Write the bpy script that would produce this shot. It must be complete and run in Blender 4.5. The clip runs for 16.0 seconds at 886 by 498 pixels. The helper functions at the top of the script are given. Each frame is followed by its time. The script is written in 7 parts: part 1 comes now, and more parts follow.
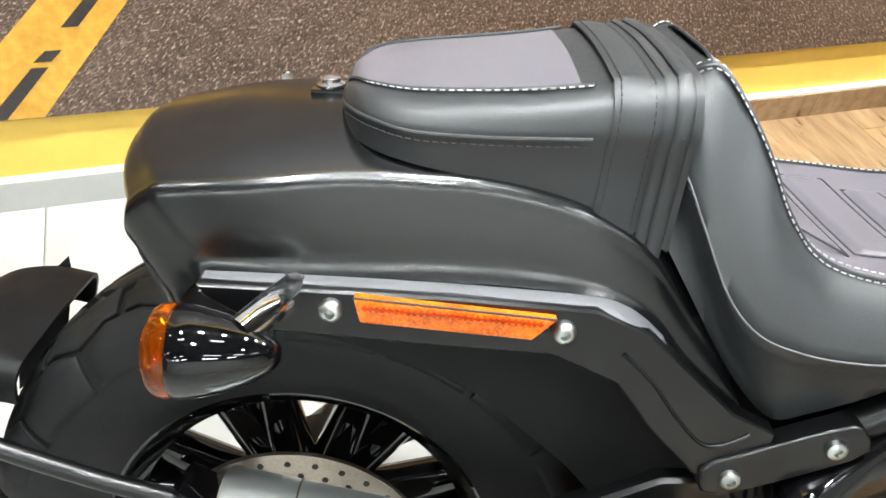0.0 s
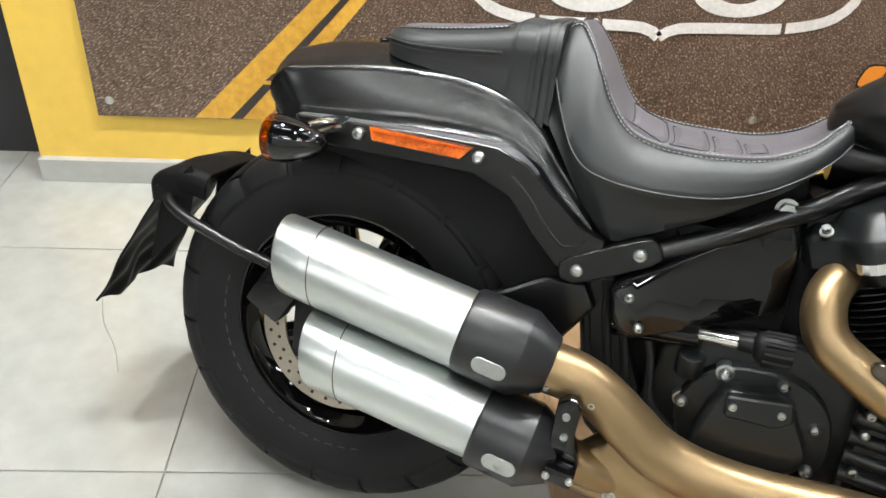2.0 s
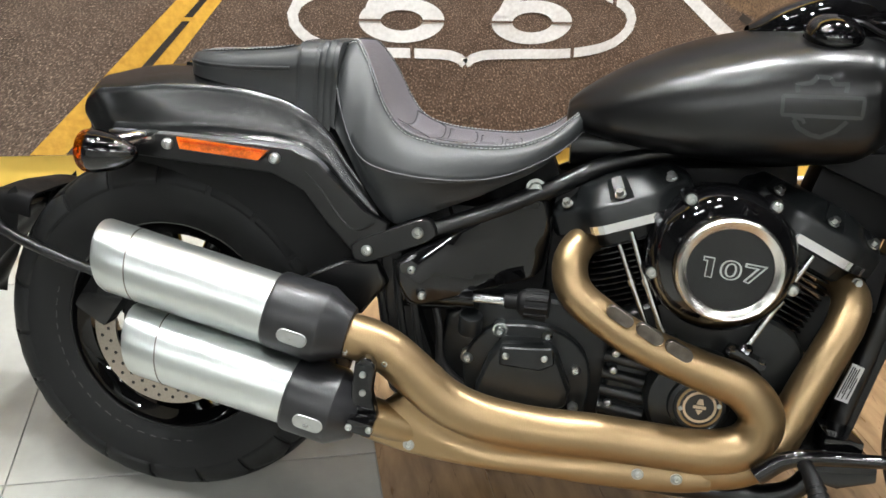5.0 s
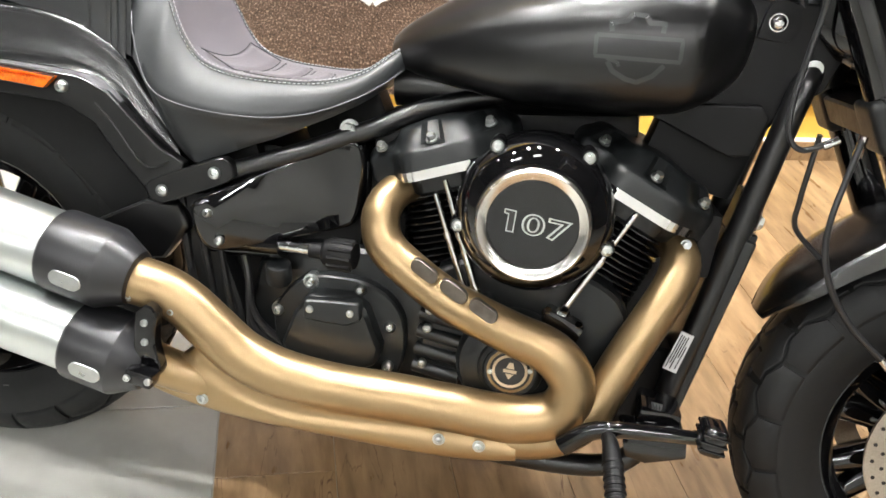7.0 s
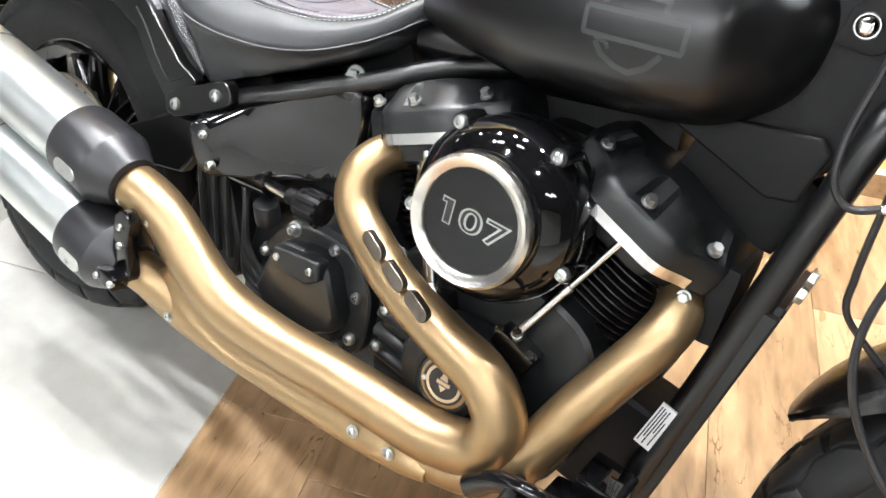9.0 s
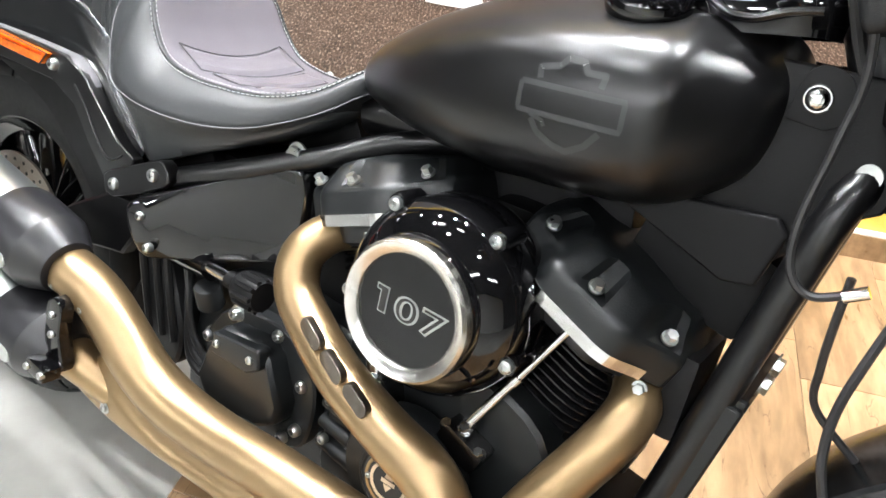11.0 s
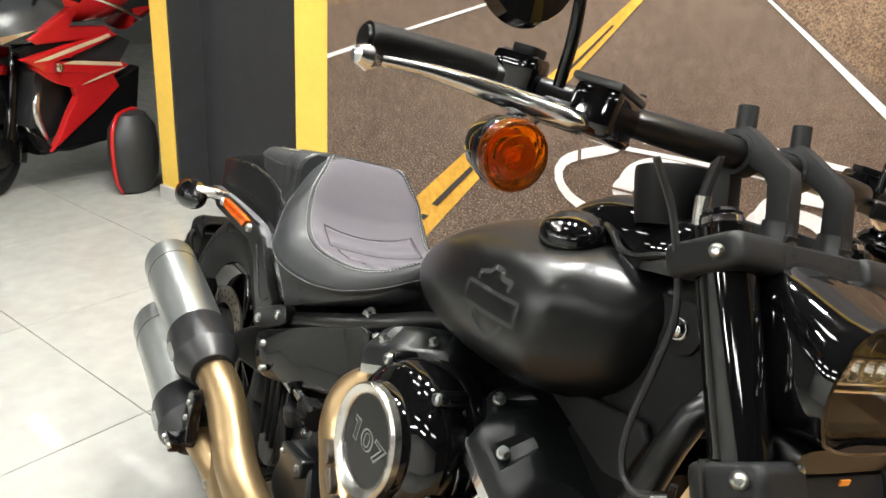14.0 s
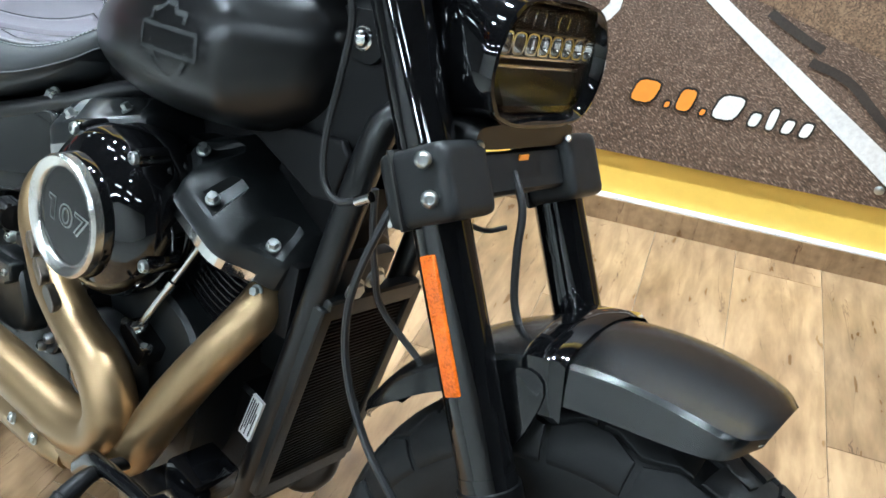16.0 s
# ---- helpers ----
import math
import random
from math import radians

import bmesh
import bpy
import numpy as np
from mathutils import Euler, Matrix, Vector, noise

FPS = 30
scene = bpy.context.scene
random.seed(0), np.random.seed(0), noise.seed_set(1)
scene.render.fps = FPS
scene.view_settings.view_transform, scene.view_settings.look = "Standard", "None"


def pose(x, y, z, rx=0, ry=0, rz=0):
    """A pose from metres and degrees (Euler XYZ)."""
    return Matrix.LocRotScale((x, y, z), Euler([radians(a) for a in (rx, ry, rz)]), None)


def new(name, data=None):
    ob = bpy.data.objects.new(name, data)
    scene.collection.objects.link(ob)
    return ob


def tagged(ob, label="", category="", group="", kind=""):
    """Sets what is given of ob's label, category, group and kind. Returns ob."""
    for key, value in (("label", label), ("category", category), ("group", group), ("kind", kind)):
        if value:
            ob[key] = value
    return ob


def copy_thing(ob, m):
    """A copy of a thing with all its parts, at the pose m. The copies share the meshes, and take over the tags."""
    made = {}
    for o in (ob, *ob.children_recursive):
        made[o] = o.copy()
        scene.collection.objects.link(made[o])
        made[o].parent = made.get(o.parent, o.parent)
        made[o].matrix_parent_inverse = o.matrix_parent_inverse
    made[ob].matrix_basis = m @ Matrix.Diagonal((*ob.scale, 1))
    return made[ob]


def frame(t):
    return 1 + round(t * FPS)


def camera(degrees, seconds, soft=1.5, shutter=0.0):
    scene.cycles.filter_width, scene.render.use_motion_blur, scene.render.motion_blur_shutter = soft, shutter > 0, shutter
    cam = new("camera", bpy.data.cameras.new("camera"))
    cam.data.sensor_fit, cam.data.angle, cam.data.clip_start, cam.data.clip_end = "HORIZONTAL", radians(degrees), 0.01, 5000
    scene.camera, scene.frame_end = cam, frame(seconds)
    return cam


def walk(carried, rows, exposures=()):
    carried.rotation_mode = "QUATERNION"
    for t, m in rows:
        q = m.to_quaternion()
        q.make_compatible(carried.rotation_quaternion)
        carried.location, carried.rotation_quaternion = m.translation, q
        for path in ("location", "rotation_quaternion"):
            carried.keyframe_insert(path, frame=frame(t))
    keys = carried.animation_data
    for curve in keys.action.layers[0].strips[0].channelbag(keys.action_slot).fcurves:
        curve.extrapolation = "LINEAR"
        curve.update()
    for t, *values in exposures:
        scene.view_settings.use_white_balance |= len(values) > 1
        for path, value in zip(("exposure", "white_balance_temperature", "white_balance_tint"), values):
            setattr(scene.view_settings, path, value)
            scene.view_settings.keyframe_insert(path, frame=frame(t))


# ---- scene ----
from mathutils import geometry

# ---------- the camera and its walk ----------
cam = camera(57.34, 16.0, soft=1.6)
ROWS = [
    (0, -0.0517, -0.3915, 1.1741, 46.815, -5.543, -18.093),
    (0.5, -0.0526, -0.5620, 1.2087, 49.257, -4.967, -14.504),
    (1, 0.0196, -0.7091, 1.2460, 49.424, -3.888, -8.966),
    (1.5, 0.0952, -0.9042, 1.2132, 52.635, -4.140, -2.920),
    (2, 0.1082, -1.0434, 1.2432, 55.435, -2.653, -1.552),
    (2.5, 0.0901, -1.1962, 1.2608, 57.957, -2.328, -2.376),
    (3, 0.0984, -1.2602, 1.2723, 59.053, -2.488, -3.464),
    (3.5, 0.1105, -1.2733, 1.2725, 59.788, -2.309, -5.162),
    (4, 0.1151, -1.2723, 1.2713, 59.760, -2.767, -7.630),
    (4.5, 0.1522, -1.2593, 1.2706, 59.733, -3.486, -10.068),
    (4.7, 0.1741, -1.2558, 1.2708, 59.513, -3.815, -10.898),
    (6.8, 0.5026, -1.2745, 1.2579, 56.240, -4.968, -9.593),
    (7, 0.5334, -1.2381, 1.2365, 55.770, -5.555, -9.448),
    (7.5, 0.6489, -1.1343, 1.1964, 54.370, -6.905, -7.603),
    (8, 0.7703, -1.0839, 1.1989, 53.237, -6.531, 0.549),
    (8.5, 0.9329, -1.0729, 1.2136, 52.143, -5.703, 12.613),
    (8.7, 0.9709, -1.0800, 1.2073, 51.348, -5.202, 15.869),
    (10.8, 1.0438, -1.0407, 1.1939, 54.113, -3.120, 16.588),
    (11, 1.0467, -0.9914, 1.1963, 55.502, -3.516, 15.789),
    (11.5, 1.0471, -0.8437, 1.1917, 56.600, -3.648, 15.238),
    (12, 1.1315, -0.7734, 1.2021, 57.583, -3.343, 24.470),
    (12.5, 1.2671, -0.7593, 1.2391, 59.842, -2.322, 37.545),
    (13, 1.3420, -0.8095, 1.2799, 63.988, -0.378, 42.266),
    (13.5, 1.4251, -0.9399, 1.3042, 67.193, -1.505, 41.251),
    (14, 1.4981, -1.0193, 1.3048, 68.422, -2.998, 39.571),
    (14.5, 1.5162, -1.0237, 1.2957, 67.343, -3.297, 35.206),
    (15, 1.5453, -1.0115, 1.2688, 64.835, -3.676, 28.014),
    (15.5, 1.5578, -1.0141, 1.2403, 60.695, -3.434, 23.816),
    (16, 1.5742, -1.0068, 1.2130, 56.244, -3.303, 20.644),
]
walk(cam, [(t, pose(*p)) for t, *p in ROWS], [(0.0, -0.52, 6350, 10), (0.5, -0.62, 6400, 10), (1.0, -0.86, 6450, 10), (1.5, -1.02, 6450, 11), (2.0, -1.1, 6550, 10), (3.0, -1.15, 6550, 11), (3.5, -1.28, 6550, 11), (4.5, -1.2, 6500, 11), (7.0, -0.42, 6700, 13), (7.5, -0.32, 6600, 15), (8.0, 0.05, 6400, 17), (8.5, 0.0, 6400, 15), (11.0, -0.15, 6400, 14), (11.5, -0.05, 6450, 11), (12.0, -0.05, 6500, 10), (12.5, -0.25, 6500, 10), (13.0, -0.66, 6650, 11), (13.5, -0.75, 6800, 11), (14.0, -0.75, 6800, 11), (14.5, -0.64, 6750, 12), (15.0, -0.52, 5800, 6), (16.0, -0.6, 5500, 4)])

# ---------- light ----------
world = bpy.data.worlds.new("showroom_air")
world.use_nodes = True
world.node_tree.nodes["Background"].inputs[0].default_value = (0.9, 0.95, 1.0, 1)
world.node_tree.nodes["Background"].inputs[1].default_value = 0.005
scene.world = world

LEAN, HEADING = -16.53, -19.96          # the motorcycle rests on its side stand
WALL_Y, WALL_END = 1.0765, -1.94


# ---------- materials ----------


def material(name, color, rough=0.5, metal=0.0, vary=0.12, scale=8.0, fine=60.0, bump=0.0, bump_scale=200.0,
             rough_vary=0.1, coat=0.0, emit=0.0, second=None, stretch=(1, 1, 1), spec=0.5):
    m = bpy.data.materials.new(name)
    m.use_nodes = True
    nt = m.node_tree
    b = nt.nodes["Principled BSDF"]
    co = nt.nodes.new("ShaderNodeTexCoord")
    mp = nt.nodes.new("ShaderNodeMapping")
    mp.inputs["Scale"].default_value = stretch
    nt.links.new(co.outputs["Object"], mp.inputs[0])
    n1 = nt.nodes.new("ShaderNodeTexNoise")
    n1.inputs["Scale"].default_value, n1.inputs["Detail"].default_value = scale, 3
    n2 = nt.nodes.new("ShaderNodeTexNoise")
    n2.inputs["Scale"].default_value, n2.inputs["Detail"].default_value = fine, 4
    for n in (n1, n2):
        nt.links.new(mp.outputs[0], n.inputs["Vector"])
    ad = nt.nodes.new("ShaderNodeMath")
    ad.operation = "ADD"
    nt.links.new(n1.outputs[0], ad.inputs[0]), nt.links.new(n2.outputs[0], ad.inputs[1])
    ramp = nt.nodes.new("ShaderNodeMapRange")
    ramp.inputs[1].default_value, ramp.inputs[2].default_value = 0.7, 1.3
    nt.links.new(ad.outputs[0], ramp.inputs[0])
    mix = nt.nodes.new("ShaderNodeMix")
    mix.data_type = "RGBA"
    c = np.array(color, float)
    lo, hi = c * (1 - vary), np.minimum(c * (1 + vary), 1.0)
    if second is not None:
        lo, hi = c, np.array(second, float)
    mix.inputs[6].default_value, mix.inputs[7].default_value = (*lo, 1), (*hi, 1)
    nt.links.new(ramp.outputs[0], mix.inputs[0])
    nt.links.new(mix.outputs[2], b.inputs["Base Color"])
    rr = nt.nodes.new("ShaderNodeMapRange")
    rr.inputs[1].default_value, rr.inputs[2].default_value = 0.3, 0.7
    rr.inputs[3].default_value, rr.inputs[4].default_value = max(0.02, rough * (1 - rough_vary)), min(1, rough * (1 + rough_vary))
    nt.links.new(n2.outputs[0], rr.inputs[0])
    nt.links.new(rr.outputs[0], b.inputs["Roughness"])
    b.inputs["Metallic"].default_value = metal
    b.inputs["Specular IOR Level"].default_value = spec
    b.inputs["Coat Weight"].default_value, b.inputs["Coat Roughness"].default_value = coat, 0.03
    if emit:
        b.inputs["Emission Color"].default_value = (*color, 1)
        b.inputs["Emission Strength"].default_value = emit
    if bump:
        n3 = nt.nodes.new("ShaderNodeTexNoise")
        n3.inputs["Scale"].default_value, n3.inputs["Detail"].default_value = bump_scale, 3
        nt.links.new(mp.outputs[0], n3.inputs["Vector"])
        bp = nt.nodes.new("ShaderNodeBump")
        bp.inputs["Strength"].default_value, bp.inputs["Distance"].default_value = bump, 0.002
        nt.links.new(n3.outputs[0], bp.inputs["Height"])
        nt.links.new(bp.outputs[0], b.inputs["Normal"])
    return m


SATIN = material("satin_black_paint", (0.003, 0.003, 0.0033), 0.29, vary=0.1, rough_vary=0.02, scale=5, fine=400, spec=0.5)
DENIM = material("denim_black_paint", (0.0026, 0.0029, 0.0032), 0.235, vary=0.1, rough_vary=0.02, scale=5, fine=500, spec=0.85)
GLOSS = material("gloss_black_paint", (0.0022, 0.0022, 0.0025), 0.05, vary=0.1, rough_vary=0.3, coat=0.25)
WRINKLE = material("wrinkle_black_powder_coat", (0.0085, 0.009, 0.0097), 0.45, spec=0.33, vary=0.15, bump=0.2, bump_scale=700)
CASE = material("dark_grey_cast_engine_paint", (0.0068, 0.0078, 0.0084), 0.36, spec=0.42, vary=0.18, bump=0.12, bump_scale=500)
PLASTIC = material("black_textured_plastic", (0.0045, 0.0045, 0.0049), 0.48, spec=0.17, vary=0.15, bump=0.10, bump_scale=600)
CAPBLACK = material("satin_black_cap_coating", (0.012, 0.012, 0.0135), 0.34, vary=0.08, fine=500)
FINPAINT = material("gloss_black_fin_paint", (0.006, 0.006, 0.0066), 0.22, vary=0.15)
RUBBER = material("tyre_rubber", (0.0072, 0.0076, 0.008), 0.6, spec=0.28, vary=0.25, scale=12, fine=120, bump=0.1, bump_scale=300)
LEATHER = material("black_seat_vinyl", (0.018, 0.020, 0.0215), 0.50, spec=0.6, vary=0.08, scale=6, fine=300, bump=0.10, bump_scale=900)
SEATTOP = material("grey_seat_vinyl", (0.10, 0.0925, 0.107), 0.40, vary=0.08, scale=6, fine=500, bump=0.12, bump_scale=1100)
SKIRT = material("dull_black_inner_guard", (0.003, 0.003, 0.0032), 0.6, vary=0.15, spec=0.18)
# grey that paints lamp light onto the black strut's upper edge
LITEDGE = material("lit_strut_edge_grey", (0.085, 0.085, 0.092), 0.55, vary=0.06, fine=500)
THREAD = material("pale_grey_thread", (0.36, 0.36, 0.36), 0.7, fine=900)
STEEL = material("brushed_stainless_steel", (0.64, 0.67, 0.66), 0.35, 1.0, vary=0.03, scale=3, fine=250, rough_vary=0.05, stretch=(1, 12, 12))
ALU = material("machined_aluminium", (0.72, 0.70, 0.66), 0.24, 1.0, vary=0.06, fine=300)
CHROME = material("chrome", (0.78, 0.78, 0.78), 0.07, 1.0, vary=0.03)
BOLTM = material("zinc_plated_bolt", (0.52, 0.54, 0.53), 0.3, 1.0, vary=0.1)
BRONZE = material("bronze_ceramic_coated_pipe", (0.315, 0.218, 0.115), 0.36, 0.9, vary=0.06, scale=5, fine=700, rough_vary=0.04)
DARKSTEEL = material("dark_burnt_steel", (0.16, 0.14, 0.12), 0.35, 1.0, vary=0.3)
DISC = material("brake_disc_steel", (0.45, 0.40, 0.34), 0.35, 1.0, vary=0.15, fine=300)
WALLPAINT = material("mustard_yellow_wall_paint", (0.78, 0.51, 0.09), 0.55, vary=0.06, scale=1.5, fine=25, bump=0.5, bump_scale=25)
BLACKPAINT = material("black_wall_paint", (0.018, 0.019, 0.021), 0.6, vary=0.2, bump=0.3, bump_scale=40)
TILE = material("pale_grey_polished_tile", (0.38, 0.377, 0.352), 0.21, vary=0.10, scale=2.2, fine=14, rough_vary=0.3, coat=0.15)
GROUT = material("grey_grout", (0.30, 0.30, 0.28), 0.85, fine=200)
BASEGREY = material("grey_skirting_tile", (0.40, 0.40, 0.38), 0.35, vary=0.06, fine=30)
WHITEPAINT = material("grey_wall_paint", (0.20, 0.20, 0.20), 0.7, vary=0.04, scale=0.8)
BOUNCEPALE = material("reflected_wall_pale", (0.80, 0.81, 0.79), 0.7, vary=0.04, scale=0.8)
CEILPAINT = material("dark_ceiling_paint", (0.035, 0.035, 0.036), 0.8, vary=0.04, scale=0.8)
LAMPWHITE = material("lamp_housing_white", (0.8, 0.8, 0.8), 0.4, vary=0.03)
REDPAINT = material("red_fairing_paint", (0.42, 0.012, 0.014), 0.12, vary=0.06, coat=0.5)
ORANGEWORD = material("orange_lettering_print", (0.80, 0.27, 0.03), 0.5, vary=0.05)
WHITEWORD = material("white_lettering_print", (0.80, 0.78, 0.74), 0.5, vary=0.12, fine=90)
LOGOGREY = material("dark_grey_tank_decal", (0.025, 0.0265, 0.027), 0.42, vary=0.08)
BLACKPRINT = material("black_print", (0.012, 0.011, 0.01), 0.5)
LABELWHITE = material("silver_sticker", (0.55, 0.55, 0.55), 0.4, vary=0.05)
SIDEMARK = material("worn_sidewall_rubber", (0.05, 0.05, 0.05), 0.6, vary=0.3, fine=200)
CABLE = material("black_cable_sheath", (0.015, 0.015, 0.016), 0.4)


def clear_plastic(name, color, rough=0.08, trans=0.6, ior=1.45):
    m = material(name, color, rough, vary=0.08, rough_vary=0.2)
    b = m.node_tree.nodes["Principled BSDF"]
    b.inputs["Transmission Weight"].default_value, b.inputs["IOR"].default_value = trans, ior
    return m


AMBER = clear_plastic("amber_lens", (1.0, 0.20, 0.004), 0.03, 0.95)
AMBERFLAT = material("amber_reflector", (0.72, 0.13, 0.006), 0.16, vary=0.45, scale=60, fine=420, bump=0.8, bump_scale=420)
GLASS = clear_plastic("clear_lens", (0.95, 0.95, 0.95), 0.02, 1.0, 1.16)


def lamp_material(name, color, strength):
    m = bpy.data.materials.new(name)
    m.use_nodes = True
    nt = m.node_tree
    nt.nodes.remove(nt.nodes["Principled BSDF"])
    e = nt.nodes.new("ShaderNodeEmission")
    e.inputs[0].default_value, e.inputs[1].default_value = (*color, 1), strength
    nt.links.new(e.outputs[0], nt.nodes["Material Output"].inputs[0])
    return m


def wood_material():
    m = material("oak_print_vinyl_plank", (0.19, 0.116, 0.060), 0.30, vary=0.2, scale=4.5, fine=34, stretch=(1.0, 0.26, 1), bump=0.12, bump_scale=60,
                 second=(0.40, 0.265, 0.148))
    nt = m.node_tree
    b = nt.nodes["Principled BSDF"]
    info = nt.nodes.new("ShaderNodeObjectInfo")
    shift = nt.nodes.new("ShaderNodeCombineXYZ")
    big = nt.nodes.new("ShaderNodeMath")
    big.operation = "MULTIPLY"
    big.inputs[1].default_value = 61.0
    nt.links.new(info.outputs["Random"], big.inputs[0])
    nt.links.new(big.outputs[0], shift.inputs[0]), nt.links.new(big.outputs[0], shift.inputs[1])
    first = [n for n in nt.nodes if n.type == "MAPPING"][0]
    nt.links.new(shift.outputs[0], first.inputs["Location"])
    hsv = nt.nodes.new("ShaderNodeHueSaturation")
    rng = nt.nodes.new("ShaderNodeMapRange")
    rng.inputs[3].default_value, rng.inputs[4].default_value = 0.82, 1.12
    nt.links.new(info.outputs["Random"], rng.inputs[0])
    nt.links.new(rng.outputs[0], hsv.inputs["Value"])
    old = b.inputs["Base Color"].links[0].from_socket
    # dark checks and knots
    co = nt.nodes.new("ShaderNodeTexCoord")
    mp = nt.nodes.new("ShaderNodeMapping")
    mp.inputs["Scale"].default_value = (9, 1.6, 1)
    nt.links.new(shift.outputs[0], mp.inputs["Location"])
    nz = nt.nodes.new("ShaderNodeTexNoise")
    nz.inputs["Scale"].default_value, nz.inputs["Detail"].default_value, nz.inputs["Distortion"].default_value = 1.3, 6, 1.2
    nt.links.new(co.outputs["Object"], mp.inputs[0]), nt.links.new(mp.outputs[0], nz.inputs["Vector"])
    rp = nt.nodes.new("ShaderNodeValToRGB")
    rp.color_ramp.elements[0].position, rp.color_ramp.elements[1].position = 0.494, 0.506
    rp.color_ramp.elements[0].color, rp.color_ramp.elements[1].color = (1, 1, 1, 1), (1, 1, 1, 1)
    mid = rp.color_ramp.elements.new(0.5)
    mid.color = (0.30, 0.20, 0.14, 1)
    nt.links.new(nz.outputs[0], rp.inputs[0])
    patch = nt.nodes.new("ShaderNodeTexNoise")
    patch.inputs["Scale"].default_value, patch.inputs["Detail"].default_value = 3.1, 2
    nt.links.new(mp.outputs[0], patch.inputs["Vector"])
    keep = nt.nodes.new("ShaderNodeMapRange")
    keep.inputs[1].default_value, keep.inputs[2].default_value = 0.46, 0.60
    nt.links.new(patch.outputs[0], keep.inputs[0])
    mul = nt.nodes.new("ShaderNodeMix")
    mul.data_type, mul.blend_type = "RGBA", "MULTIPLY"
    nt.links.new(keep.outputs[0], mul.inputs[0])
    nt.links.new(old, mul.inputs[6]), nt.links.new(rp.outputs[0], mul.inputs[7])
    # cloudy figure across the boards
    fig = nt.nodes.new("ShaderNodeTexNoise")
    fig.inputs["Scale"].default_value, fig.inputs["Detail"].default_value, fig.inputs["Distortion"].default_value = 2.0, 6, 1.3
    nt.links.new(mp.outputs[0], fig.inputs["Vector"])
    shade = nt.nodes.new("ShaderNodeValToRGB")
    shade.color_ramp.elements[0].position, shade.color_ramp.elements[1].position = 0.34, 0.62
    shade.color_ramp.elements[0].color, shade.color_ramp.elements[1].color = (0.74, 0.69, 0.63, 1), (1.06, 1.05, 1.02, 1)
    nt.links.new(fig.outputs[0], shade.inputs[0])
    mott = nt.nodes.new("ShaderNodeMix")
    mott.data_type, mott.blend_type = "RGBA", "MULTIPLY"
    mott.inputs[0].default_value = 1.0
    nt.links.new(mul.outputs[2], mott.inputs[6]), nt.links.new(shade.outputs[0], mott.inputs[7])
    nt.links.new(mott.outputs[2], hsv.inputs["Color"])
    nt.links.new(hsv.outputs[0], b.inputs["Base Color"])
    return m


def asphalt_print(name, dark, light, speck, scale=420.0, vanish=None):
    """Printed photograph of road asphalt: speckled grains over slow blotches."""
    m = material(name, dark, 0.42, second=light, scale=2.2, fine=30, rough_vary=0.05)
    nt = m.node_tree
    b = nt.nodes["Principled BSDF"]
    co = nt.nodes.new("ShaderNodeTexCoord")
    vo = nt.nodes.new("ShaderNodeTexVoronoi")
    vo.inputs["Scale"].default_value = scale
    place = co.outputs["Object"]
    if vanish:                                # grain of a road running to its vanishing point
        cut = nt.nodes.new("ShaderNodeSeparateXYZ")
        nt.links.new(place, cut.inputs[0])

        def calc(op, a, b):
            n = nt.nodes.new("ShaderNodeMath")
            n.operation = op
            for k, v in enumerate((a, b)):
                if isinstance(v, (int, float)):
                    n.inputs[k].default_value = v
                else:
                    nt.links.new(v, n.inputs[k])
            return n.outputs[0]
        drop = calc("MAXIMUM", calc("SUBTRACT", vanish[1], cut.outputs[2]), 0.06)
        pair = nt.nodes.new("ShaderNodeCombineXYZ")
        nt.links.new(calc("DIVIDE", calc("SUBTRACT", cut.outputs[0], vanish[0]), drop), pair.inputs[0])
        nt.links.new(calc("DIVIDE", 0.8, drop), pair.inputs[2])
        place = pair.outputs[0]
    nt.links.new(place, vo.inputs["Vector"])
    nz = nt.nodes.new("ShaderNodeTexNoise")
    nz.inputs["Scale"].default_value, nz.inputs["Detail"].default_value = scale * 0.5, 3
    nt.links.new(place, nz.inputs["Vector"])
    rp = nt.nodes.new("ShaderNodeMapRange")
    rp.inputs[1].default_value, rp.inputs[2].default_value = 0.52, 0.72
    nt.links.new(nz.outputs[0], rp.inputs[0])
    mul = nt.nodes.new("ShaderNodeMix")
    mul.data_type = "RGBA"
    mul.inputs[7].default_value = (*speck, 1)
    old = b.inputs["Base Color"].links[0].from_socket
    nt.links.new(rp.outputs[0], mul.inputs[0])
    nt.links.new(old, mul.inputs[6])
    mu2 = nt.nodes.new("ShaderNodeMix")
    mu2.data_type, mu2.blend_type = "RGBA", "MULTIPLY"
    mu2.inputs[0].default_value = 0.92
    bw = nt.nodes.new("ShaderNodeRGBToBW")
    nt.links.new(vo.outputs["Color"], bw.inputs[0])
    nt.links.new(mul.outputs[2], mu2.inputs[6]), nt.links.new(bw.outputs[0], mu2.inputs[7])
    sat = nt.nodes.new("ShaderNodeMix")
    sat.data_type = "RGBA"
    sat.inputs[0].default_value = 0.9
    nt.links.new(mu2.outputs[2], sat.inputs[7]), nt.links.new(mul.outputs[2], sat.inputs[6])
    nt.links.new(sat.outputs[2], b.inputs["Base Color"])
    return m


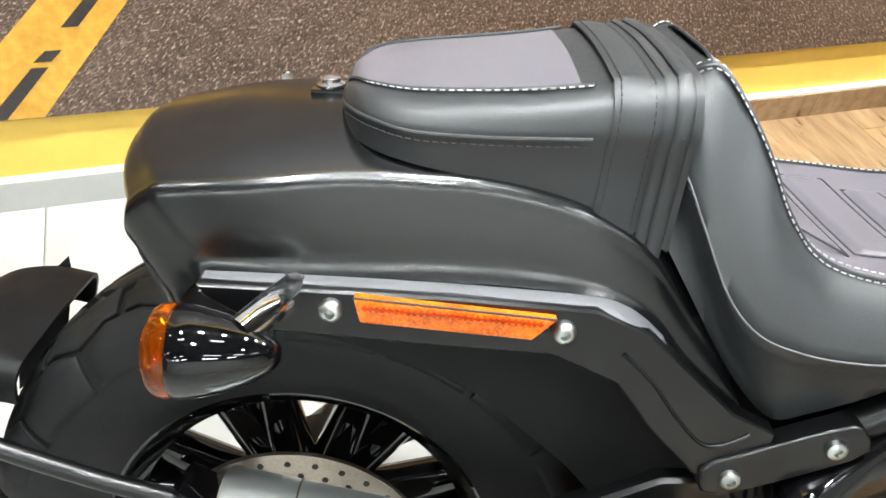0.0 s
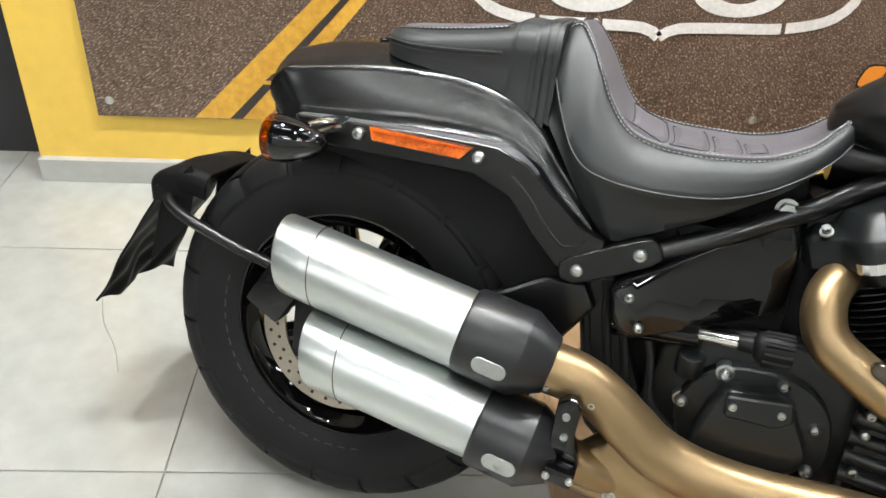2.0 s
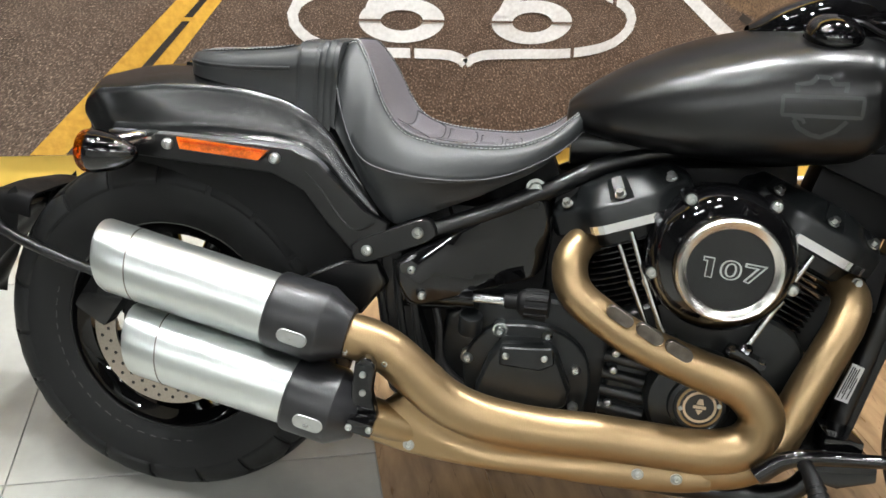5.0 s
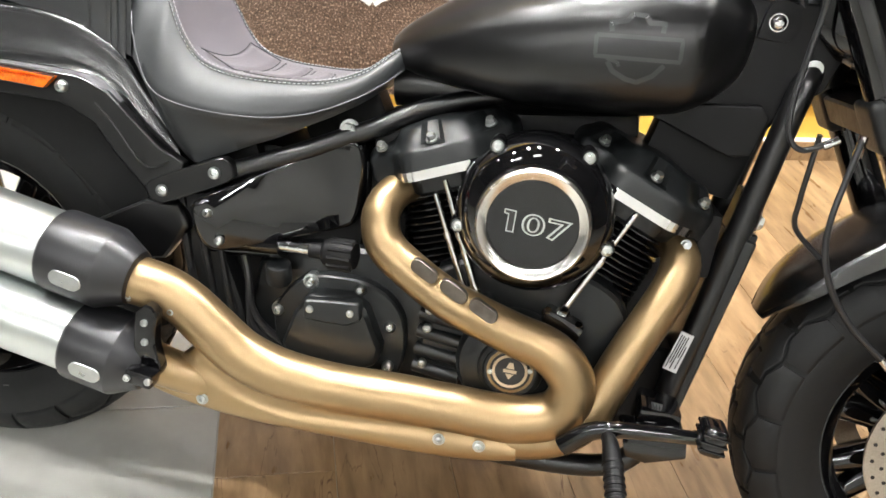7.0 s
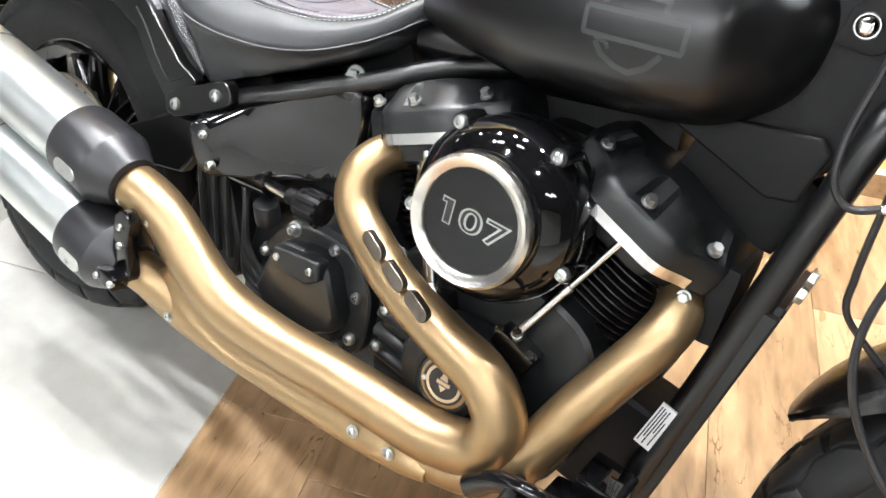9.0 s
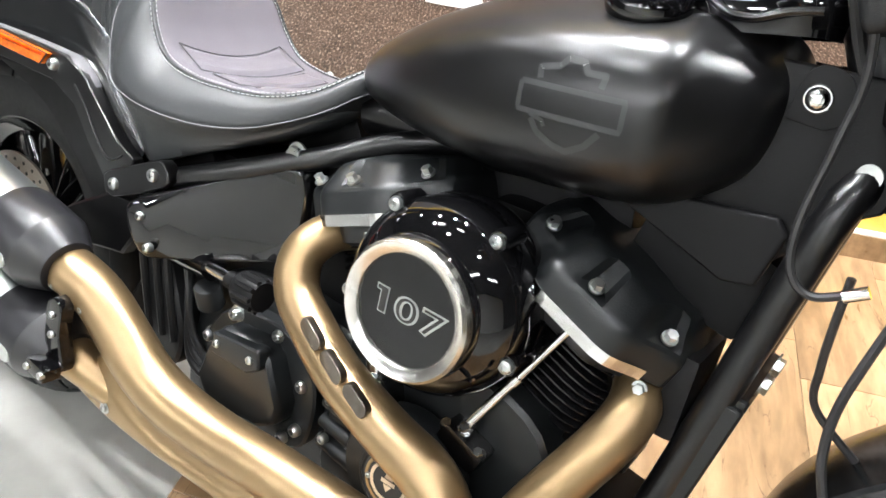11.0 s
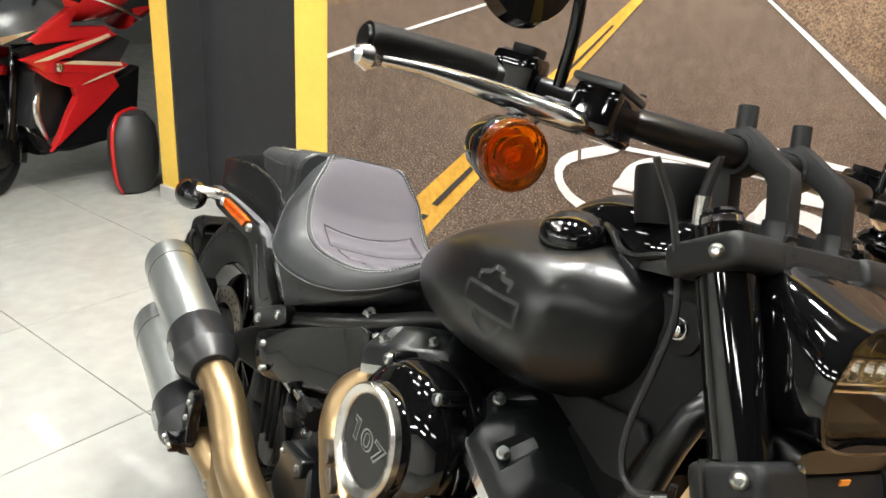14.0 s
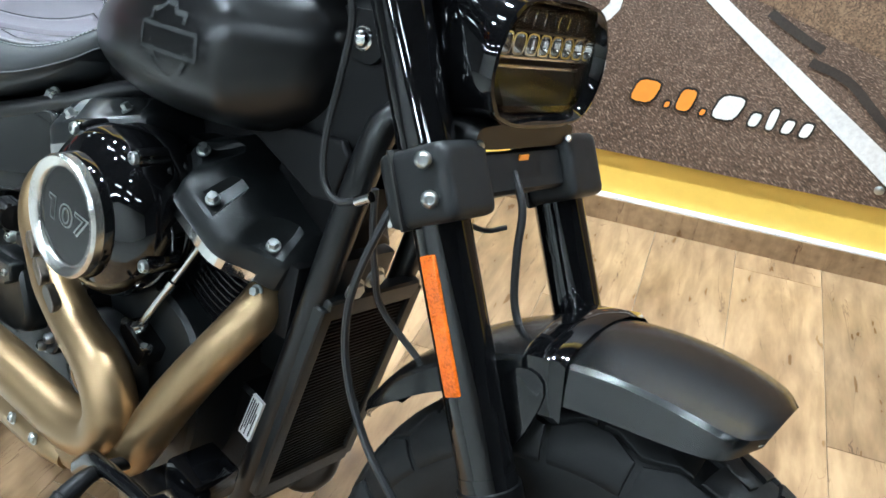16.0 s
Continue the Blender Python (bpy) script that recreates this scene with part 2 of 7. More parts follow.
WOOD = wood_material()
ASPHALT = asphalt_print("printed_asphalt", (0.105, 0.062, 0.042), (0.215, 0.140, 0.100), (0.66, 0.50, 0.39), 300.0, (0.614, 1.325))
SAND = asphalt_print("printed_desert_sand", (0.20, 0.118, 0.068), (0.36, 0.235, 0.145), (0.15, 0.085, 0.05), 260)
ROADYELLOW = material("printed_yellow_road_line", (0.52, 0.26, 0.03), 0.45, second=(0.75, 0.42, 0.06), scale=4, fine=60)
ROADWHITE = material("printed_white_road_paint", (0.60, 0.57, 0.55), 0.45, second=(0.82, 0.80, 0.78), scale=6, fine=80)
ROADBLACK = material("printed_tar_stripe", (0.035, 0.028, 0.024), 0.45, vary=0.4, fine=200)


# ---------- mesh helpers ----------


def mesh_object(name, bm, mat, smooth=True, angle=40):
    me = bpy.data.meshes.new(name)
    bmesh.ops.recalc_face_normals(bm, faces=bm.faces)
    if smooth:
        for f in bm.faces:
            f.smooth = True
        for e in bm.edges:
            if len(e.link_faces) == 2 and e.calc_face_angle(0) > radians(angle):
                e.smooth = False
    bm.to_mesh(me)
    bm.free()
    me.materials.append(mat)
    return new(name, me)


def part(name, bm, mat, parent, label="", smooth=True, angle=40):
    ob = mesh_object(name, bm, mat, smooth, angle)
    ob.parent = parent
    if label:
        tagged(ob, label)
    return ob


def thing(name, label, category, group="", kind="", m=None):
    ob = new(name)
    ob.empty_display_size = 0.1
    if m is not None:
        ob.matrix_world = m
    return tagged(ob, label, category, group, kind)


def spline(pts, n):
    """n points along a smooth curve through pts."""
    p = np.array(pts, float)
    q = np.vstack([2 * p[0] - p[1], p, 2 * p[-1] - p[-2]])
    d = np.maximum(np.linalg.norm(np.diff(p, axis=0), axis=1), 1e-6)
    s = np.r_[0, np.cumsum(d)]
    out = []
    for u in np.linspace(0, s[-1], n):
        k = min(int(np.searchsorted(s, u, side="right") - 1), len(p) - 2)
        t = (u - s[k]) / d[k]
        a, b, c, e = q[k], q[k + 1], q[k + 2], q[k + 3]
        out.append(0.5 * (2 * b + (c - a) * t + (2 * a - 5 * b + 4 * c - e) * t * t + (3 * b - a - 3 * c + e) * t ** 3))
    return np.array(out)


def resample(cols, n):
    """Smooth stations: every column of a table of stations is run through a spline over its row number."""
    p = np.array(cols, float)
    k = np.linspace(0, len(p) - 1, n)
    q = np.vstack([2 * p[0] - p[1], p, 2 * p[-1] - p[-2]])
    out = []
    for u in k:
        i = min(int(u), len(p) - 2)
        t = u - i
        a, b, c, e = q[i], q[i + 1], q[i + 2], q[i + 3]
        out.append(0.5 * (2 * b + (c - a) * t + (2 * a - 5 * b + 4 * c - e) * t * t + (3 * b - a - 3 * c + e) * t ** 3))
    return np.array(out)


def loft(rings, closed=True, caps=True):
    bm = bmesh.new()
    vs = [[bm.verts.new(p) for p in r] for r in rings]
    n = len(vs[0])
    for a, b in zip(vs, vs[1:]):
        for i in range(n if closed else n - 1):
            j = (i + 1) % n
            bm.faces.new((a[i], a[j], b[j], b[i]))
    if caps and closed:
        bm.faces.new(vs[0][::-1])
        bm.faces.new(vs[-1])
    return bm


def thicken(bm, depth):
    bmesh.ops.recalc_face_normals(bm, faces=bm.faces)
    bmesh.ops.solidify(bm, geom=bm.faces[:], thickness=depth)
    return bm


def frames_along(p):
    t = np.gradient(p, axis=0)
    t /= np.linalg.norm(t, axis=1)[:, None]
    ref = np.array((0.0, 0.0, 1.0)) if abs(t[0][2]) < 0.9 else np.array((1.0, 0, 0))
    u = np.cross(ref, t[0])
    u /= np.linalg.norm(u)
    out = []
    for k in range(len(p)):
        u = u - (u @ t[k]) * t[k]
        u /= np.linalg.norm(u)
        out.append((u, np.cross(t[k], u)))
    return out


def tube(pts, radius, n=16, steps=0, squash=1.0):
    """A round bar or pipe along pts; radius a number or one for each of pts."""
    p = np.array(pts, float)
    r = np.array(radius if np.ndim(radius) else [radius] * len(p), float)
    if steps:
        both = spline(np.c_[p, r], steps)
        p, r = both[:, :3], both[:, 3]
    ang = np.linspace(0, 2 * math.pi, n, endpoint=False)
    rings = []
    for c, rad, (u, v) in zip(p, r, frames_along(p)):
        rings.append([tuple(c + rad * (math.cos(a) * u + squash * math.sin(a) * v)) for a in ang])
    return loft(rings)


def turned(profile, origin, axis, n=32):
    """A lathe shape: profile rows (radius, height along axis)."""
    ax = np.array(axis, float)
    ax /= np.linalg.norm(ax)
    ref = np.array((0.0, 0, 1)) if abs(ax[2]) < 0.9 else np.array((1.0, 0, 0))
    u = np.cross(ref, ax)
    u /= np.linalg.norm(u)
    v = np.cross(ax, u)
    o = np.array(origin, float)
    bm = bmesh.new()
    rings = []
    for r, h in profile:
        c = o + h * ax
        if r < 1e-6:
            rings.append([bm.verts.new(c)])
        else:
            rings.append([bm.verts.new(c + r * (math.cos(a) * u + math.sin(a) * v)) for a in np.linspace(0, 2 * math.pi, n, endpoint=False)])
    for a, b in zip(rings, rings[1:]):
        for i in range(n):
            j = (i + 1) % n
            if len(a) == 1 and len(b) > 1:
                bm.faces.new((a[0], b[i], b[j]))
            elif len(b) == 1 and len(a) > 1:
                bm.faces.new((a[i], b[0], a[j]))
            elif len(a) > 1:
                bm.faces.new((a[i], b[i], b[j], a[j]))
    return bm


def box(center, size, bevel=0.0, rot=None, seg=2):
    bm = bmesh.new()
    bmesh.ops.create_cube(bm, size=1.0)
    bmesh.ops.scale(bm, vec=size, verts=bm.verts)
    if bevel:
        bmesh.ops.bevel(bm, geom=bm.edges[:], offset=bevel, segments=seg, profile=0.7, affect="EDGES")
    m = Matrix.Translation(center)
    if rot is not None:
        m = m @ Euler([radians(a) for a in rot]).to_matrix().to_4x4()
    bmesh.ops.transform(bm, matrix=m, verts=bm.verts)
    return bm


def slab(outline, y0, y1, bevel=0.002, seg=2):
    """A plate whose outline is given in the side plane (x, z), from y0 to y1."""
    bm = bmesh.new()
    vs = [bm.verts.new((x, y0, z)) for x, z in outline]
    f = bm.faces.new(vs)
    r = bmesh.ops.extrude_face_region(bm, geom=[f])
    bmesh.ops.translate(bm, vec=(0, y1 - y0, 0), verts=[v for v in r["geom"] if isinstance(v, bmesh.types.BMVert)])
    bmesh.ops.recalc_face_normals(bm, faces=bm.faces)
    if bevel:
        es = [e for e in bm.edges if len(e.link_faces) == 2 and e.calc_face_angle(0) > radians(50)]
        bmesh.ops.bevel(bm, geom=es, offset=bevel, segments=seg, profile=0.7, affect="EDGES")
    return bm


def curved(outline, n):
    return [tuple(p) for p in spline(list(outline), n)]


def join(*bms):
    out = bmesh.new()
    for b in bms:
        me = bpy.data.meshes.new("tmp")
        b.to_mesh(me)
        b.free()
        out.from_mesh(me)
        bpy.data.meshes.remove(me)
    return out


def moved(bm, m):
    bmesh.ops.transform(bm, matrix=m, verts=bm.verts)
    return bm


def cap_bolt(center, axis, r=0.008, h=0.007):
    """Button-head socket bolt."""
    return turned([(0, -0.004), (r, -0.004), (r, h * 0.35), (r * 0.9, h * 0.75), (r * 0.55, h), (r * 0.42, h), (r * 0.42, h * 0.45), (0, h * 0.4)], center, axis, 14)


def hex_bolt(center, axis, r=0.008, h=0.006):
    return join(turned([(0, 0), (r * 1.35, 0), (r * 1.35, h * 0.3), (0, h * 0.3)], center, axis, 16),
                turned([(r, h * 0.2), (r, h), (r * 0.9, h * 1.12), (0, h * 1.12)], center, axis, 6))


def text_bm(words, size, depth=0.0, outline=0.0):
    cu = bpy.data.curves.new("words", "FONT")
    cu.body, cu.size, cu.extrude, cu.align_x, cu.align_y = words, size, depth, "CENTER", "CENTER"
    cu.offset = outline
    ob = new("words", cu)
    me = bpy.data.meshes.new_from_object(ob.evaluated_get(bpy.context.evaluated_depsgraph_get()))
    bm = bmesh.new()
    bm.from_mesh(me)
    bpy.data.objects.remove(ob)
    bpy.data.curves.remove(cu)
    bpy.data.meshes.remove(me)
    return bm

# dark tone for the unseen upper board, so the fenders reflect little of it
UPPERDARK = material("unseen_upper_board_dark", (0.07, 0.062, 0.066), 0.45, second=(0.13, 0.112, 0.112), scale=1.2, fine=5)
SEAMLINE = material("grey_seam_thread", (0.10, 0.10, 0.105), 0.6, fine=900)
POLISH = material("polished_aluminium", (0.74, 0.74, 0.73), 0.16, 1.0, vary=0.05, fine=200)


# ---------- the showroom ----------
CEIL_Z = 3.1
X0, X1, Y0, Y1 = -6.5, 5.5, -5.0, 4.5


def wall_block(name, lo, hi, mat, label, category="wall"):
    c = [(a + b) / 2 for a, b in zip(lo, hi)]
    s = [b - a for a, b in zip(lo, hi)]
    return tagged(mesh_object(name, box(c, s), mat, smooth=False), label, category, kind="structure")


# floor bed under tiles and planks
floor = tagged(mesh_object("floor", box(((X0 + X1) / 2, (Y0 + Y1) / 2, -0.056), (X1 - X0, Y1 - Y0, 0.1)), GROUT, smooth=False),
               "showroom floor of pale grey tiles beside oak planks", "floor", kind="structure")
ceiling = wall_block("ceiling", (X0, Y0, CEIL_Z), (X1, Y1, CEIL_Z + 0.1), CEILPAINT, "plain dark painted showroom ceiling", "ceiling")
# out of view; pale so that the motorcycle's right side reflects brightness
wall_block("wall_south", (X0, Y0 - 0.15, 0), (X1, Y0, CEIL_Z), BOUNCEPALE, "unseen showroom wall, made pale to brighten side reflections")
wall_block("wall_west", (X0 - 0.15, Y0, 0), (X0, Y1, CEIL_Z), WHITEPAINT, "plain grey painted showroom wall")
# out of view; dark so that the tank's front reflects little
wall_block("wall_east", (X1, Y0, 0), (X1 + 0.15, Y1, CEIL_Z), CEILPAINT, "unseen showroom wall, made dark to keep front reflections low")
wall_block("wall_north", (X0, Y1, 0), (WALL_END, Y1 + 0.15, CEIL_Z), WHITEPAINT, "plain grey painted showroom wall")
# the yellow feature wall with its black recess
NICHE0, NICHE1 = -1.81, -0.957
wall_block("wall_yellow", (NICHE1, WALL_Y + 0.0145, 0), (X1, WALL_Y + 0.2, CEIL_Z), WALLPAINT, "mustard yellow textured feature wall behind the motorcycle")
wall_block("wall_yellow_end", (WALL_END, WALL_Y + 0.008, 0), (NICHE0, WALL_Y + 0.2, CEIL_Z), WALLPAINT, "narrow mustard yellow wall end beside a black recess")
wall_block("wall_black", (NICHE0, WALL_Y + 0.17, 0), (NICHE1, WALL_Y + 0.2, CEIL_Z), BLACKPAINT, "matt black painted block wall in a recess")
wall_block("wall_black_jamb", (NICHE0, WALL_Y + 0.012, 0), (NICHE0 + 0.02, WALL_Y + 0.17, CEIL_Z), BLACKPAINT, "matt black painted reveal of the recess")
wall_block("wall_yellow_return", (WALL_END, WALL_Y + 0.2, 0), (WALL_END + 0.15, Y1, CEIL_Z), WHITEPAINT, "plain painted wall behind the feature wall")
# skirting
for k, (a, b, mt, lab) in enumerate(((WALL_END, NICHE0, BASEGREY, "grey tile skirting"), (NICHE1, 0.395, BASEGREY, "grey tile skirting under the yellow wall"),
                                     (0.395, X1, None, "oak plank skirting under the yellow wall"))):
    bm = box(((a + b) / 2, WALL_Y + 0.006, 0.036), (b - a, 0.032, 0.072), 0.002)
    tagged(mesh_object("baseboard", bm, mt or WOOD, smooth=False), lab, "baseboard", kind="structure")
# white strip standing in for strong light on the skirting's top face
tagged(mesh_object("trim", box(((0.395 + X1) / 2, WALL_Y + 0.004, 0.0755), (X1 - 0.395, 0.021, 0.007), 0.002), LAMPWHITE, smooth=False), "brightly lit top edge of the oak skirting, added as a white strip", "trim", kind="structure")

# ---------- the printed road mural ----------
MX0, MX1, MZ0, MZ1 = -0.76, 4.2, 0.213, 2.5
mural = thing("mural", "large printed road mural board screwed to the yellow wall", "mural", m=pose(0, 0, 0))
FACE = WALL_Y
VPX, VPZ = 0.614, 1.325


def flat(name, poly, depth, mat, parent, label=""):
    """A printed field on the board: polygon in (x, z), its face depth in front of the board."""
    bm = bmesh.new()
    f = bm.faces.new([bm.verts.new((x, FACE - depth, z)) for x, z in poly])
    bmesh.ops.triangulate(bm, faces=[f])
    bm.normal_update()
    for f in bm.faces:
        if f.normal.y > 0:
            f.normal_flip()
    me = bpy.data.meshes.new(name)
    bm.to_mesh(me)
    bm.free()
    me.materials.append(mat)
    ob = new(name, me)
    ob.parent = parent
    if label:
        tagged(ob, label)
    return ob


def toward(x, z, share):
    """A point moved the share of the way to the road's vanishing point."""
    return (x + (VPX - x) * share, z + (VPZ - z) * share)


part("board", box(((MX0 + MX1) / 2, FACE + 0.004, (MZ0 + VPZ) / 2), (MX1 - MX0, 0.008, VPZ - MZ0), 0.001), ASPHALT, mural, "brown asphalt road print", smooth=False)
# invented upper half, out of view, kept dark for the paint reflections
part("upper_board", box(((MX0 + MX1) / 2, FACE + 0.004, (MZ1 + VPZ) / 2), (MX1 - MX0, 0.008, MZ1 - VPZ), 0.001), UPPERDARK, mural, "unseen upper board, dark to keep reflections low", smooth=False)
D = 0.0012
# sand on both verges
verge_edge = [(2.62, MZ0 + 0.002), (2.45, 0.29), (2.3, 0.36), (2.12, 0.48), (1.94, 0.585), (1.78, 0.63), (1.62, 0.68), (1.45, 0.80), (1.25, 0.93), (0.95, 1.1), (VPX + 0.03, VPZ - 0.01)]
bm = bmesh.new()
lv = [bm.verts.new((x, FACE - D, z)) for x, z in verge_edge]
rv = [bm.verts.new((MX1 - 0.002, FACE - D, z)) for x, z in verge_edge]
for k in range(len(lv) - 1):
    bm.faces.new((lv[k], rv[k], rv[k + 1], lv[k + 1]))
part("verge", bm, SAND, mural, "ochre desert verge print", smooth=False)
flat("verge", [(MX0 + 0.002, 1.02), (VPX - 0.05, VPZ - 0.012), (MX0 + 0.002, VPZ - 0.012)], D, SAND, mural, "ochre desert verge print")
# edge lines
flat("edge_line", [(1.95, MZ0 + 0.13), (2.12, MZ0 + 0.005), (2.23, MZ0 + 0.005), (1.62, 0.627), (0.95, 1.092), (VPX + 0.01, VPZ - 0.012), (0.93, 1.092), (1.56, 0.622)], D * 2, ROADWHITE, mural, "white road edge line print")
flat("edge_line", [(MX0 + 0.002, 0.836), (-0.4, 0.968), (0.1, 1.142), (VPX - 0.02, VPZ - 0.014), (0.1, 1.150), (-0.4, 0.978), (MX0 + 0.002, 0.852)], D * 2, ROADWHITE, mural, "white road edge line print")
# double yellow line with tar between
a0, a1 = -0.49, -0.29
flat("centre_line", [(a0, MZ0 + 0.003), (a1, MZ0 + 0.003), toward(a1 + 0.02, MZ0, 0.96), toward(a0, MZ0, 0.96)], D * 2, ROADYELLOW, mural, "worn double yellow road line print")
for s0, s1 in ((0.0, 0.1), (0.11, 0.13), (0.17, 0.36), (0.37, 0.46), (0.5, 0.78)):
    flat("tar_gap", [toward(-0.395, MZ0, max(s0, 0.004)), toward(-0.36, MZ0, max(s0, 0.004)), toward(-0.357, MZ0, s1), toward(-0.39, MZ0, s1)], D * 3, ROADBLACK, mural)
# tar cracks beside the edge line
CRACKS = ([(1.66, 0.655), (1.74, 0.612), (1.80, 0.585)], [(1.78, 0.555), (1.88, 0.52), (1.99, 0.43), (2.1, 0.36)], [(1.2, 0.93), (1.32, 0.86), (1.45, 0.77)])
# the painted highway shield


def ring_field(name, cx, cz, outer, inner, mat, a0=0, a1=360, n=40):
    bm = bmesh.new()
    an = np.radians(np.linspace(a0, a1, n + 1))
    o = [bm.verts.new((cx + outer[0] * math.cos(a), FACE - D * 2, cz + outer[1] * math.sin(a))) for a in an]
    i = [bm.verts.new((cx + inner[0] * math.cos(a), FACE - D * 2, cz + inner[1] * math.sin(a))) for a in an]
    for k in range(n):
        bm.faces.new((o[k], o[k + 1], i[k + 1], i[k]))
    ob = part(name, bm, mat, mural, smooth=False)
    return ob


def stroke(name, pts, width, mat, n=30, depth=D * 2):
    p = spline([(x, 0, z) for x, z in pts], n)
    t = np.gradient(p, axis=0)
    t /= np.linalg.norm(t, axis=1)[:, None]
    nr = np.c_[-t[:, 2], 0 * t[:, 0], t[:, 0]] * width / 2
    bm = bmesh.new()
    l = [bm.verts.new((q[0], FACE - depth, q[2])) for q in p + nr]
    r = [bm.verts.new((q[0], FACE - depth, q[2])) for q in p - nr]
    for k in range(n - 1):
        bm.faces.new((l[k], l[k + 1], r[k + 1], r[k]))
    return part(name, bm, mat, mural, smooth=False)


for c in CRACKS:
    stroke("tar_crack", c, 0.022, ROADBLACK)
SH = 0.785
left_edge = [(SH, 0.497), (0.74, 0.522), (0.62, 0.528), (0.45, 0.533), (0.33, 0.56), (0.275, 0.615), (0.285, 0.665), (0.34, 0.70), (0.43, 0.735), (0.47, 0.76), (0.46, 0.79), (0.44, 0.812)]
stroke("shield_line", left_edge, 0.03, ROADWHITE)
stroke("shield_line", [(2 * SH - x, z) for x, z in left_edge], 0.03, ROADWHITE)
stroke("shield_line", [(0.44, 0.815), (0.6, 0.822), (SH, 0.835), (0.95, 0.822), (1.13, 0.812)], 0.014, ROADWHITE)
stroke("shield_bar", [(0.46, 0.748), (0.62, 0.752), (SH, 0.753), (0.95, 0.752), (1.11, 0.748)], 0.012, ROADWHITE)
for cx in (0.585, 0.98):
    ring_field("digit_bowl", cx, 0.625, (0.126, 0.066), (0.062, 0.03), ROADWHITE)
    stroke("digit_stem", [(cx - 0.095, 0.645), (cx - 0.07, 0.69), (cx - 0.01, 0.722), (cx + 0.085, 0.727)], 0.036, ROADWHITE, depth=D * 3)
for cx in (0.585, 0.98):
    for dx in (-0.094, 0.094):
        flat("stencil_gap", [(cx + dx - 0.036, 0.622), (cx + dx + 0.036, 0.622), (cx + dx + 0.036, 0.629), (cx + dx - 0.036, 0.629)], D * 4, ASPHALT, mural)
for gx, gz in ((0.45, 0.533), (1.12, 0.533), (0.34, 0.70), (1.23, 0.70), (0.62, 0.528)):
    flat("stencil_gap", [(gx - 0.004, gz - 0.02), (gx + 0.008, gz - 0.02), (gx + 0.004, gz + 0.02), (gx - 0.008, gz + 0.02)], D * 4, ASPHALT, mural)
for k, ch in enumerate("ROUTE"):
    bm = text_bm(ch, 0.062)
    moved(bm, Matrix.Translation((0.56 + k * 0.115, FACE - D * 2, 0.787)) @ Euler((radians(90), 0, 0)).to_matrix().to_4x4() @ Matrix.Diagonal((1.7, 0.75, 1, 1)))
    part("road_letter", bm, ROADWHITE, mural, smooth=False)
# the dealer's sign: plain slanted shapes in its colours
x = 1.372
for wdt, hgt, col in ((0.080, 0.062, 1), (0.016, 0.016, 1), (0.052, 0.060, 1), (0.016, 0.016, 1), (0.082, 0.066, 0), (0.032, 0.036, 0), (0.026, 0.058, 0), (0.032, 0.036, 0), (0.032, 0.038, 0)):
    z0 = 0.376 - (x - 1.372) * 0.03
    corner = [(x, z0), (x + wdt * 0.72, z0), (x + wdt, z0 + hgt), (x + wdt * 0.24, z0 + hgt)]
    mid = np.mean(corner, axis=0)
    for grow, mt, dep in ((0.006, BLACKPRINT, D * 3), (0.0, ORANGEWORD if col else WHITEWORD, D * 4)):
        soft = []
        for a, b, c in zip(corner[-1:] + corner[:-1], corner, corner[1:] + corner[:1]):
            for f, g in ((0.28, 0.0), (0.08, 0.08), (0.0, 0.28)):
                soft.append(tuple(b[i] + (a[i] - b[i]) * f + (c[i] - b[i]) * g for i in (0, 1)))
        flat("sign_shape", [tuple(np.array(q) + (np.array(q) - mid) / np.linalg.norm(np.array(q) - mid) * grow) for q in soft], dep, mt, mural)
    x += wdt + 0.012
for sx in (-0.72, 0.18, 1.108, 2.03, 2.95):
    part("screw", turned([(0, 0), (0.012, 0), (0.012, 0.004), (0.009, 0.007), (0, 0.008)], (sx, FACE - 0.001, 0.262), (0, -1, 0), 16), BOLTM, mural, "round mirror screw head")

# ---------- ceiling lamps ----------


def lamp_row(label, strength, spots, length, width):
    glow = lamp_material("led_diffuser", (0.96, 1.0, 0.985), strength)
    lamp = thing("ceiling_light", label, "ceiling lamp", "rows of ceiling lights")
    part("housing", box((0, 0, -0.02), (length + 0.06, width + 0.04, 0.04), 0.006), LAMPWHITE, lamp)
    part("diffuser", box((0, 0, -0.046), (length, width, 0.012), 0.003), glow, lamp, "glowing diffuser")
    lamp.matrix_world = pose(spots[0][0], spots[0][1], CEIL_Z)
    for x, y in spots[1:]:
        copy_thing(lamp, pose(x, y, CEIL_Z))


def spot_row(label, strength, spots, r=0.045):
    """Round downlights let into the ceiling."""
    glow = lamp_material("spot_diffuser", (0.97, 1.0, 0.98), strength)
    lamp = thing("ceiling_spot", label, "ceiling lamp", "rows of ceiling spots")
    part("trim_ring", turned([(r, -0.030), (r + 0.012, -0.034), (r + 0.022, -0.030), (r + 0.024, 0.0), (r, 0.0)], (0, 0, 0), (0, 0, 1), 28), LAMPWHITE, lamp)
    part("diffuser", turned([(0, -0.022), (r, -0.022), (r, -0.016), (0, -0.016)], (0, 0, 0), (0, 0, 1), 28), glow, lamp, "glowing round diffuser")
    lamp.matrix_world = pose(spots[0][0], spots[0][1], CEIL_Z)
    for x, y in spots[1:]:
        copy_thing(lamp, pose(x, y, CEIL_Z))


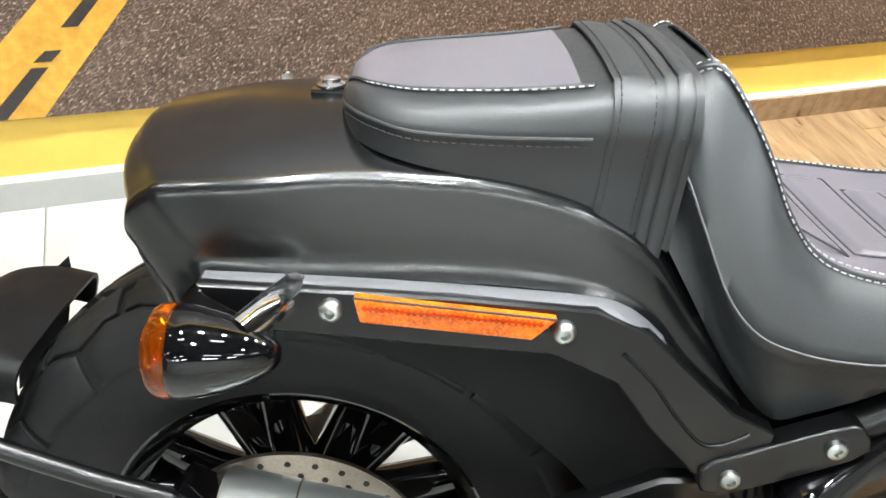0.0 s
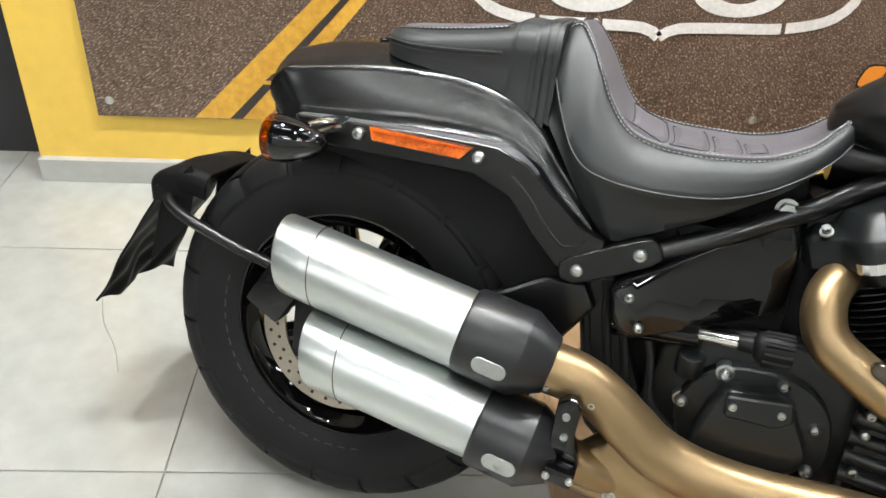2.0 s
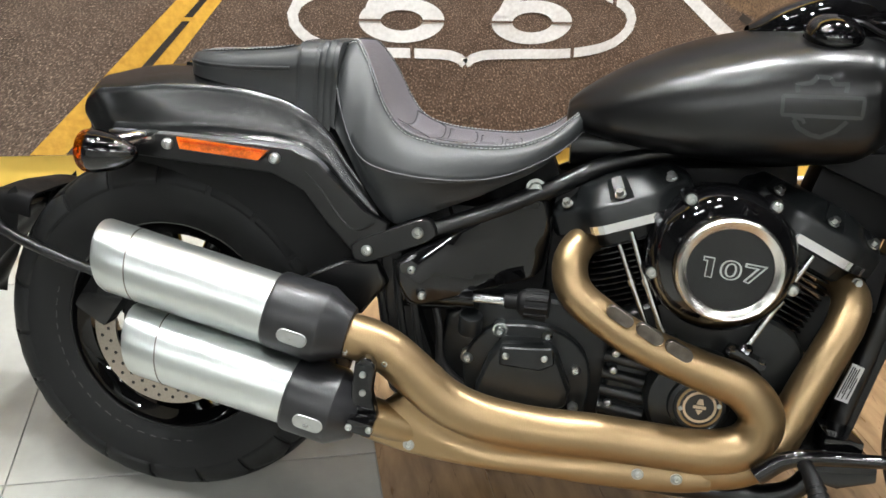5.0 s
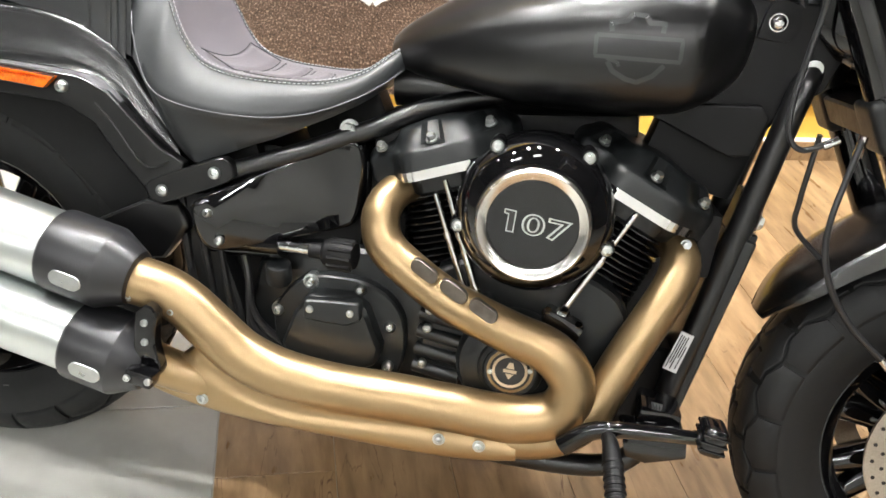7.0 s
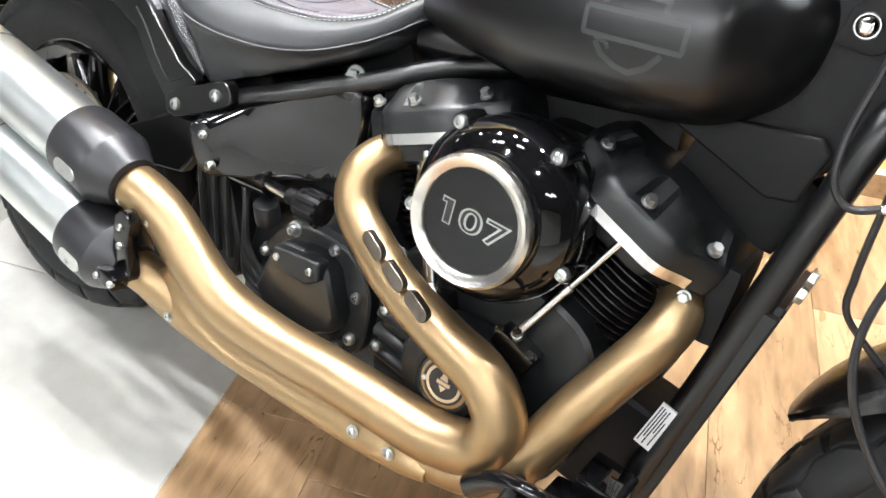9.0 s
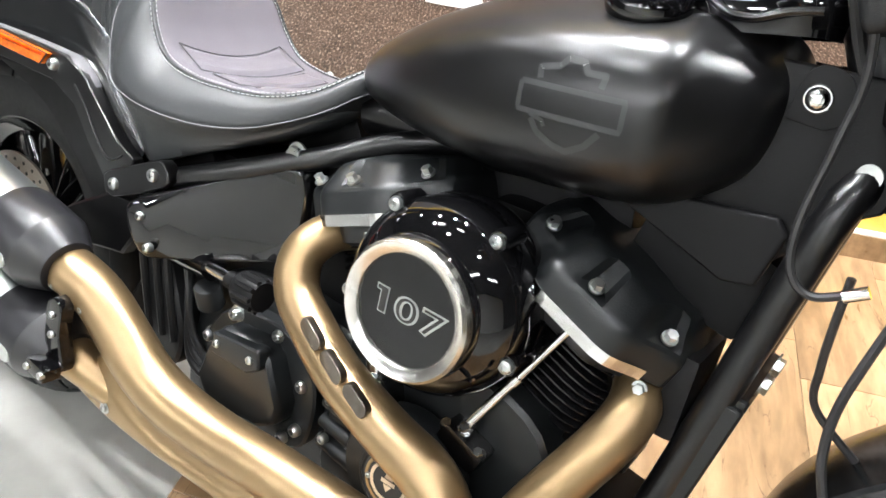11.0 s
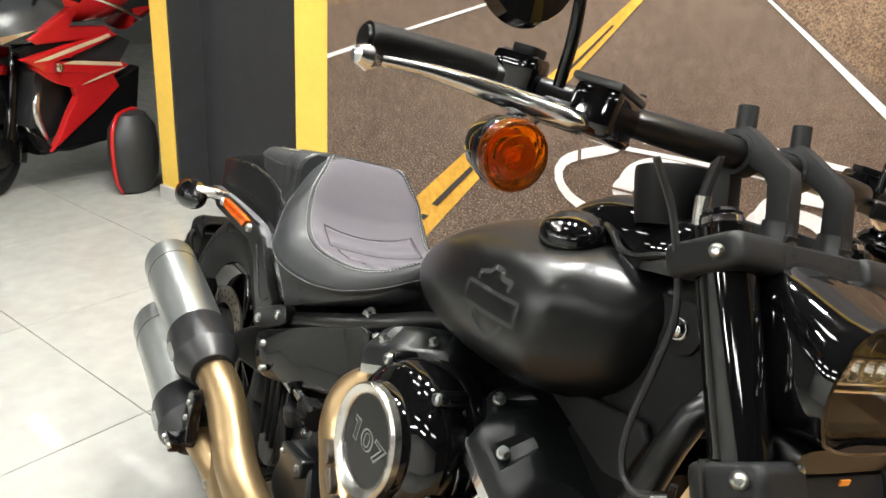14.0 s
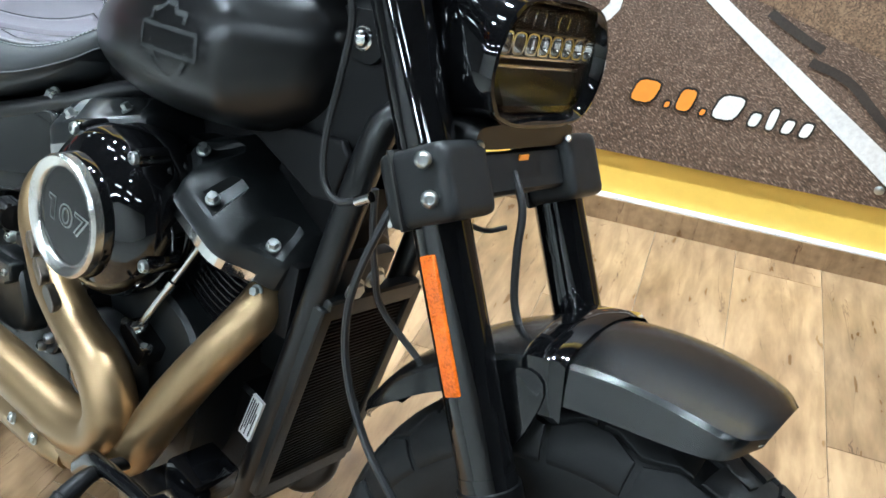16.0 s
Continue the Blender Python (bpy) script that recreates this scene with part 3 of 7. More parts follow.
spot_row("bright round ceiling spot lighting the mural", 4300.0, [(-0.45, 0.30), (0.30, 0.30), (0.78, 0.30), (1.60, 0.30), (2.45, 0.30), (3.3, 0.30)])
spot_row("round ceiling spot beside the wall end", 1300.0, [(-1.65, 0.45)])
# added spots at guessed places, to brighten the floor and the near side
spot_row("unseen ceiling spot added to brighten the open floor", 1900.0, [(-0.80, -0.40), (-0.15, -1.0), (1.3, -1.7)])
# added fill for the motorcycle's upper surfaces and the floor
lamp_row("unseen fill light bar added over the motorcycle", 60.0, [(-0.45, -0.45), (0.45, -0.55)], 0.30, 0.12)
# invented row that lights the unseen wall for reflections in the flanks
lamp_row("unseen light added to brighten the reflected pale wall", 175.0, [(x, -3.9) for x in (-4.6, -3.5, -2.4, -1.3, -0.2, 0.9)], 0.55, 0.12)
lamp_row("slim white ceiling light with lit led diffuser", 60.0, [(x, -2.9) for x in (-2.4, -1.2, 0.0, 1.2, 2.4)] + [(2.8, -2.7)], 0.55, 0.12)
lamp_row("slim white ceiling light over the side aisle", 30.0, [(-4.8, -3.4), (-4.8, -1.7), (-3.2, -1.7)], 0.55, 0.12)
# added lamps, placed where the polished tiles mirror them as glare
lamp_row("unseen far light added for glare on the tiles", 36.0, [(-5.0, 1.6), (-3.9, 1.9)], 0.55, 0.12)


# ---------- the red motorcycle farther off ----------
SCREENGREY = material("dark_tinted_screen", (0.035, 0.037, 0.04), 0.22, vary=0.1)
FAIRSTRIPE = material("pale_gold_stripe", (0.55, 0.42, 0.28), 0.3, vary=0.06)


def red_bike(m):
    b = thing("red_motorcycle", "glossy red faired sports motorcycle standing on the tiles", "motorcycle", m=m)
    turn = Matrix.Rotation(radians(30), 4, "Z")
    w = part("front_wheel", moved(turned([(0.19, -0.05), (0.215, -0.055), (0.215, 0.055), (0.19, 0.05), (0.19, -0.05)], (0, 0, 0.3), (0, 1, 0), 40), turn), BLACKPAINT, b)
    part("tyre", moved(turned([(0.21, -0.05), (0.25, -0.062), (0.285, -0.05), (0.3, -0.02), (0.3, 0.02), (0.285, 0.05), (0.25, 0.062), (0.21, 0.05)], (0, 0, 0.3), (0, 1, 0), 48), turn), RUBBER, w)
    for k in range(26):
        a = 2 * math.pi * k / 26
        part("tread_groove", moved(tube([(0.3005 * math.cos(a + d), y, 0.3 + 0.3005 * math.sin(a + d)) for y, d in ((0.006, 0.0), (0.02, 0.06), (0.036, 0.10))], 0.0022, 5), turn), BLACKPRINT, w)
    for k in range(6):
        a = k * math.pi / 3
        part("spoke", moved(tube([(0.03 * math.cos(a), 0, 0.3 + 0.03 * math.sin(a)), (0.2 * math.cos(a), 0, 0.3 + 0.2 * math.sin(a))], 0.014, 8), turn), GLOSS, w)
    rings = [[(r * math.cos(a), y, 0.3 + r * math.sin(a)) for y, r in spline([(-0.088, 0.285), (-0.088, 0.318), (-0.066, 0.335), (0, 0.343), (0.066, 0.335), (0.088, 0.318), (0.088, 0.285)], 25)] for a in np.radians(np.linspace(38, 168, 24))]
    part("front_fender", moved(thicken(loft(rings, closed=False), 0.004), turn), REDPAINT, b, "glossy red front fender")
    for s in (-1, 1):
        part("fork_leg", moved(tube([(0.02, s * 0.11, 0.29), (-0.15, s * 0.11, 0.72)], 0.027, 14), turn), GLOSS, b)
        part("caliper", moved(box((-0.10, s * 0.10, 0.20), (0.07, 0.05, 0.11), 0.014, (0, -20, 0)), turn), GLOSS, b, "black brake caliper")
        part("fender_tail", moved(slab([(-0.19, 0.50), (-0.29, 0.50), (-0.33, 0.38), (-0.315, 0.19), (-0.285, 0.19), (-0.275, 0.36)], s * 0.078, s * 0.092, 0.005), turn), REDPAINT, b)
        part("brake_disc", moved(turned([(0.06, 0), (0.15, 0), (0.15, 0.005), (0.06, 0.005)], (0, s * 0.07, 0.3), (0, s, 0), 32), turn), DARKSTEEL, b)
        upper = [(-0.115, 0.756), (-0.189, 0.804), (-0.28, 0.852), (-0.353, 0.889), (-0.376, 0.872), (-0.330, 0.800), (-0.551, 0.786), (-0.585, 0.745), (-0.363, 0.737), (-0.143, 0.734)]
        part("upper_fairing", slab(upper, s * 0.165, s * 0.220, 0.014, 4), REDPAINT, b, "red upper fairing panel")
        mid = [(-0.055, 0.676), (-0.30, 0.722), (-0.539, 0.764), (-0.60, 0.745), (-0.312, 0.664), (-0.235, 0.654), (-0.33, 0.640), (-0.61, 0.612), (-0.66, 0.59), (-0.56, 0.552), (-0.333, 0.590), (-0.177, 0.600)]
        part("middle_fairing", slab(mid, s * 0.19, s * 0.232, 0.010, 3), REDPAINT, b, "red middle fairing panel")
        lower = [(-0.10, 0.640), (-0.333, 0.600), (-0.56, 0.556), (-0.595, 0.491), (-0.456, 0.396), (-0.30, 0.305), (-0.168, 0.226), (-0.227, 0.297), (-0.285, 0.40), (-0.335, 0.471), (-0.322, 0.516), (-0.232, 0.548), (-0.177, 0.580)]
        part("side_fairing", slab(lower, s * 0.185, s * 0.226, 0.009, 3), REDPAINT, b, "red side fairing panel")
        for st in ([(-0.112, 0.663), (-0.186, 0.664), (-0.55, 0.742), (-0.536, 0.757), (-0.30, 0.706)], [(-0.26, 0.640), (-0.61, 0.592), (-0.60, 0.610), (-0.33, 0.648)], [(-0.355, 0.527), (-0.47, 0.548), (-0.631, 0.583), (-0.487, 0.563)]):
            part("fairing_stripe", slab(st, s * 0.232, s * 0.2355, 0), FAIRSTRIPE, b, "pale gold stripe")
        part("belly_fairing", slab([(-0.105, 0.330), (-0.150, 0.228), (-0.30, 0.205), (-0.568, 0.222), (-0.72, 0.32), (-0.75, 0.57), (-0.58, 0.52), (-0.44, 0.40), (-0.19, 0.25)], s * 0.13, s * 0.205, 0.014, 3), PLASTIC, b, "black belly fairing")
        # black slabs stand in for shade in the intake and between the panels
        part("intake_shadow", slab([(-0.046, 0.712), (-0.164, 0.738), (-0.379, 0.745), (-0.40, 0.70), (-0.20, 0.672), (-0.08, 0.680)], s * 0.16, s * 0.205, 0.008), PLASTIC, b, "shaded intake under the lamp, as a black slab")
        part("gap_shade", slab([(-0.31, 0.672), (-0.60, 0.75), (-0.70, 0.70), (-0.62, 0.60), (-0.35, 0.645)], s * 0.16, s * 0.20, 0.006), BLACKPAINT, b)
        part("headlight", loft([[(0.055, s * 0.02, 0.745), (0.045, s * 0.06, 0.758), (0.045, s * 0.06, 0.733)], [(-0.02, s * 0.15, 0.735), (-0.02, s * 0.15, 0.768), (-0.02, s * 0.13, 0.735)], [(-0.15, s * 0.205, 0.742), (-0.17, s * 0.205, 0.798), (-0.15, s * 0.18, 0.742)]]), CHROME, b, "clear slanted headlight", smooth=False)
        part("indicator", turned([(0, 0), (0.022, 0.0), (0.026, 0.008), (0.018, 0.03), (0, 0.036)], (-0.235, s * 0.225, 0.628), (0.2, s, 0), 20), CHROME, b, "clear indicator")
        part("mirror_arm", tube([(-0.20, s * 0.15, 0.90), (-0.14, s * 0.28, 0.98)], 0.009, 8), GLOSS, b)
        part("lever", tube([(-0.30, s * 0.22, 0.96), (-0.44, s * 0.33, 0.925), (-0.62, s * 0.37, 0.84)], 0.007, 8, 12), ALU, b, "silver lever")
    for k in range(3):
        part("exhaust_header", tube([(-0.20, 0.12 - 0.09 * k, 0.54), (-0.16, 0.15 - 0.09 * k, 0.40), (-0.20, 0.15 - 0.09 * k, 0.27), (-0.30, 0.10 - 0.07 * k, 0.22)], 0.021, 10, 18), ALU, b)
    screen = [[(x, y * k, z) for y, z in spline([(-0.19, zz - 0.02), (-0.15, zz + 0.06), (-0.07, zz + 0.10), (0, zz + 0.11), (0.07, zz + 0.10), (0.15, zz + 0.06), (0.19, zz - 0.02)], 25)] for x, k, zz in ((0.06, 0.35, 0.745), (-0.02, 0.75, 0.765), (-0.16, 0.98, 0.81), (-0.34, 1.0, 0.88))]
    part("windscreen", thicken(loft(screen, closed=False), 0.004), SCREENGREY, b, "dark grey tinted nose screen")
    part("engine", box((-0.42, 0, 0.42), (0.5, 0.30, 0.4), 0.05), CASE, b)
    part("radiator", box((-0.17, 0, 0.46), (0.05, 0.30, 0.26), 0.012, (0, -12, 0)), BLACKPAINT, b)
    part("belly_pan", box((-0.45, 0, 0.23), (0.56, 0.26, 0.1), 0.04), PLASTIC, b)
    part("tank", loft([[(x, 0.17 * k * math.cos(a), 0.90 + 0.12 * k * math.sin(a)) for a in np.linspace(0, 2 * math.pi, 20, endpoint=False)] for x, k in ((-0.30, 0.6), (-0.42, 1.0), (-0.60, 1.08), (-0.80, 0.6))]), REDPAINT, b)
    part("tail", loft([[(x, 0.1 * k * math.cos(a), z + 0.06 * k * math.sin(a)) for a in np.linspace(0, 2 * math.pi, 12, endpoint=False)] for x, z, k in ((-0.80, 0.80, 1.3), (-1.05, 0.88, 1.0), (-1.35, 0.98, 0.4))]), REDPAINT, b)
    part("seat", box((-0.90, 0, 0.86), (0.4, 0.22, 0.08), 0.035), LEATHER, b)
    part("rear_wheel", turned([(0.19, -0.08), (0.25, -0.09), (0.29, -0.06), (0.305, 0), (0.29, 0.06), (0.25, 0.09), (0.19, 0.08)], (-1.4, 0, 0.305), (0, 1, 0), 40), RUBBER, b)
    part("handlebar", tube([(-0.30, -0.33, 0.94), (-0.24, 0, 0.98), (-0.30, 0.33, 0.94)], 0.014, 10, 16), GLOSS, b)
    return b
red_bike(pose(-2.485, 0.511, 0, -3, 0, -78))
cover = thing("storage_bag", "black rounded bag with red trim standing behind the wall end", "bag", m=pose(-2.14, 1.06, 0, 0, 0, 30))
prof = [(0.02, 0.0), (0.07, 0.01), (0.10, 0.08), (0.11, 0.2), (0.10, 0.32), (0.06, 0.39), (0, 0.40)]
part("bag_body", moved(turned(prof, (0, 0, 0), (0, 0, 1), 28), Matrix.Diagonal((1.0, 1.4, 1, 1))), LEATHER, cover)
part("trim", tube([(-0.02, 1.41 * r * math.copysign(1, k), z) for k in (-1,) for r, z in prof[1:]] + [(-0.02, 1.41 * r, z) for r, z in prof[::-1][1:-1]], 0.010, 8, 40), REDPAINT, cover, "red edge trim")


# ---------- the motorcycle: x ahead, y to its left, z up, from the rear tyre's contact ----------
bike = thing("motorcycle", "satin black cruiser motorcycle with bronze exhaust leaning on its side stand", "motorcycle", m=pose(0, 0, 0, LEAN, 0, HEADING))
RIGHT = (0, -1, 0)
ACFACE = material("smooth_black_cover_face", (0.005, 0.005, 0.0056), 0.16, vary=0.08, rough_vary=0.1)
RIBTHREAD = material("dark_grey_thread", (0.03, 0.03, 0.033), 0.7, fine=900)


def tyre_profile(R, width, n=41):
    half = [(0, R), (0.045, R - 0.005), (0.072, R - 0.018), (0.086, R - 0.04), (0.09, R - 0.064), (0.084, R - 0.094), (0.07, R - 0.123)]
    k = width / 0.18
    pts = [(-y * k, r) for y, r in half[::-1]] + [(y * k, r) for y, r in half[1:]]
    return spline(pts, n)


def tyre(R, width, center):
    prof = tyre_profile(R, width)
    an = np.linspace(0, 2 * math.pi, 97)
    rings = [[(center[0] + r * math.cos(a), center[1] + y, center[2] + r * math.sin(a)) for y, r in prof] for a in an]
    return loft(rings, closed=False)


def tread(R, width, center, count, height=0.0055):
    """Chunky angular lugs in five rows, drawn as polygons over the profile and the turn."""
    prof = tyre_profile(R, width, 241)
    outer = [(-0.60, 0.05), (-0.60, 0.95), (-0.40, 0.96), (-0.32, 0.66), (-0.32, 0.34), (-0.40, 0.04)]
    inner = [(-0.29, 0.54), (-0.29, 0.69), (-0.37, 0.98), (-0.37, 1.02), (-0.29, 1.31), (-0.29, 1.46), (-0.08, 1.42), (-0.13, 1.02), (-0.08, 0.58)]
    middle = [(-0.09, 0.14), (-0.02, 0.10), (0.09, 0.40), (0.09, 0.86), (0.02, 0.92), (-0.09, 0.62)]
    lugs = [outer, inner, middle] + [[(-s, u + 0.5) for s, u in p[::-1]] for p in (outer, inner)]
    bm = bmesh.new()
    step = 2 * math.pi / count

    def at(s, u, k, up):
        y, r = prof[int(round((s + 1) / 2 * 240))]
        a = step * (k + u)
        f = 1 + up / r
        return (center[0] + r * f * math.cos(a), center[1] + y * (1 + up / 0.15), center[2] + r * f * math.sin(a))

    for lug in lugs:
        rim = []
        for (s0, u0), (s1, u1) in zip(lug, lug[1:] + lug[:1]):
            n = max(1, int(math.hypot((s1 - s0) * 4, u1 - u0) / 0.24))
            rim += [(s0 + (s1 - s0) * i / n, u0 + (u1 - u0) * i / n) for i in range(n)]
        ms, mu = np.mean(rim, axis=0)
        for k in range(count):
            low = [bm.verts.new(at(s, u, k, -0.001)) for s, u in rim]
            edge = [bm.verts.new(at(s, u, k, height - 0.0012)) for s, u in rim]
            top = [bm.verts.new(at(s + (ms - s) * 0.05, u + (mu - u) * 0.05, k, height)) for s, u in rim]
            mid = [bm.verts.new(at(s + (ms - s) * 0.55, u + (mu - u) * 0.55, k, height)) for s, u in rim]
            hub = bm.verts.new(at(ms, mu, k, height))
            for i in range(len(rim)):
                j = (i + 1) % len(rim)
                bm.faces.new((low[i], low[j], edge[j], edge[i]))
                bm.faces.new((edge[i], edge[j], top[j], top[i]))
                bm.faces.new((top[i], top[j], mid[j], mid[i]))
                bm.faces.new((mid[i], mid[j], hub))
    bmesh.ops.recalc_face_normals(bm, faces=bm.faces)
    return bm


def wheel(name, c, R, width, count, spokes, disc_r, sides, label):
    rr = R - 0.123
    hw = width * 0.36
    w = part(name, turned([(rr - 0.03, -hw * 0.7), (rr - 0.012, -hw * 0.9), (rr - 0.006, -hw * 1.06), (rr + 0.006, -hw * 1.1), (rr + 0.01, -hw), (rr - 0.004, -hw * 0.85),
                           (rr - 0.02, 0), (rr - 0.004, hw * 0.85), (rr + 0.01, hw), (rr + 0.006, hw * 1.1), (rr - 0.006, hw * 1.06), (rr - 0.012, hw * 0.9), (rr - 0.03, hw * 0.7), (rr - 0.034, 0), (rr - 0.03, -hw * 0.7)],
                          c, (0, 1, 0), 72), GLOSS, bike, label)
    part("tyre", tyre(R - 0.003, width, c), RUBBER, w, "black rubber tyre with block tread")
    part("tread", tread(R - 0.003, width, c, count), RUBBER, w)
    part("hub", turned([(0.02, -0.1), (0.045, -0.1), (0.05, -0.06), (0.036, -0.03), (0.036, 0.03), (0.05, 0.06), (0.045, 0.1), (0.02, 0.1)], c, (0, 1, 0), 32), WRINKLE, w)
    for k in range(spokes):
        a = 2 * math.pi * k / spokes + 0.2
        for d in (-0.16, 0.16):
            p0 = (c[0] + 0.04 * math.cos(a), c[1], c[2] + 0.04 * math.sin(a))
            p1 = (c[0] + (rr - 0.02) * math.cos(a + d), c[1], c[2] + (rr - 0.02) * math.sin(a + d))
            part("spoke", tube([p0, p1], [0.030, 0.021], 12), GLOSS, w)
    for s in sides:
        y = c[1] + s * 0.085
        bm = bmesh.new()
        n = 72
        o = [[bm.verts.new((c[0] + r * math.cos(a), yy, c[2] + r * math.sin(a))) for a in np.linspace(0, 2 * math.pi, n, endpoint=False)] for r, yy in ((disc_r, y - 0.0025), (disc_r, y + 0.0025), (disc_r - 0.04, y + 0.0025), (disc_r - 0.04, y - 0.0025))]
        for i in range(n):
            j = (i + 1) % n
            for q in range(4):
                bm.faces.new((o[q][i], o[q][j], o[(q + 1) % 4][j], o[(q + 1) % 4][i]))
        d = part("brake_disc", bm, DISC, w, "drilled steel brake disc")
        holes = []
        for k in range(30):
            for q, rad in enumerate((disc_r - 0.012, disc_r - 0.026)):
                a = 2 * math.pi * (k + q * 0.5) / 30
                holes.append(turned([(0, 0), (0.0035, 0), (0.0035, 0.0032), (0, 0.0032)], (c[0] + rad * math.cos(a), y, c[2] + rad * math.sin(a)), (0, s, 0), 6))
        part("drilling", join(*holes), BLACKPRINT, w)
        part("disc_carrier", turned([(0.05, 0), (disc_r - 0.035, 0.0), (disc_r - 0.035, 0.004), (0.05, 0.006)], (c[0], y - s * 0.004, c[2]), (0, s, 0), 5), WRINKLE, w)
    return w


def sidewall_marks(w, c, r, y, a0, a1, count):
    """Raised lettering that cannot be read, as plain bars."""
    bms = []
    for k, a in enumerate(np.radians(np.linspace(a0, a1, count))):
        m = Matrix.Translation((c[0] + r * math.cos(a), y, c[2] + r * math.sin(a))) @ Euler((0, -a + math.pi / 2, 0)).to_matrix().to_4x4()
        wd = 0.013 if k % 3 else 0.010
        for dx, dz, sx, sz in ((0, 0.009, wd, 0.0014), (0, -0.009, wd, 0.0014), (wd / 2, 0, 0.0014, 0.018), (-wd / 2, 0, 0.0014, 0.018)):
            bms.append(moved(box((dx, 0, dz), (sx, 0.003, sz)), m))
    part("sidewall_mark", join(*bms), SIDEMARK, w, "worn raised sidewall marks", smooth=False)


REAR = (0.0, 0.0, 0.329)
FRONT = (1.652, 0.0, 0.336)
rear_wheel = wheel("rear_wheel", REAR, 0.329, 0.18, 19, 7, 0.142, (-1,), "gloss black cast rear wheel")
front_wheel = wheel("front_wheel", FRONT, 0.334, 0.15, 20, 7, 0.15, (-1, 1), "gloss black cast front wheel")

sidewall_marks(rear_wheel, REAR, 0.232, -0.0795, 168, 282, 19)

# ---------- rear fender ----------
# stations: top (x, z), shoulder (x, z, half width), lower edge (x, z, half width)
FEND = [(-0.152, 0.700, -0.128, 0.708, 0.112, -0.098, 0.664, 0.154),
        (-0.168, 0.726, -0.139, 0.726, 0.118, -0.092, 0.679, 0.156),
        (-0.170, 0.751, -0.135, 0.745, 0.124, -0.082, 0.694, 0.157),
        (-0.146, 0.777, -0.106, 0.763, 0.131, -0.068, 0.706, 0.158),
        (-0.080, 0.800, -0.035, 0.777, 0.136, -0.010, 0.711, 0.158),
        (0.000, 0.812, 0.030, 0.786, 0.130, 0.050, 0.714, 0.159),
        (0.080, 0.820, 0.091, 0.789, 0.127, 0.110, 0.718, 0.159),
        (0.150, 0.822, 0.156, 0.788, 0.127, 0.180, 0.720, 0.159),
        (0.220, 0.815, 0.224, 0.774, 0.128, 0.240, 0.716, 0.159),
        (0.285, 0.785, 0.280, 0.743, 0.126, 0.285, 0.697, 0.157),
        (0.345, 0.735, 0.325, 0.692, 0.124, 0.326, 0.656, 0.155),
        (0.400, 0.680, 0.372, 0.640, 0.122, 0.388, 0.608, 0.152)]


def fender_ring(s, ridge=0.0):
    xt, zt, xs, zs, ws, xb, zb, wb = s
    xt, zt, xs, zs, ws = xt - ridge * 0.7, zt + ridge * 0.6, xs - ridge * 0.5, zs + ridge * 0.6, ws + ridge * 0.7
    zb = zb - 0.008
    foot, head = wb - 0.017, ws + 0.005
    half = []
    roll = 0.015
    for t in np.linspace(0, 1, 14):          # full side panel that flares out along its lower edge
        y = foot + (head - foot) * t + 0.0015 * math.sin(t * math.pi) + 0.006 * max(0, 1 - t / 0.26) ** 2
        half.append((xb + (xs - xb) * t, y, zb + (zs - roll * 0.8 - zb) * t))
    for a in (14, 28, 42, 56, 70):           # rounded shoulder
        e = radians(a)
        half.append((xs, head - roll * (1 - math.cos(e)), zs - roll * 0.8 + roll * math.sin(e)))
    w1 = head - roll * 0.78
    for t in np.linspace(0.06, 1, 10):       # gently arched crown
        u = 1 - t
        half.append((xs + (xt - xs) * (1 - u ** 1.8), w1 * u, zt - (zt - zs - 0.003) * u ** 2.1))
    return [(x, -y, z) for x, y, z in half] + [(x, y, z) for x, y, z in half[::-1][1:]]


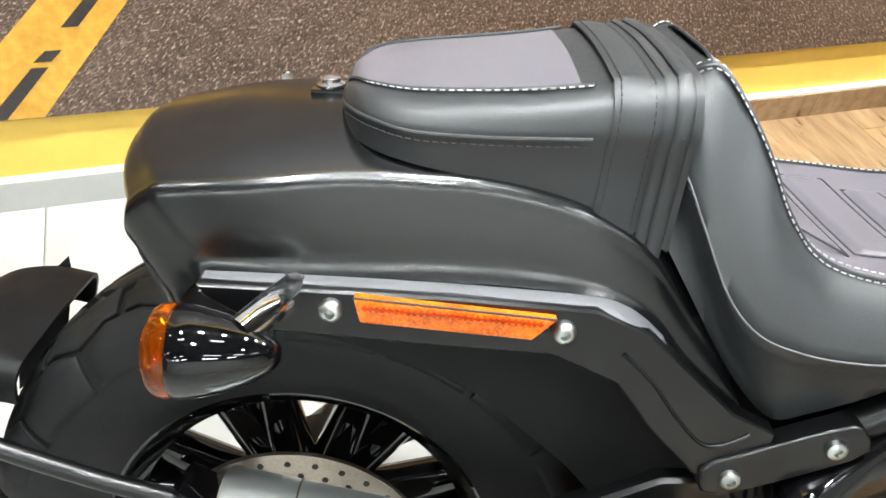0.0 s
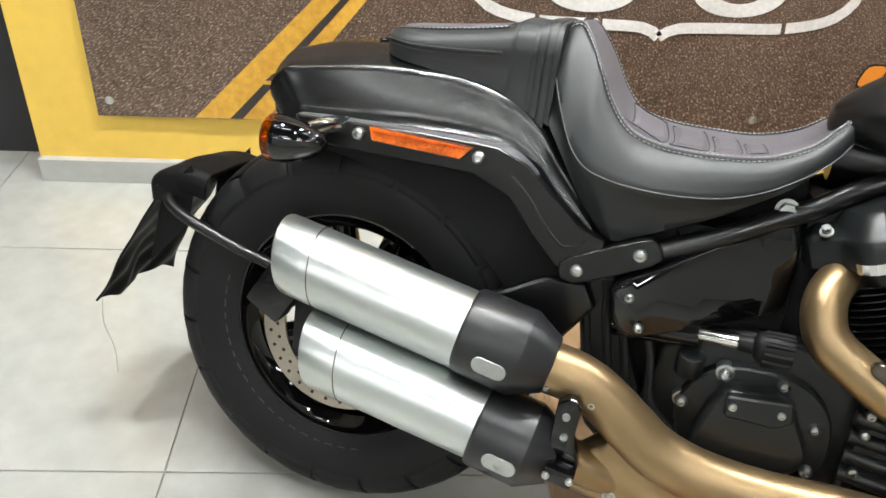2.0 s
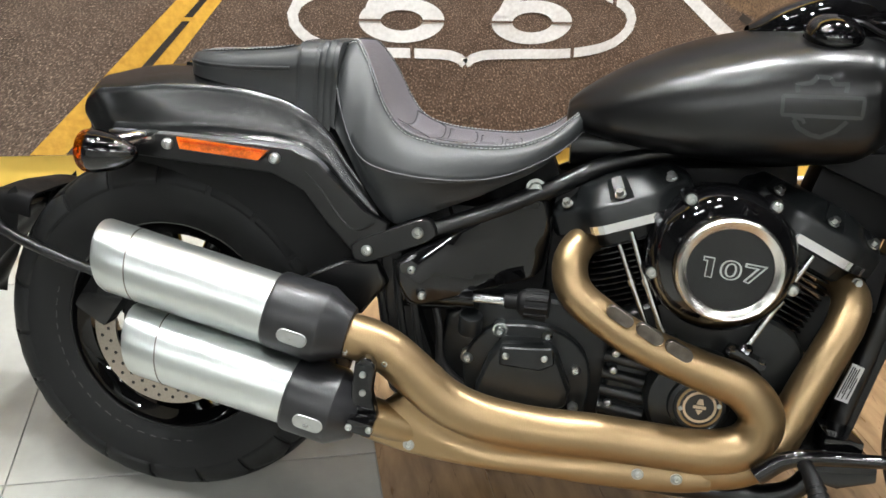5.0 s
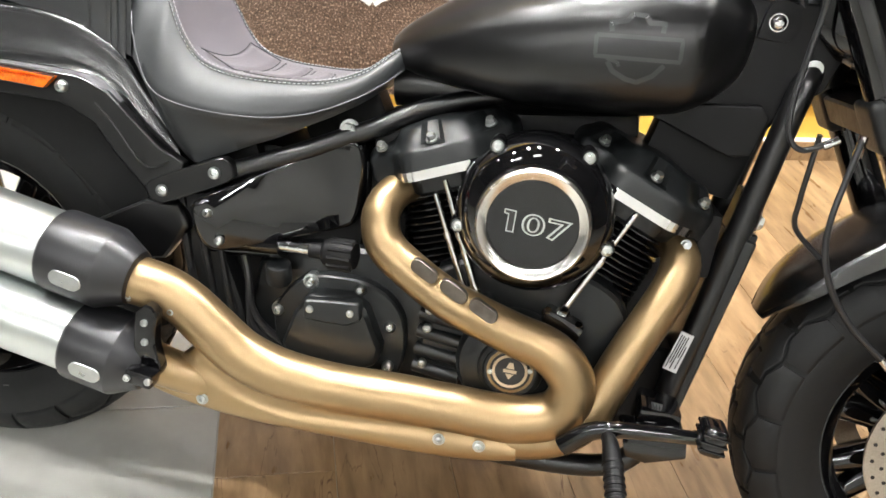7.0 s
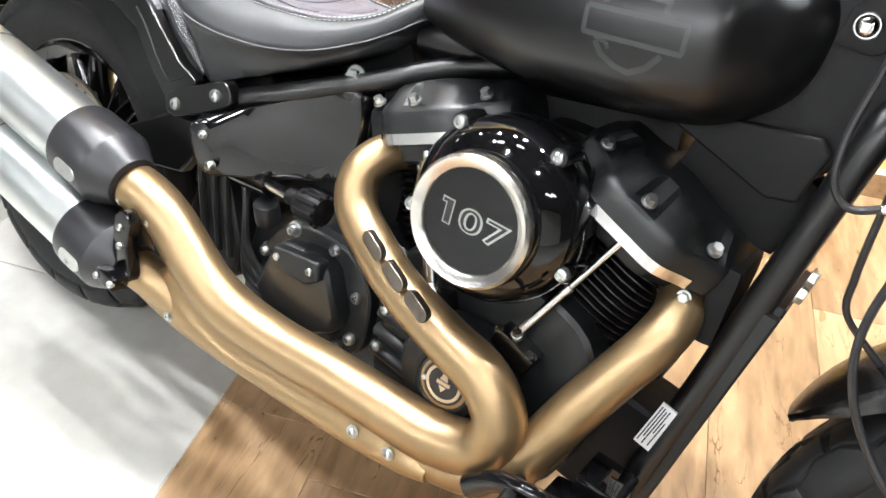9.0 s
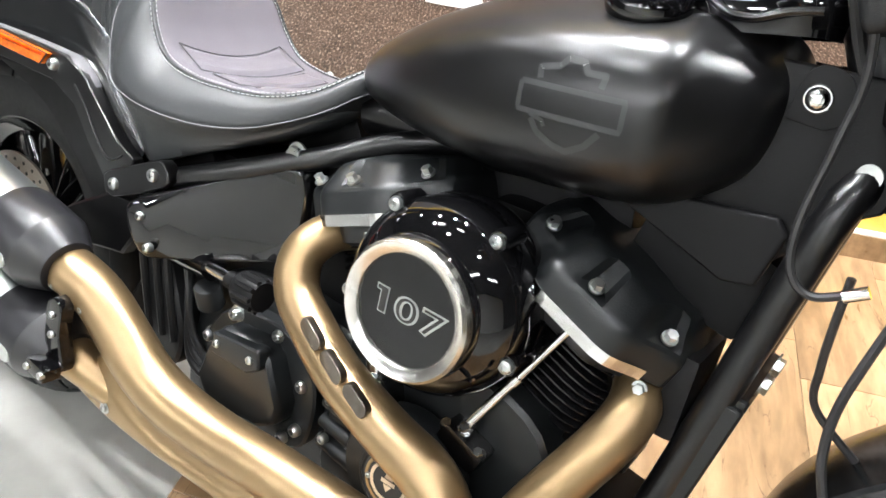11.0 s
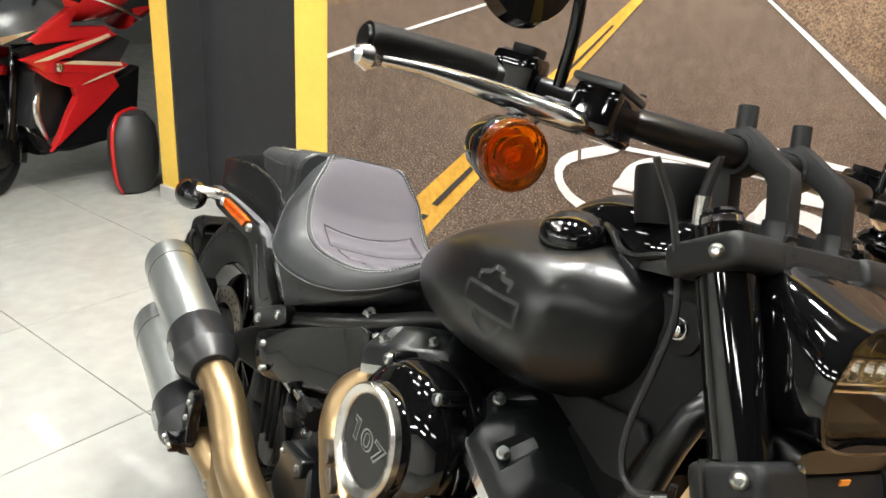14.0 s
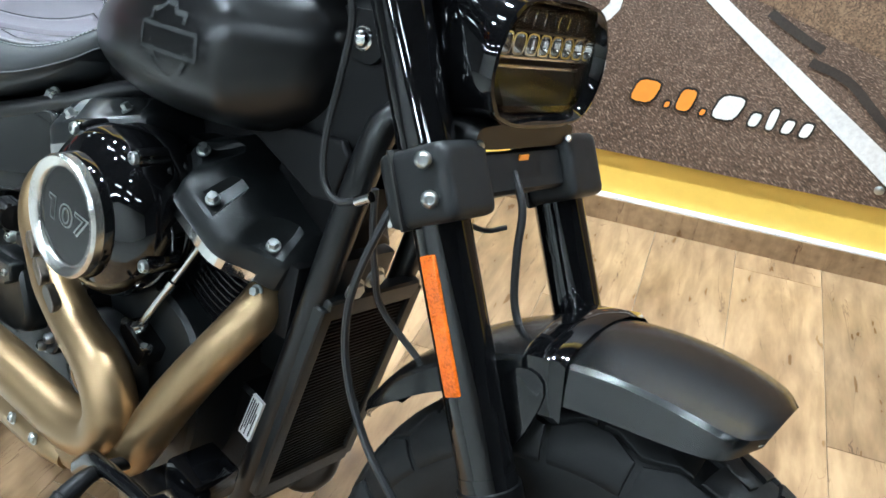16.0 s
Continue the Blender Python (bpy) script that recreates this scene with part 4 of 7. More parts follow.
FENDR = resample(FEND, 78)
rear_fender = part("rear_fender", thicken(loft([fender_ring(s, 0.0035 * math.exp(-((k - 20.5) / 1.6) ** 2)) for k, s in enumerate(FENDR)], closed=False), 0.003), DENIM, bike, "satin black bobbed rear fender", angle=60)
part("fender_hem", tube(fender_ring(FENDR[1]), 0.0035, 8), DENIM, rear_fender)
for s in (-1, 1):
    skirt = curved([(-0.105, 0.69), (-0.09, 0.655), (0.0, 0.642), (0.06, 0.628), (0.141, 0.601), (0.208, 0.552), (0.262, 0.505), (0.3, 0.45)], 18) + [(0.36, 0.47), (0.385, 0.56), (0.36, 0.61), (0.30, 0.68), (0.24, 0.705), (0.0, 0.706)]
    part("inner_fender", slab(skirt, s * 0.118, s * 0.13, 0.003), SKIRT, bike)
    outline = [(-0.075, 0.700), (0.0, 0.7035), (0.12, 0.708), (0.235, 0.708), (0.280, 0.692), (0.322, 0.657), (0.365, 0.622), (0.405, 0.606), (0.40, 0.56), (0.345, 0.556), (0.30, 0.598), (0.262, 0.642), (0.206, 0.664), (0.10, 0.663), (-0.02, 0.664), (-0.068, 0.69)]
    strut = part("fender_strut", slab(outline, s * 0.148, s * 0.168, 0.005, 3), SATIN, bike, "black fender strut")
    ledge = spline([(-0.071, 0.7015), (0.0, 0.7055), (0.12, 0.7098), (0.225, 0.7105), (0.258, 0.7055), (0.280, 0.6935), (0.297, 0.679)], 40)
    # pale strip: overhead light on the strut's top, put into the colour
    part("strut_edge", thicken(loft([[(x, s * y, z + dz) for y, dz in ((0.1475, 0.0), (0.1560, -0.0003), (0.1640, -0.0045), (0.1675, -0.0075))] for x, z in ledge], closed=False), 0.0015), LITEDGE, strut, "lit upper edge of the black strut, coloured pale")
    lug = curved([(0.348, 0.565), (0.352, 0.548), (0.372, 0.538), (0.475, 0.588), (0.484, 0.604), (0.476, 0.620), (0.455, 0.621), (0.36, 0.575)], 24)
    part("strut_bracket", slab(lug, s * 0.15, s * 0.172, 0.004, 3), SATIN, bike)
    groove = curved([(0.262, 0.672), (0.29, 0.648), (0.322, 0.61), (0.35, 0.588), (0.375, 0.598), (0.382, 0.604)], 14)
    part("strut_groove", tube([(x, s * 0.168, z) for x, z in groove], 0.002, 6), SATIN, strut)
    refl = [(0.047, 0.705), (0.053, 0.685), (0.186, 0.683), (0.203, 0.702)]
    rf = part("reflector", slab(refl, s * 0.165, s * 0.178, 0.003), AMBERFLAT, bike, "amber side reflector")
    part("prism_row", join(*[box((0.056 + 0.0048 * k, s * 0.178, 0.6985), (0.0034, 0.0024, 0.0034), rot=(0, 45, 0)) for k in range(29)]), AMBER, rf, "bright prism dots", smooth=False)
    part("reflector_rim", tube([(x, s * 0.176, z) for x, z in refl + refl[:1]], 0.0012, 5), BLACKPRINT, rf)
    for x, z in ((0.03, 0.69), (0.211, 0.689)):
        part("bolt", cap_bolt((x, s * 0.168, z), (0, s, 0), 0.0095, 0.01), BOLTM, bike)
    for x, z in ((0.375, 0.559), (0.455, 0.6)):
        part("bolt", cap_bolt((x, s * 0.171, z), (0, s, 0), 0.0095, 0.008), BOLTM, bike)


def turn_signal(c, back, s, r=0.034, arm=None):
    """Bullet indicator: lens at c facing along back."""
    b = np.array(back, float) / np.linalg.norm(back)
    shell = part("turn_signal", turned([(0, -0.077), (0.006, -0.0762), (0.014, -0.069), (0.022, -0.056), (0.029, -0.038), (r, -0.016), (r + 0.0015, -0.006), (r - 0.001, 0.0), (r - 0.004, -0.004)], c, b, 32), GLOSS, bike, "gloss black bullet turn signal")
    part("lens", turned([(r - 0.0005, -0.003), (r + 0.001, 0.002), (r, 0.010), (r * 0.94, 0.013), (r * 0.86, 0.0125), (r * 0.84, 0.015), (r * 0.66, 0.0165), (r * 0.64, 0.0185), (r * 0.4, 0.0195), (r * 0.38, 0.0215), (0, 0.022)], c, b, 32), AMBER, shell, "amber indicator lens")
    part("reflector_bowl", turned([(0, -0.024), (r * 0.4, -0.021), (r * 0.93, -0.003), (r * 0.9, -0.0015), (r * 0.6, -0.008), (r * 0.35, -0.015), (0, -0.018)], c, b, 24), CHROME, shell)
    part("bulb", turned([(0, -0.012), (0.006, -0.01), (0.007, 0.0), (0.004, 0.006), (0, 0.007)], c, b, 16), AMBERFLAT, shell)
    if arm:
        part("stalk", tube(arm, [0.012, 0.013, 0.013], 12, 10), CHROME, shell, "chrome stalk")
    return shell


for s in (-1, 1):
    turn_signal((-0.076, s * 0.213, 0.670), (-1, 0, -0.06), s, arm=[(-0.030, s * 0.212, 0.690), (-0.012, s * 0.185, 0.697), (0.0, s * 0.15, 0.695)])

# ---------- mud guard behind the rear tyre ----------
for_tube = [(-0.09, -0.12, 0.425), (-0.19, -0.12, 0.452), (-0.30, -0.115, 0.486), (-0.335, -0.09, 0.505), (-0.34, -0.03, 0.512), (-0.34, 0.05, 0.512)]
part("guard_arm", tube([(0.05, -0.125, 0.36), *for_tube], 0.0095, 12, 40), SATIN, bike, "black tubular mud guard arm")
rings = []
arc = spline([(-0.258, 0.555), (-0.300, 0.560), (-0.344, 0.551), (-0.374, 0.528), (-0.372, 0.490)], 18)
ahead = np.gradient(arc, axis=0)
ahead /= np.linalg.norm(ahead, axis=1)[:, None]
for (x, z), (dx, dz) in zip(arc, ahead):
    sec = [(-0.094, 0.046), (-0.100, 0.024), (-0.097, 0.010), (-0.085, 0.002), (-0.05, 0.0), (0, -0.003), (0.05, 0.0), (0.085, 0.002), (0.097, 0.010), (0.100, 0.024), (0.094, 0.046)]
    rings.append([(x - d * dz, y, z + d * dx) for y, d in spline(sec, 33)])
part("mud_guard", thicken(loft(rings, closed=False), 0.005), PLASTIC, bike, "black plastic tyre hugger")
flap = []
for x, z, w in resample([(-0.352, 0.508, 0.098), (-0.382, 0.455, 0.102), (-0.424, 0.392, 0.105), (-0.452, 0.335, 0.107), (-0.474, 0.284, 0.109)], 26):
    hang = min(1, (0.51 - z) * 6)
    flap.append([(x + (0.010 * t * t + 0.006 * math.sin(t * 5 + z * 34) + 0.004 * math.sin(t * 11 - z * 60)) * hang, t * w, z + 0.008 * math.sin(t * 3) * hang + 0.004 * math.sin(t * 9 + x * 50) * hang) for t in np.linspace(-1, 1, 41)])
part("mud_flap", thicken(loft(flap, closed=False), 0.004), PLASTIC, bike, "creased black rubber mud flap")
part("flap_bracket", box((-0.352, -0.055, 0.512), (0.034, 0.03, 0.012), 0.003, (0, 35, 0)), SATIN, bike)
part("loose_thread", tube([(-0.475, -0.085, 0.272), (-0.470, -0.087, 0.225), (-0.448, -0.085, 0.18), (-0.440, -0.085, 0.13)], 0.0008, 5, 14), THREAD, bike)

# ---------- seat ----------
# stations: top (x, z), half width of the top panel, rim drop, outer half width, lower edge (x, z, half width)
SEAT = [(0.288, 0.862, 0.070, 0.284, 0.820, 0.110, 0.292, 0.745, 0.120),
        (0.296, 0.880, 0.078, 0.294, 0.805, 0.126, 0.318, 0.708, 0.128),
        (0.312, 0.884, 0.084, 0.308, 0.775, 0.146, 0.350, 0.662, 0.136),
        (0.332, 0.862, 0.100, 0.332, 0.730, 0.164, 0.384, 0.622, 0.140),
        (0.352, 0.830, 0.120, 0.358, 0.706, 0.177, 0.412, 0.604, 0.144),
        (0.376, 0.788, 0.130, 0.392, 0.696, 0.182, 0.440, 0.616, 0.147),
        (0.408, 0.756, 0.135, 0.430, 0.692, 0.183, 0.470, 0.630, 0.147),
        (0.455, 0.744, 0.139, 0.475, 0.691, 0.178, 0.500, 0.645, 0.145),
        (0.515, 0.743, 0.136, 0.530, 0.694, 0.162, 0.540, 0.664, 0.138),
        (0.585, 0.749, 0.116, 0.585, 0.707, 0.140, 0.580, 0.686, 0.124),
        (0.640, 0.770, 0.090, 0.635, 0.731, 0.112, 0.625, 0.712, 0.104),
        (0.672, 0.797, 0.064, 0.670, 0.755, 0.086, 0.660, 0.742, 0.082),
        (0.690, 0.812, 0.042, 0.692, 0.777, 0.060, 0.685, 0.770, 0.058),
        (0.699, 0.808, 0.024, 0.703, 0.787, 0.034, 0.698, 0.782, 0.034)]


def seat_ring(s):
    xt, zt, wt, xm, zm, wo, xb, zb, wb = s
    half = []
    for t in np.linspace(0, 1, 6):            # skirt, leaning out to the seam
        half.append((xb + (xm - xb) * t, wb + (wo - wb) * t - 0.004 * math.sin(t * math.pi), zb + (zm - zb) * t))
    for t in np.linspace(0.12, 1, 9):         # padded roll from the seam to the piping
        b = math.sin(t * math.pi)
        half.append((xm + (xt - xm) * t, wo + (wt - wo) * t + 0.007 * b, zm + (zt - zm) * t + 0.004 * b))
    for t in np.linspace(0.12, 1, 7):         # dished top
        half.append((xt, wt * (1 - t), zt - 0.011 * min(1, max(0, (xt - 0.305) / 0.05)) * math.sin(t * math.pi / 2)))
    return [(x, -y, z) for x, y, z in half] + [(x, y, z) for x, y, z in half[::-1][1:]]
SEATR = resample(SEAT, 66)
FINE = resample(SEAT, 300)
seat = part("rider_seat", loft([seat_ring(s) for s in FINE[::3]]), LEATHER, bike, "black vinyl rider seat with grey ribbed top", angle=70)
RIBS = ((0.390, 0.440, 0.78), (0.455, 0.500, 0.70), (0.514, 0.546, 0.54), (0.558, 0.580, 0.36))


def rib_height(x, t):
    """Raised cross ribs of the seat panel, each drawn to a point on one side."""
    out = 0.0
    for x0, x1, wide in RIBS:
        u = (x - 0.014 * (1 - t * t) - x0) / (x1 - x0)
        e = abs(t) / wide
        if 0 < u < 1 and e < 1:
            out = max(out, 0.0052 * min(1, 7 * min(u, 1 - u)) ** 0.5 * min(1, 9 * (1 - e)) ** 0.5)
    return out


top = []
for k, s in enumerate(FINE[42:-22]):
    xt, zt, wt = s[0], s[1], (s[2] - 0.005) * min(1.0, 0.86 + 0.011 * k)
    dish = 0.011 * min(1, max(0, (xt - 0.305) / 0.05))
    top.append([(xt, wt * t, zt - dish * math.sin((1 - abs(t)) * math.pi / 2) + 0.0045 * (1 - abs(t) ** 8) + rib_height(xt, t)) for t in np.linspace(-1, 1, 61)])
part("seat_top", loft(top, closed=False), SEATTOP, seat, "grey grained seat top panel with raised cross ribs", angle=80)
part("seat_top_piping", tube([(a[len(a) // 2][0] - 0.001, y, a[0][2] + 0.001 + 0.004 * (1 - abs(y / a[-1][1]) ** 6)) for a in top[:1] for y in np.linspace(a[0][1], a[-1][1], 15)], 0.0016, 6), LEATHER, seat)


def stitches(pts, length=0.0042, gap=0.0028, r=0.0007):
    """A row of short thread stitches along a line."""
    p = np.array(pts, float)
    d = np.r_[0, np.cumsum(np.linalg.norm(np.diff(p, axis=0), axis=1))]
    bms, u = [], 0.002
    at = lambda v: np.array([np.interp(v, d, p[:, k]) for k in range(3)])
    while u + length < d[-1]:
        bms.append(tube([at(u), at(u + length)], r, 4))
        u += length + gap
    return join(*bms)


for s in (-1, 1):
    part("piping", tube([(r[0], s * (r[2] + 0.001), r[1] + 0.0005) for r in SEATR[1:-1]], 0.0021, 8), LEATHER, seat, "black piping")
    for off in (0.0045, -0.0045):
        part("stitching", stitches([(r[0], s * (r[2] + off), r[1] + 0.0008 - abs(off) * 0.15 + (0.0035 if off < 0 else -0.001)) for r in SEATR[1:-1]]), THREAD, seat, "pale grey stitching")
    part("seam", tube([(r[3], s * (r[5] + 0.0012), r[4]) for r in SEATR[1:-1]], 0.0009, 6), SEAMLINE, seat, "pale stitched seam")
    part("skirt_stitching", stitches([(r[3] + (r[6] - r[3]) * 0.06, s * (r[5] + 0.0012), r[4] - 0.006) for r in SEATR[1:16]]), RIBTHREAD, seat)
# dark line round each rib: its stitching plus painted shade of the groove
for x0, x1, wide in RIBS:
    line = []
    for t in [*np.linspace(-wide, wide, 24), *np.linspace(wide, -wide, 24)]:
        x = (x0 - 0.003 if len(line) < 24 else x1 + 0.003) + 0.014 * (1 - t * t)
        r = [np.interp(x, FINE[30:, 0], FINE[30:, c]) for c in range(3)]
        line.append((x, t * (r[2] - 0.005), r[1] - 0.011 * math.sin((1 - abs(t)) * math.pi / 2) + 0.0047))
    part("rib_groove_line", tube(line + line[:1], 0.0011, 5), RIBTHREAD, seat)
PIL = [(0.018, 0.822, 0.010, 0.034, 0.816, 0.806),
       (0.027, 0.836, 0.038, 0.078, 0.823, 0.804),
       (0.045, 0.842, 0.068, 0.108, 0.825, 0.800),
       (0.078, 0.846, 0.088, 0.125, 0.823, 0.796),
       (0.130, 0.853, 0.097, 0.129, 0.825, 0.790),
       (0.180, 0.861, 0.103, 0.130, 0.829, 0.784),
       (0.230, 0.872, 0.107, 0.131, 0.834, 0.772),
       (0.262, 0.880, 0.107, 0.131, 0.838, 0.758),
       (0.292, 0.884, 0.102, 0.129, 0.840, 0.742)]


def pil_ring(s):
    x, zt, wt, wo, zs, zb = s
    half = [(x, wo * 0.95, zb), (x, wo * 0.965, zb + (zs - zb) * 0.5), (x, wo * 0.985, zs - 0.003), (x, wo, zs)]
    for t in np.linspace(0.15, 1, 7):
        b = math.sin(t * math.pi)
        half.append((x, wo + (wt - wo) * t + 0.006 * b, zs + (zt - 0.003 - zs) * t + 0.006 * b))
    for t in np.linspace(0.15, 1, 6):
        half.append((x, wt * (1 - t), zt - 0.003 + 0.005 * math.sin(t * math.pi / 2)))
    return [(a, -b, c) for a, b, c in half] + [(a, b, c) for a, b, c in half[::-1][1:]]


PILR = resample(PIL, 45)
pillion = part("pillion_seat", loft([pil_ring(s) for s in PILR]), LEATHER, bike, "black vinyl pillion pad with grey top", angle=70)
ptop = [[(r[0], (r[2] - 0.004) * t, r[1] - 0.003 + 0.005 * math.sin((1 - abs(t)) * math.pi / 2) + 0.002) for t in np.linspace(-1, 1, 21)] for r in PILR[4:31]]
part("pillion_top", loft(ptop, closed=False), SEATTOP, pillion, "grey grained top panel")
edge = [(r[0], -r[2], r[1] - 0.001) for r in PILR[31:2:-1]] + [(r[0], r[2], r[1] - 0.001) for r in PILR[3:32]]
part("piping", tube([(a, b, c + 0.0006) for a, b, c in edge], 0.0016, 6), LEATHER, pillion)
part("stitching", stitches([(a, b * 1.035, c + 0.0006) for a, b, c in edge]), THREAD, pillion, "pale grey stitching")
low = [(r[0], -r[3] - 0.0008, r[4]) for r in PILR[31:0:-1]] + [(r[0], r[3] + 0.0008, r[4]) for r in PILR[1:32]]
part("seam", tube(low, 0.0018, 8), LEATHER, pillion)
part("stitching", stitches([(a, b * 0.996, c - 0.006) for a, b, c in low]), RIBTHREAD, pillion)


def pil_at(x):
    return [np.interp(x, PILR[:, 0], PILR[:, c]) for c in range(6)]


def strap_band(x, wdt, lift, low_by):
    """A band of vinyl lying over the pad across its width."""
    s = pil_at(x)
    ring = pil_ring((*s[:5], s[5] - low_by))
    n = len(ring) // 2
    out = []
    for dx in np.linspace(-0.5, 0.5, 7):
        up = lift * (1 - (2 * abs(dx)) ** 4 * 0.6)
        out.append([(x + dx * wdt, b + math.copysign(up, b) * min(1, abs(b) / 0.05), c + (up if abs(b) < s[2] + 0.004 else 0)) for a, b, c in ring])
    return thicken(loft(out, closed=False), 0.002), ring


bm, ring = strap_band(0.243, 0.036, 0.003, 0.012)
strap = part("strap", bm, LEATHER, pillion, "black passenger strap")
for off in (-0.36, 0.36):
    part("stitching", stitches([(a + 0.036 * off, b + math.copysign(0.0032, b) * min(1, abs(b) / 0.05), c + (0.0032 if abs(b) < 0.112 else 0)) for a, b, c in ring]), RIBTHREAD, strap)
for x, wdt, lift in ((0.267, 0.010, 0.0018), (0.279, 0.013, 0.003)):
    part("gusset_fold", strap_band(x, wdt, lift, 0.02)[0], LEATHER, pillion, "folded vinyl gusset")
part("seat_screw", turned([(0.0125, 0.0), (0.0125, 0.004), (0.009, 0.006), (0.0085, 0.009), (0.005, 0.0115), (0, 0.012)], (0.004, 0, 0.814), (-0.1, 0, 1), 24), CHROME, bike, "low chrome seat screw")
part("seat_tab", slab([(-0.012, 0.810), (0.03, 0.813), (0.03, 0.817), (-0.012, 0.815)], -0.016, 0.016, 0.002), GLOSS, bike)

# ---------- fuel tank ----------
# stations: x, half width, lowest z, top z, height of the widest line
TANK = [(0.668, 0.022, 0.790, 0.806, 0.014, 0.818, 0.826), (0.682, 0.048, 0.782, 0.808, 0.034, 0.829, 0.843), (0.705, 0.072, 0.776, 0.812, 0.056, 0.840, 0.862),
        (0.750, 0.105, 0.769, 0.822, 0.089, 0.860, 0.894), (0.810, 0.135, 0.763, 0.833, 0.119, 0.885, 0.928), (0.880, 0.160, 0.760, 0.843, 0.144, 0.908, 0.957),
        (0.950, 0.175, 0.762, 0.851, 0.159, 0.927, 0.976), (1.010, 0.182, 0.767, 0.858, 0.166, 0.939, 0.986), (1.060, 0.184, 0.774, 0.864, 0.167, 0.945, 0.991),
        (1.092, 0.183, 0.780, 0.868, 0.165, 0.944, 0.992), (1.108, 0.178, 0.785, 0.871, 0.158, 0.941, 0.992), (1.120, 0.168, 0.791, 0.874, 0.147, 0.938, 0.991),
        (1.136, 0.150, 0.800, 0.878, 0.130, 0.936, 0.988), (1.155, 0.128, 0.814, 0.885, 0.109, 0.934, 0.982), (1.172, 0.106, 0.830, 0.893, 0.088, 0.934, 0.974),
        (1.184, 0.082, 0.848, 0.901, 0.066, 0.934, 0.964), (1.192, 0.052, 0.872, 0.909, 0.040, 0.930, 0.950), (1.195, 0.024, 0.892, 0.912, 0.018, 0.924, 0.934)]


def tank_half(s):
    """Right half of a cross-section, from the underside up over a flat flank and a soft shoulder to the crown."""
    x, w, z0, zm, ys, zs, z1 = s
    h, u = zm - z0, zs - zm
    ctl = [(0, z0), (0.45 * w, z0 + 0.002), (0.74 * w, z0 + 0.10 * h), (0.91 * w, z0 + 0.36 * h), (0.985 * w, z0 + 0.72 * h), (w, zm), (0.992 * w, zm + 0.34 * u), (0.965 * w, zm + 0.68 * u),
           (ys + 0.02 * w, zs - 0.10 * u), (ys - 0.06 * w, zs + 0.14 * (z1 - zs)), (0.62 * w, zs + 0.50 * (z1 - zs)), (0.34 * w, zs + 0.86 * (z1 - zs)), (0, z1)]
    p = spline(ctl, 44)
    for _ in range(14):                       # even out the run of the curve
        p[1:-1] = (p[:-2] + 2 * p[1:-1] + p[2:]) / 4
    return p


def tank_ring(s):
    half = [(y, z) for y, z in tank_half(s)]
    return [(s[0], -y, z) for y, z in half] + [(s[0], y, z) for y, z in half[::-1][1:-1]]
TANKR = resample(TANK, 86)
for _ in range(8):
    TANKR[1:-1] = (TANKR[:-2] + 2 * TANKR[1:-1] + TANKR[2:]) / 4
tank = part("fuel_tank", loft([tank_ring(s) for s in TANKR]), SATIN, bike, "satin black teardrop fuel tank", angle=80)


def tank_side(x, z):
    """The tank's right surface at x, z on its flank."""
    half = tank_half([np.interp(x, TANKR[:, 0], TANKR[:, c]) for c in range(7)])
    lo = int(np.argmin(half[:, 1]))
    return -float(np.interp(z, half[lo:, 1], half[lo:, 0]))


def decal(name, pts, width, closed=False):
    pts = list(pts) + ([pts[0]] if closed else [])
    line = []
    for (x0, z0), (x1, z1) in zip(pts, pts[1:]):
        for t in np.linspace(0, 1, 8, endpoint=False):
            line.append((x0 + (x1 - x0) * t, z0 + (z1 - z0) * t))
    line.append(pts[-1])
    p = np.array(line)
    t = np.gradient(p, axis=0)
    t /= np.maximum(np.linalg.norm(t, axis=1)[:, None], 1e-6)
    n = np.c_[-t[:, 1], t[:, 0]] * width / 2
    bm = bmesh.new()
    l = [bm.verts.new((x, tank_side(x, z) - 0.0012, z)) for x, z in p + n]
    r = [bm.verts.new((x, tank_side(x, z) - 0.0012, z)) for x, z in p - n]
    for k in range(len(p) - 1):
        bm.faces.new((l[k], l[k + 1], r[k + 1], r[k]))
    return part(name, bm, LOGOGREY, tank, "dark grey badge outline")


decal("badge", [(0.967, 0.879), (1.077, 0.888), (1.079, 0.860), (0.970, 0.852)], 0.0055, True)
decal("badge", [(0.987, 0.847), (0.996, 0.836), (1.015, 0.828), (1.030, 0.826), (1.048, 0.837), (1.060, 0.853)], 0.0065)
decal("badge", [(0.985, 0.851), (1.000, 0.848), (1.003, 0.843)], 0.0045)
decal("badge", [(0.986, 0.886), (0.983, 0.896), (1.003, 0.902), (1.009, 0.911), (1.026, 0.911), (1.032, 0.903), (1.051, 0.905), (1.050, 0.893)], 0.0065)
part("fuel_cap", turned([(0.044, -0.02), (0.045, 0.004), (0.040, 0.008), (0.0415, 0.012), (0.0435, 0.020), (0.041, 0.030), (0.034, 0.038), (0.022, 0.044), (0.01, 0.047), (0, 0.0475)], (1.040, -0.093, 0.957), (0.05, -0.42, 1), 40), GLOSS, bike, "gloss black fuel cap")
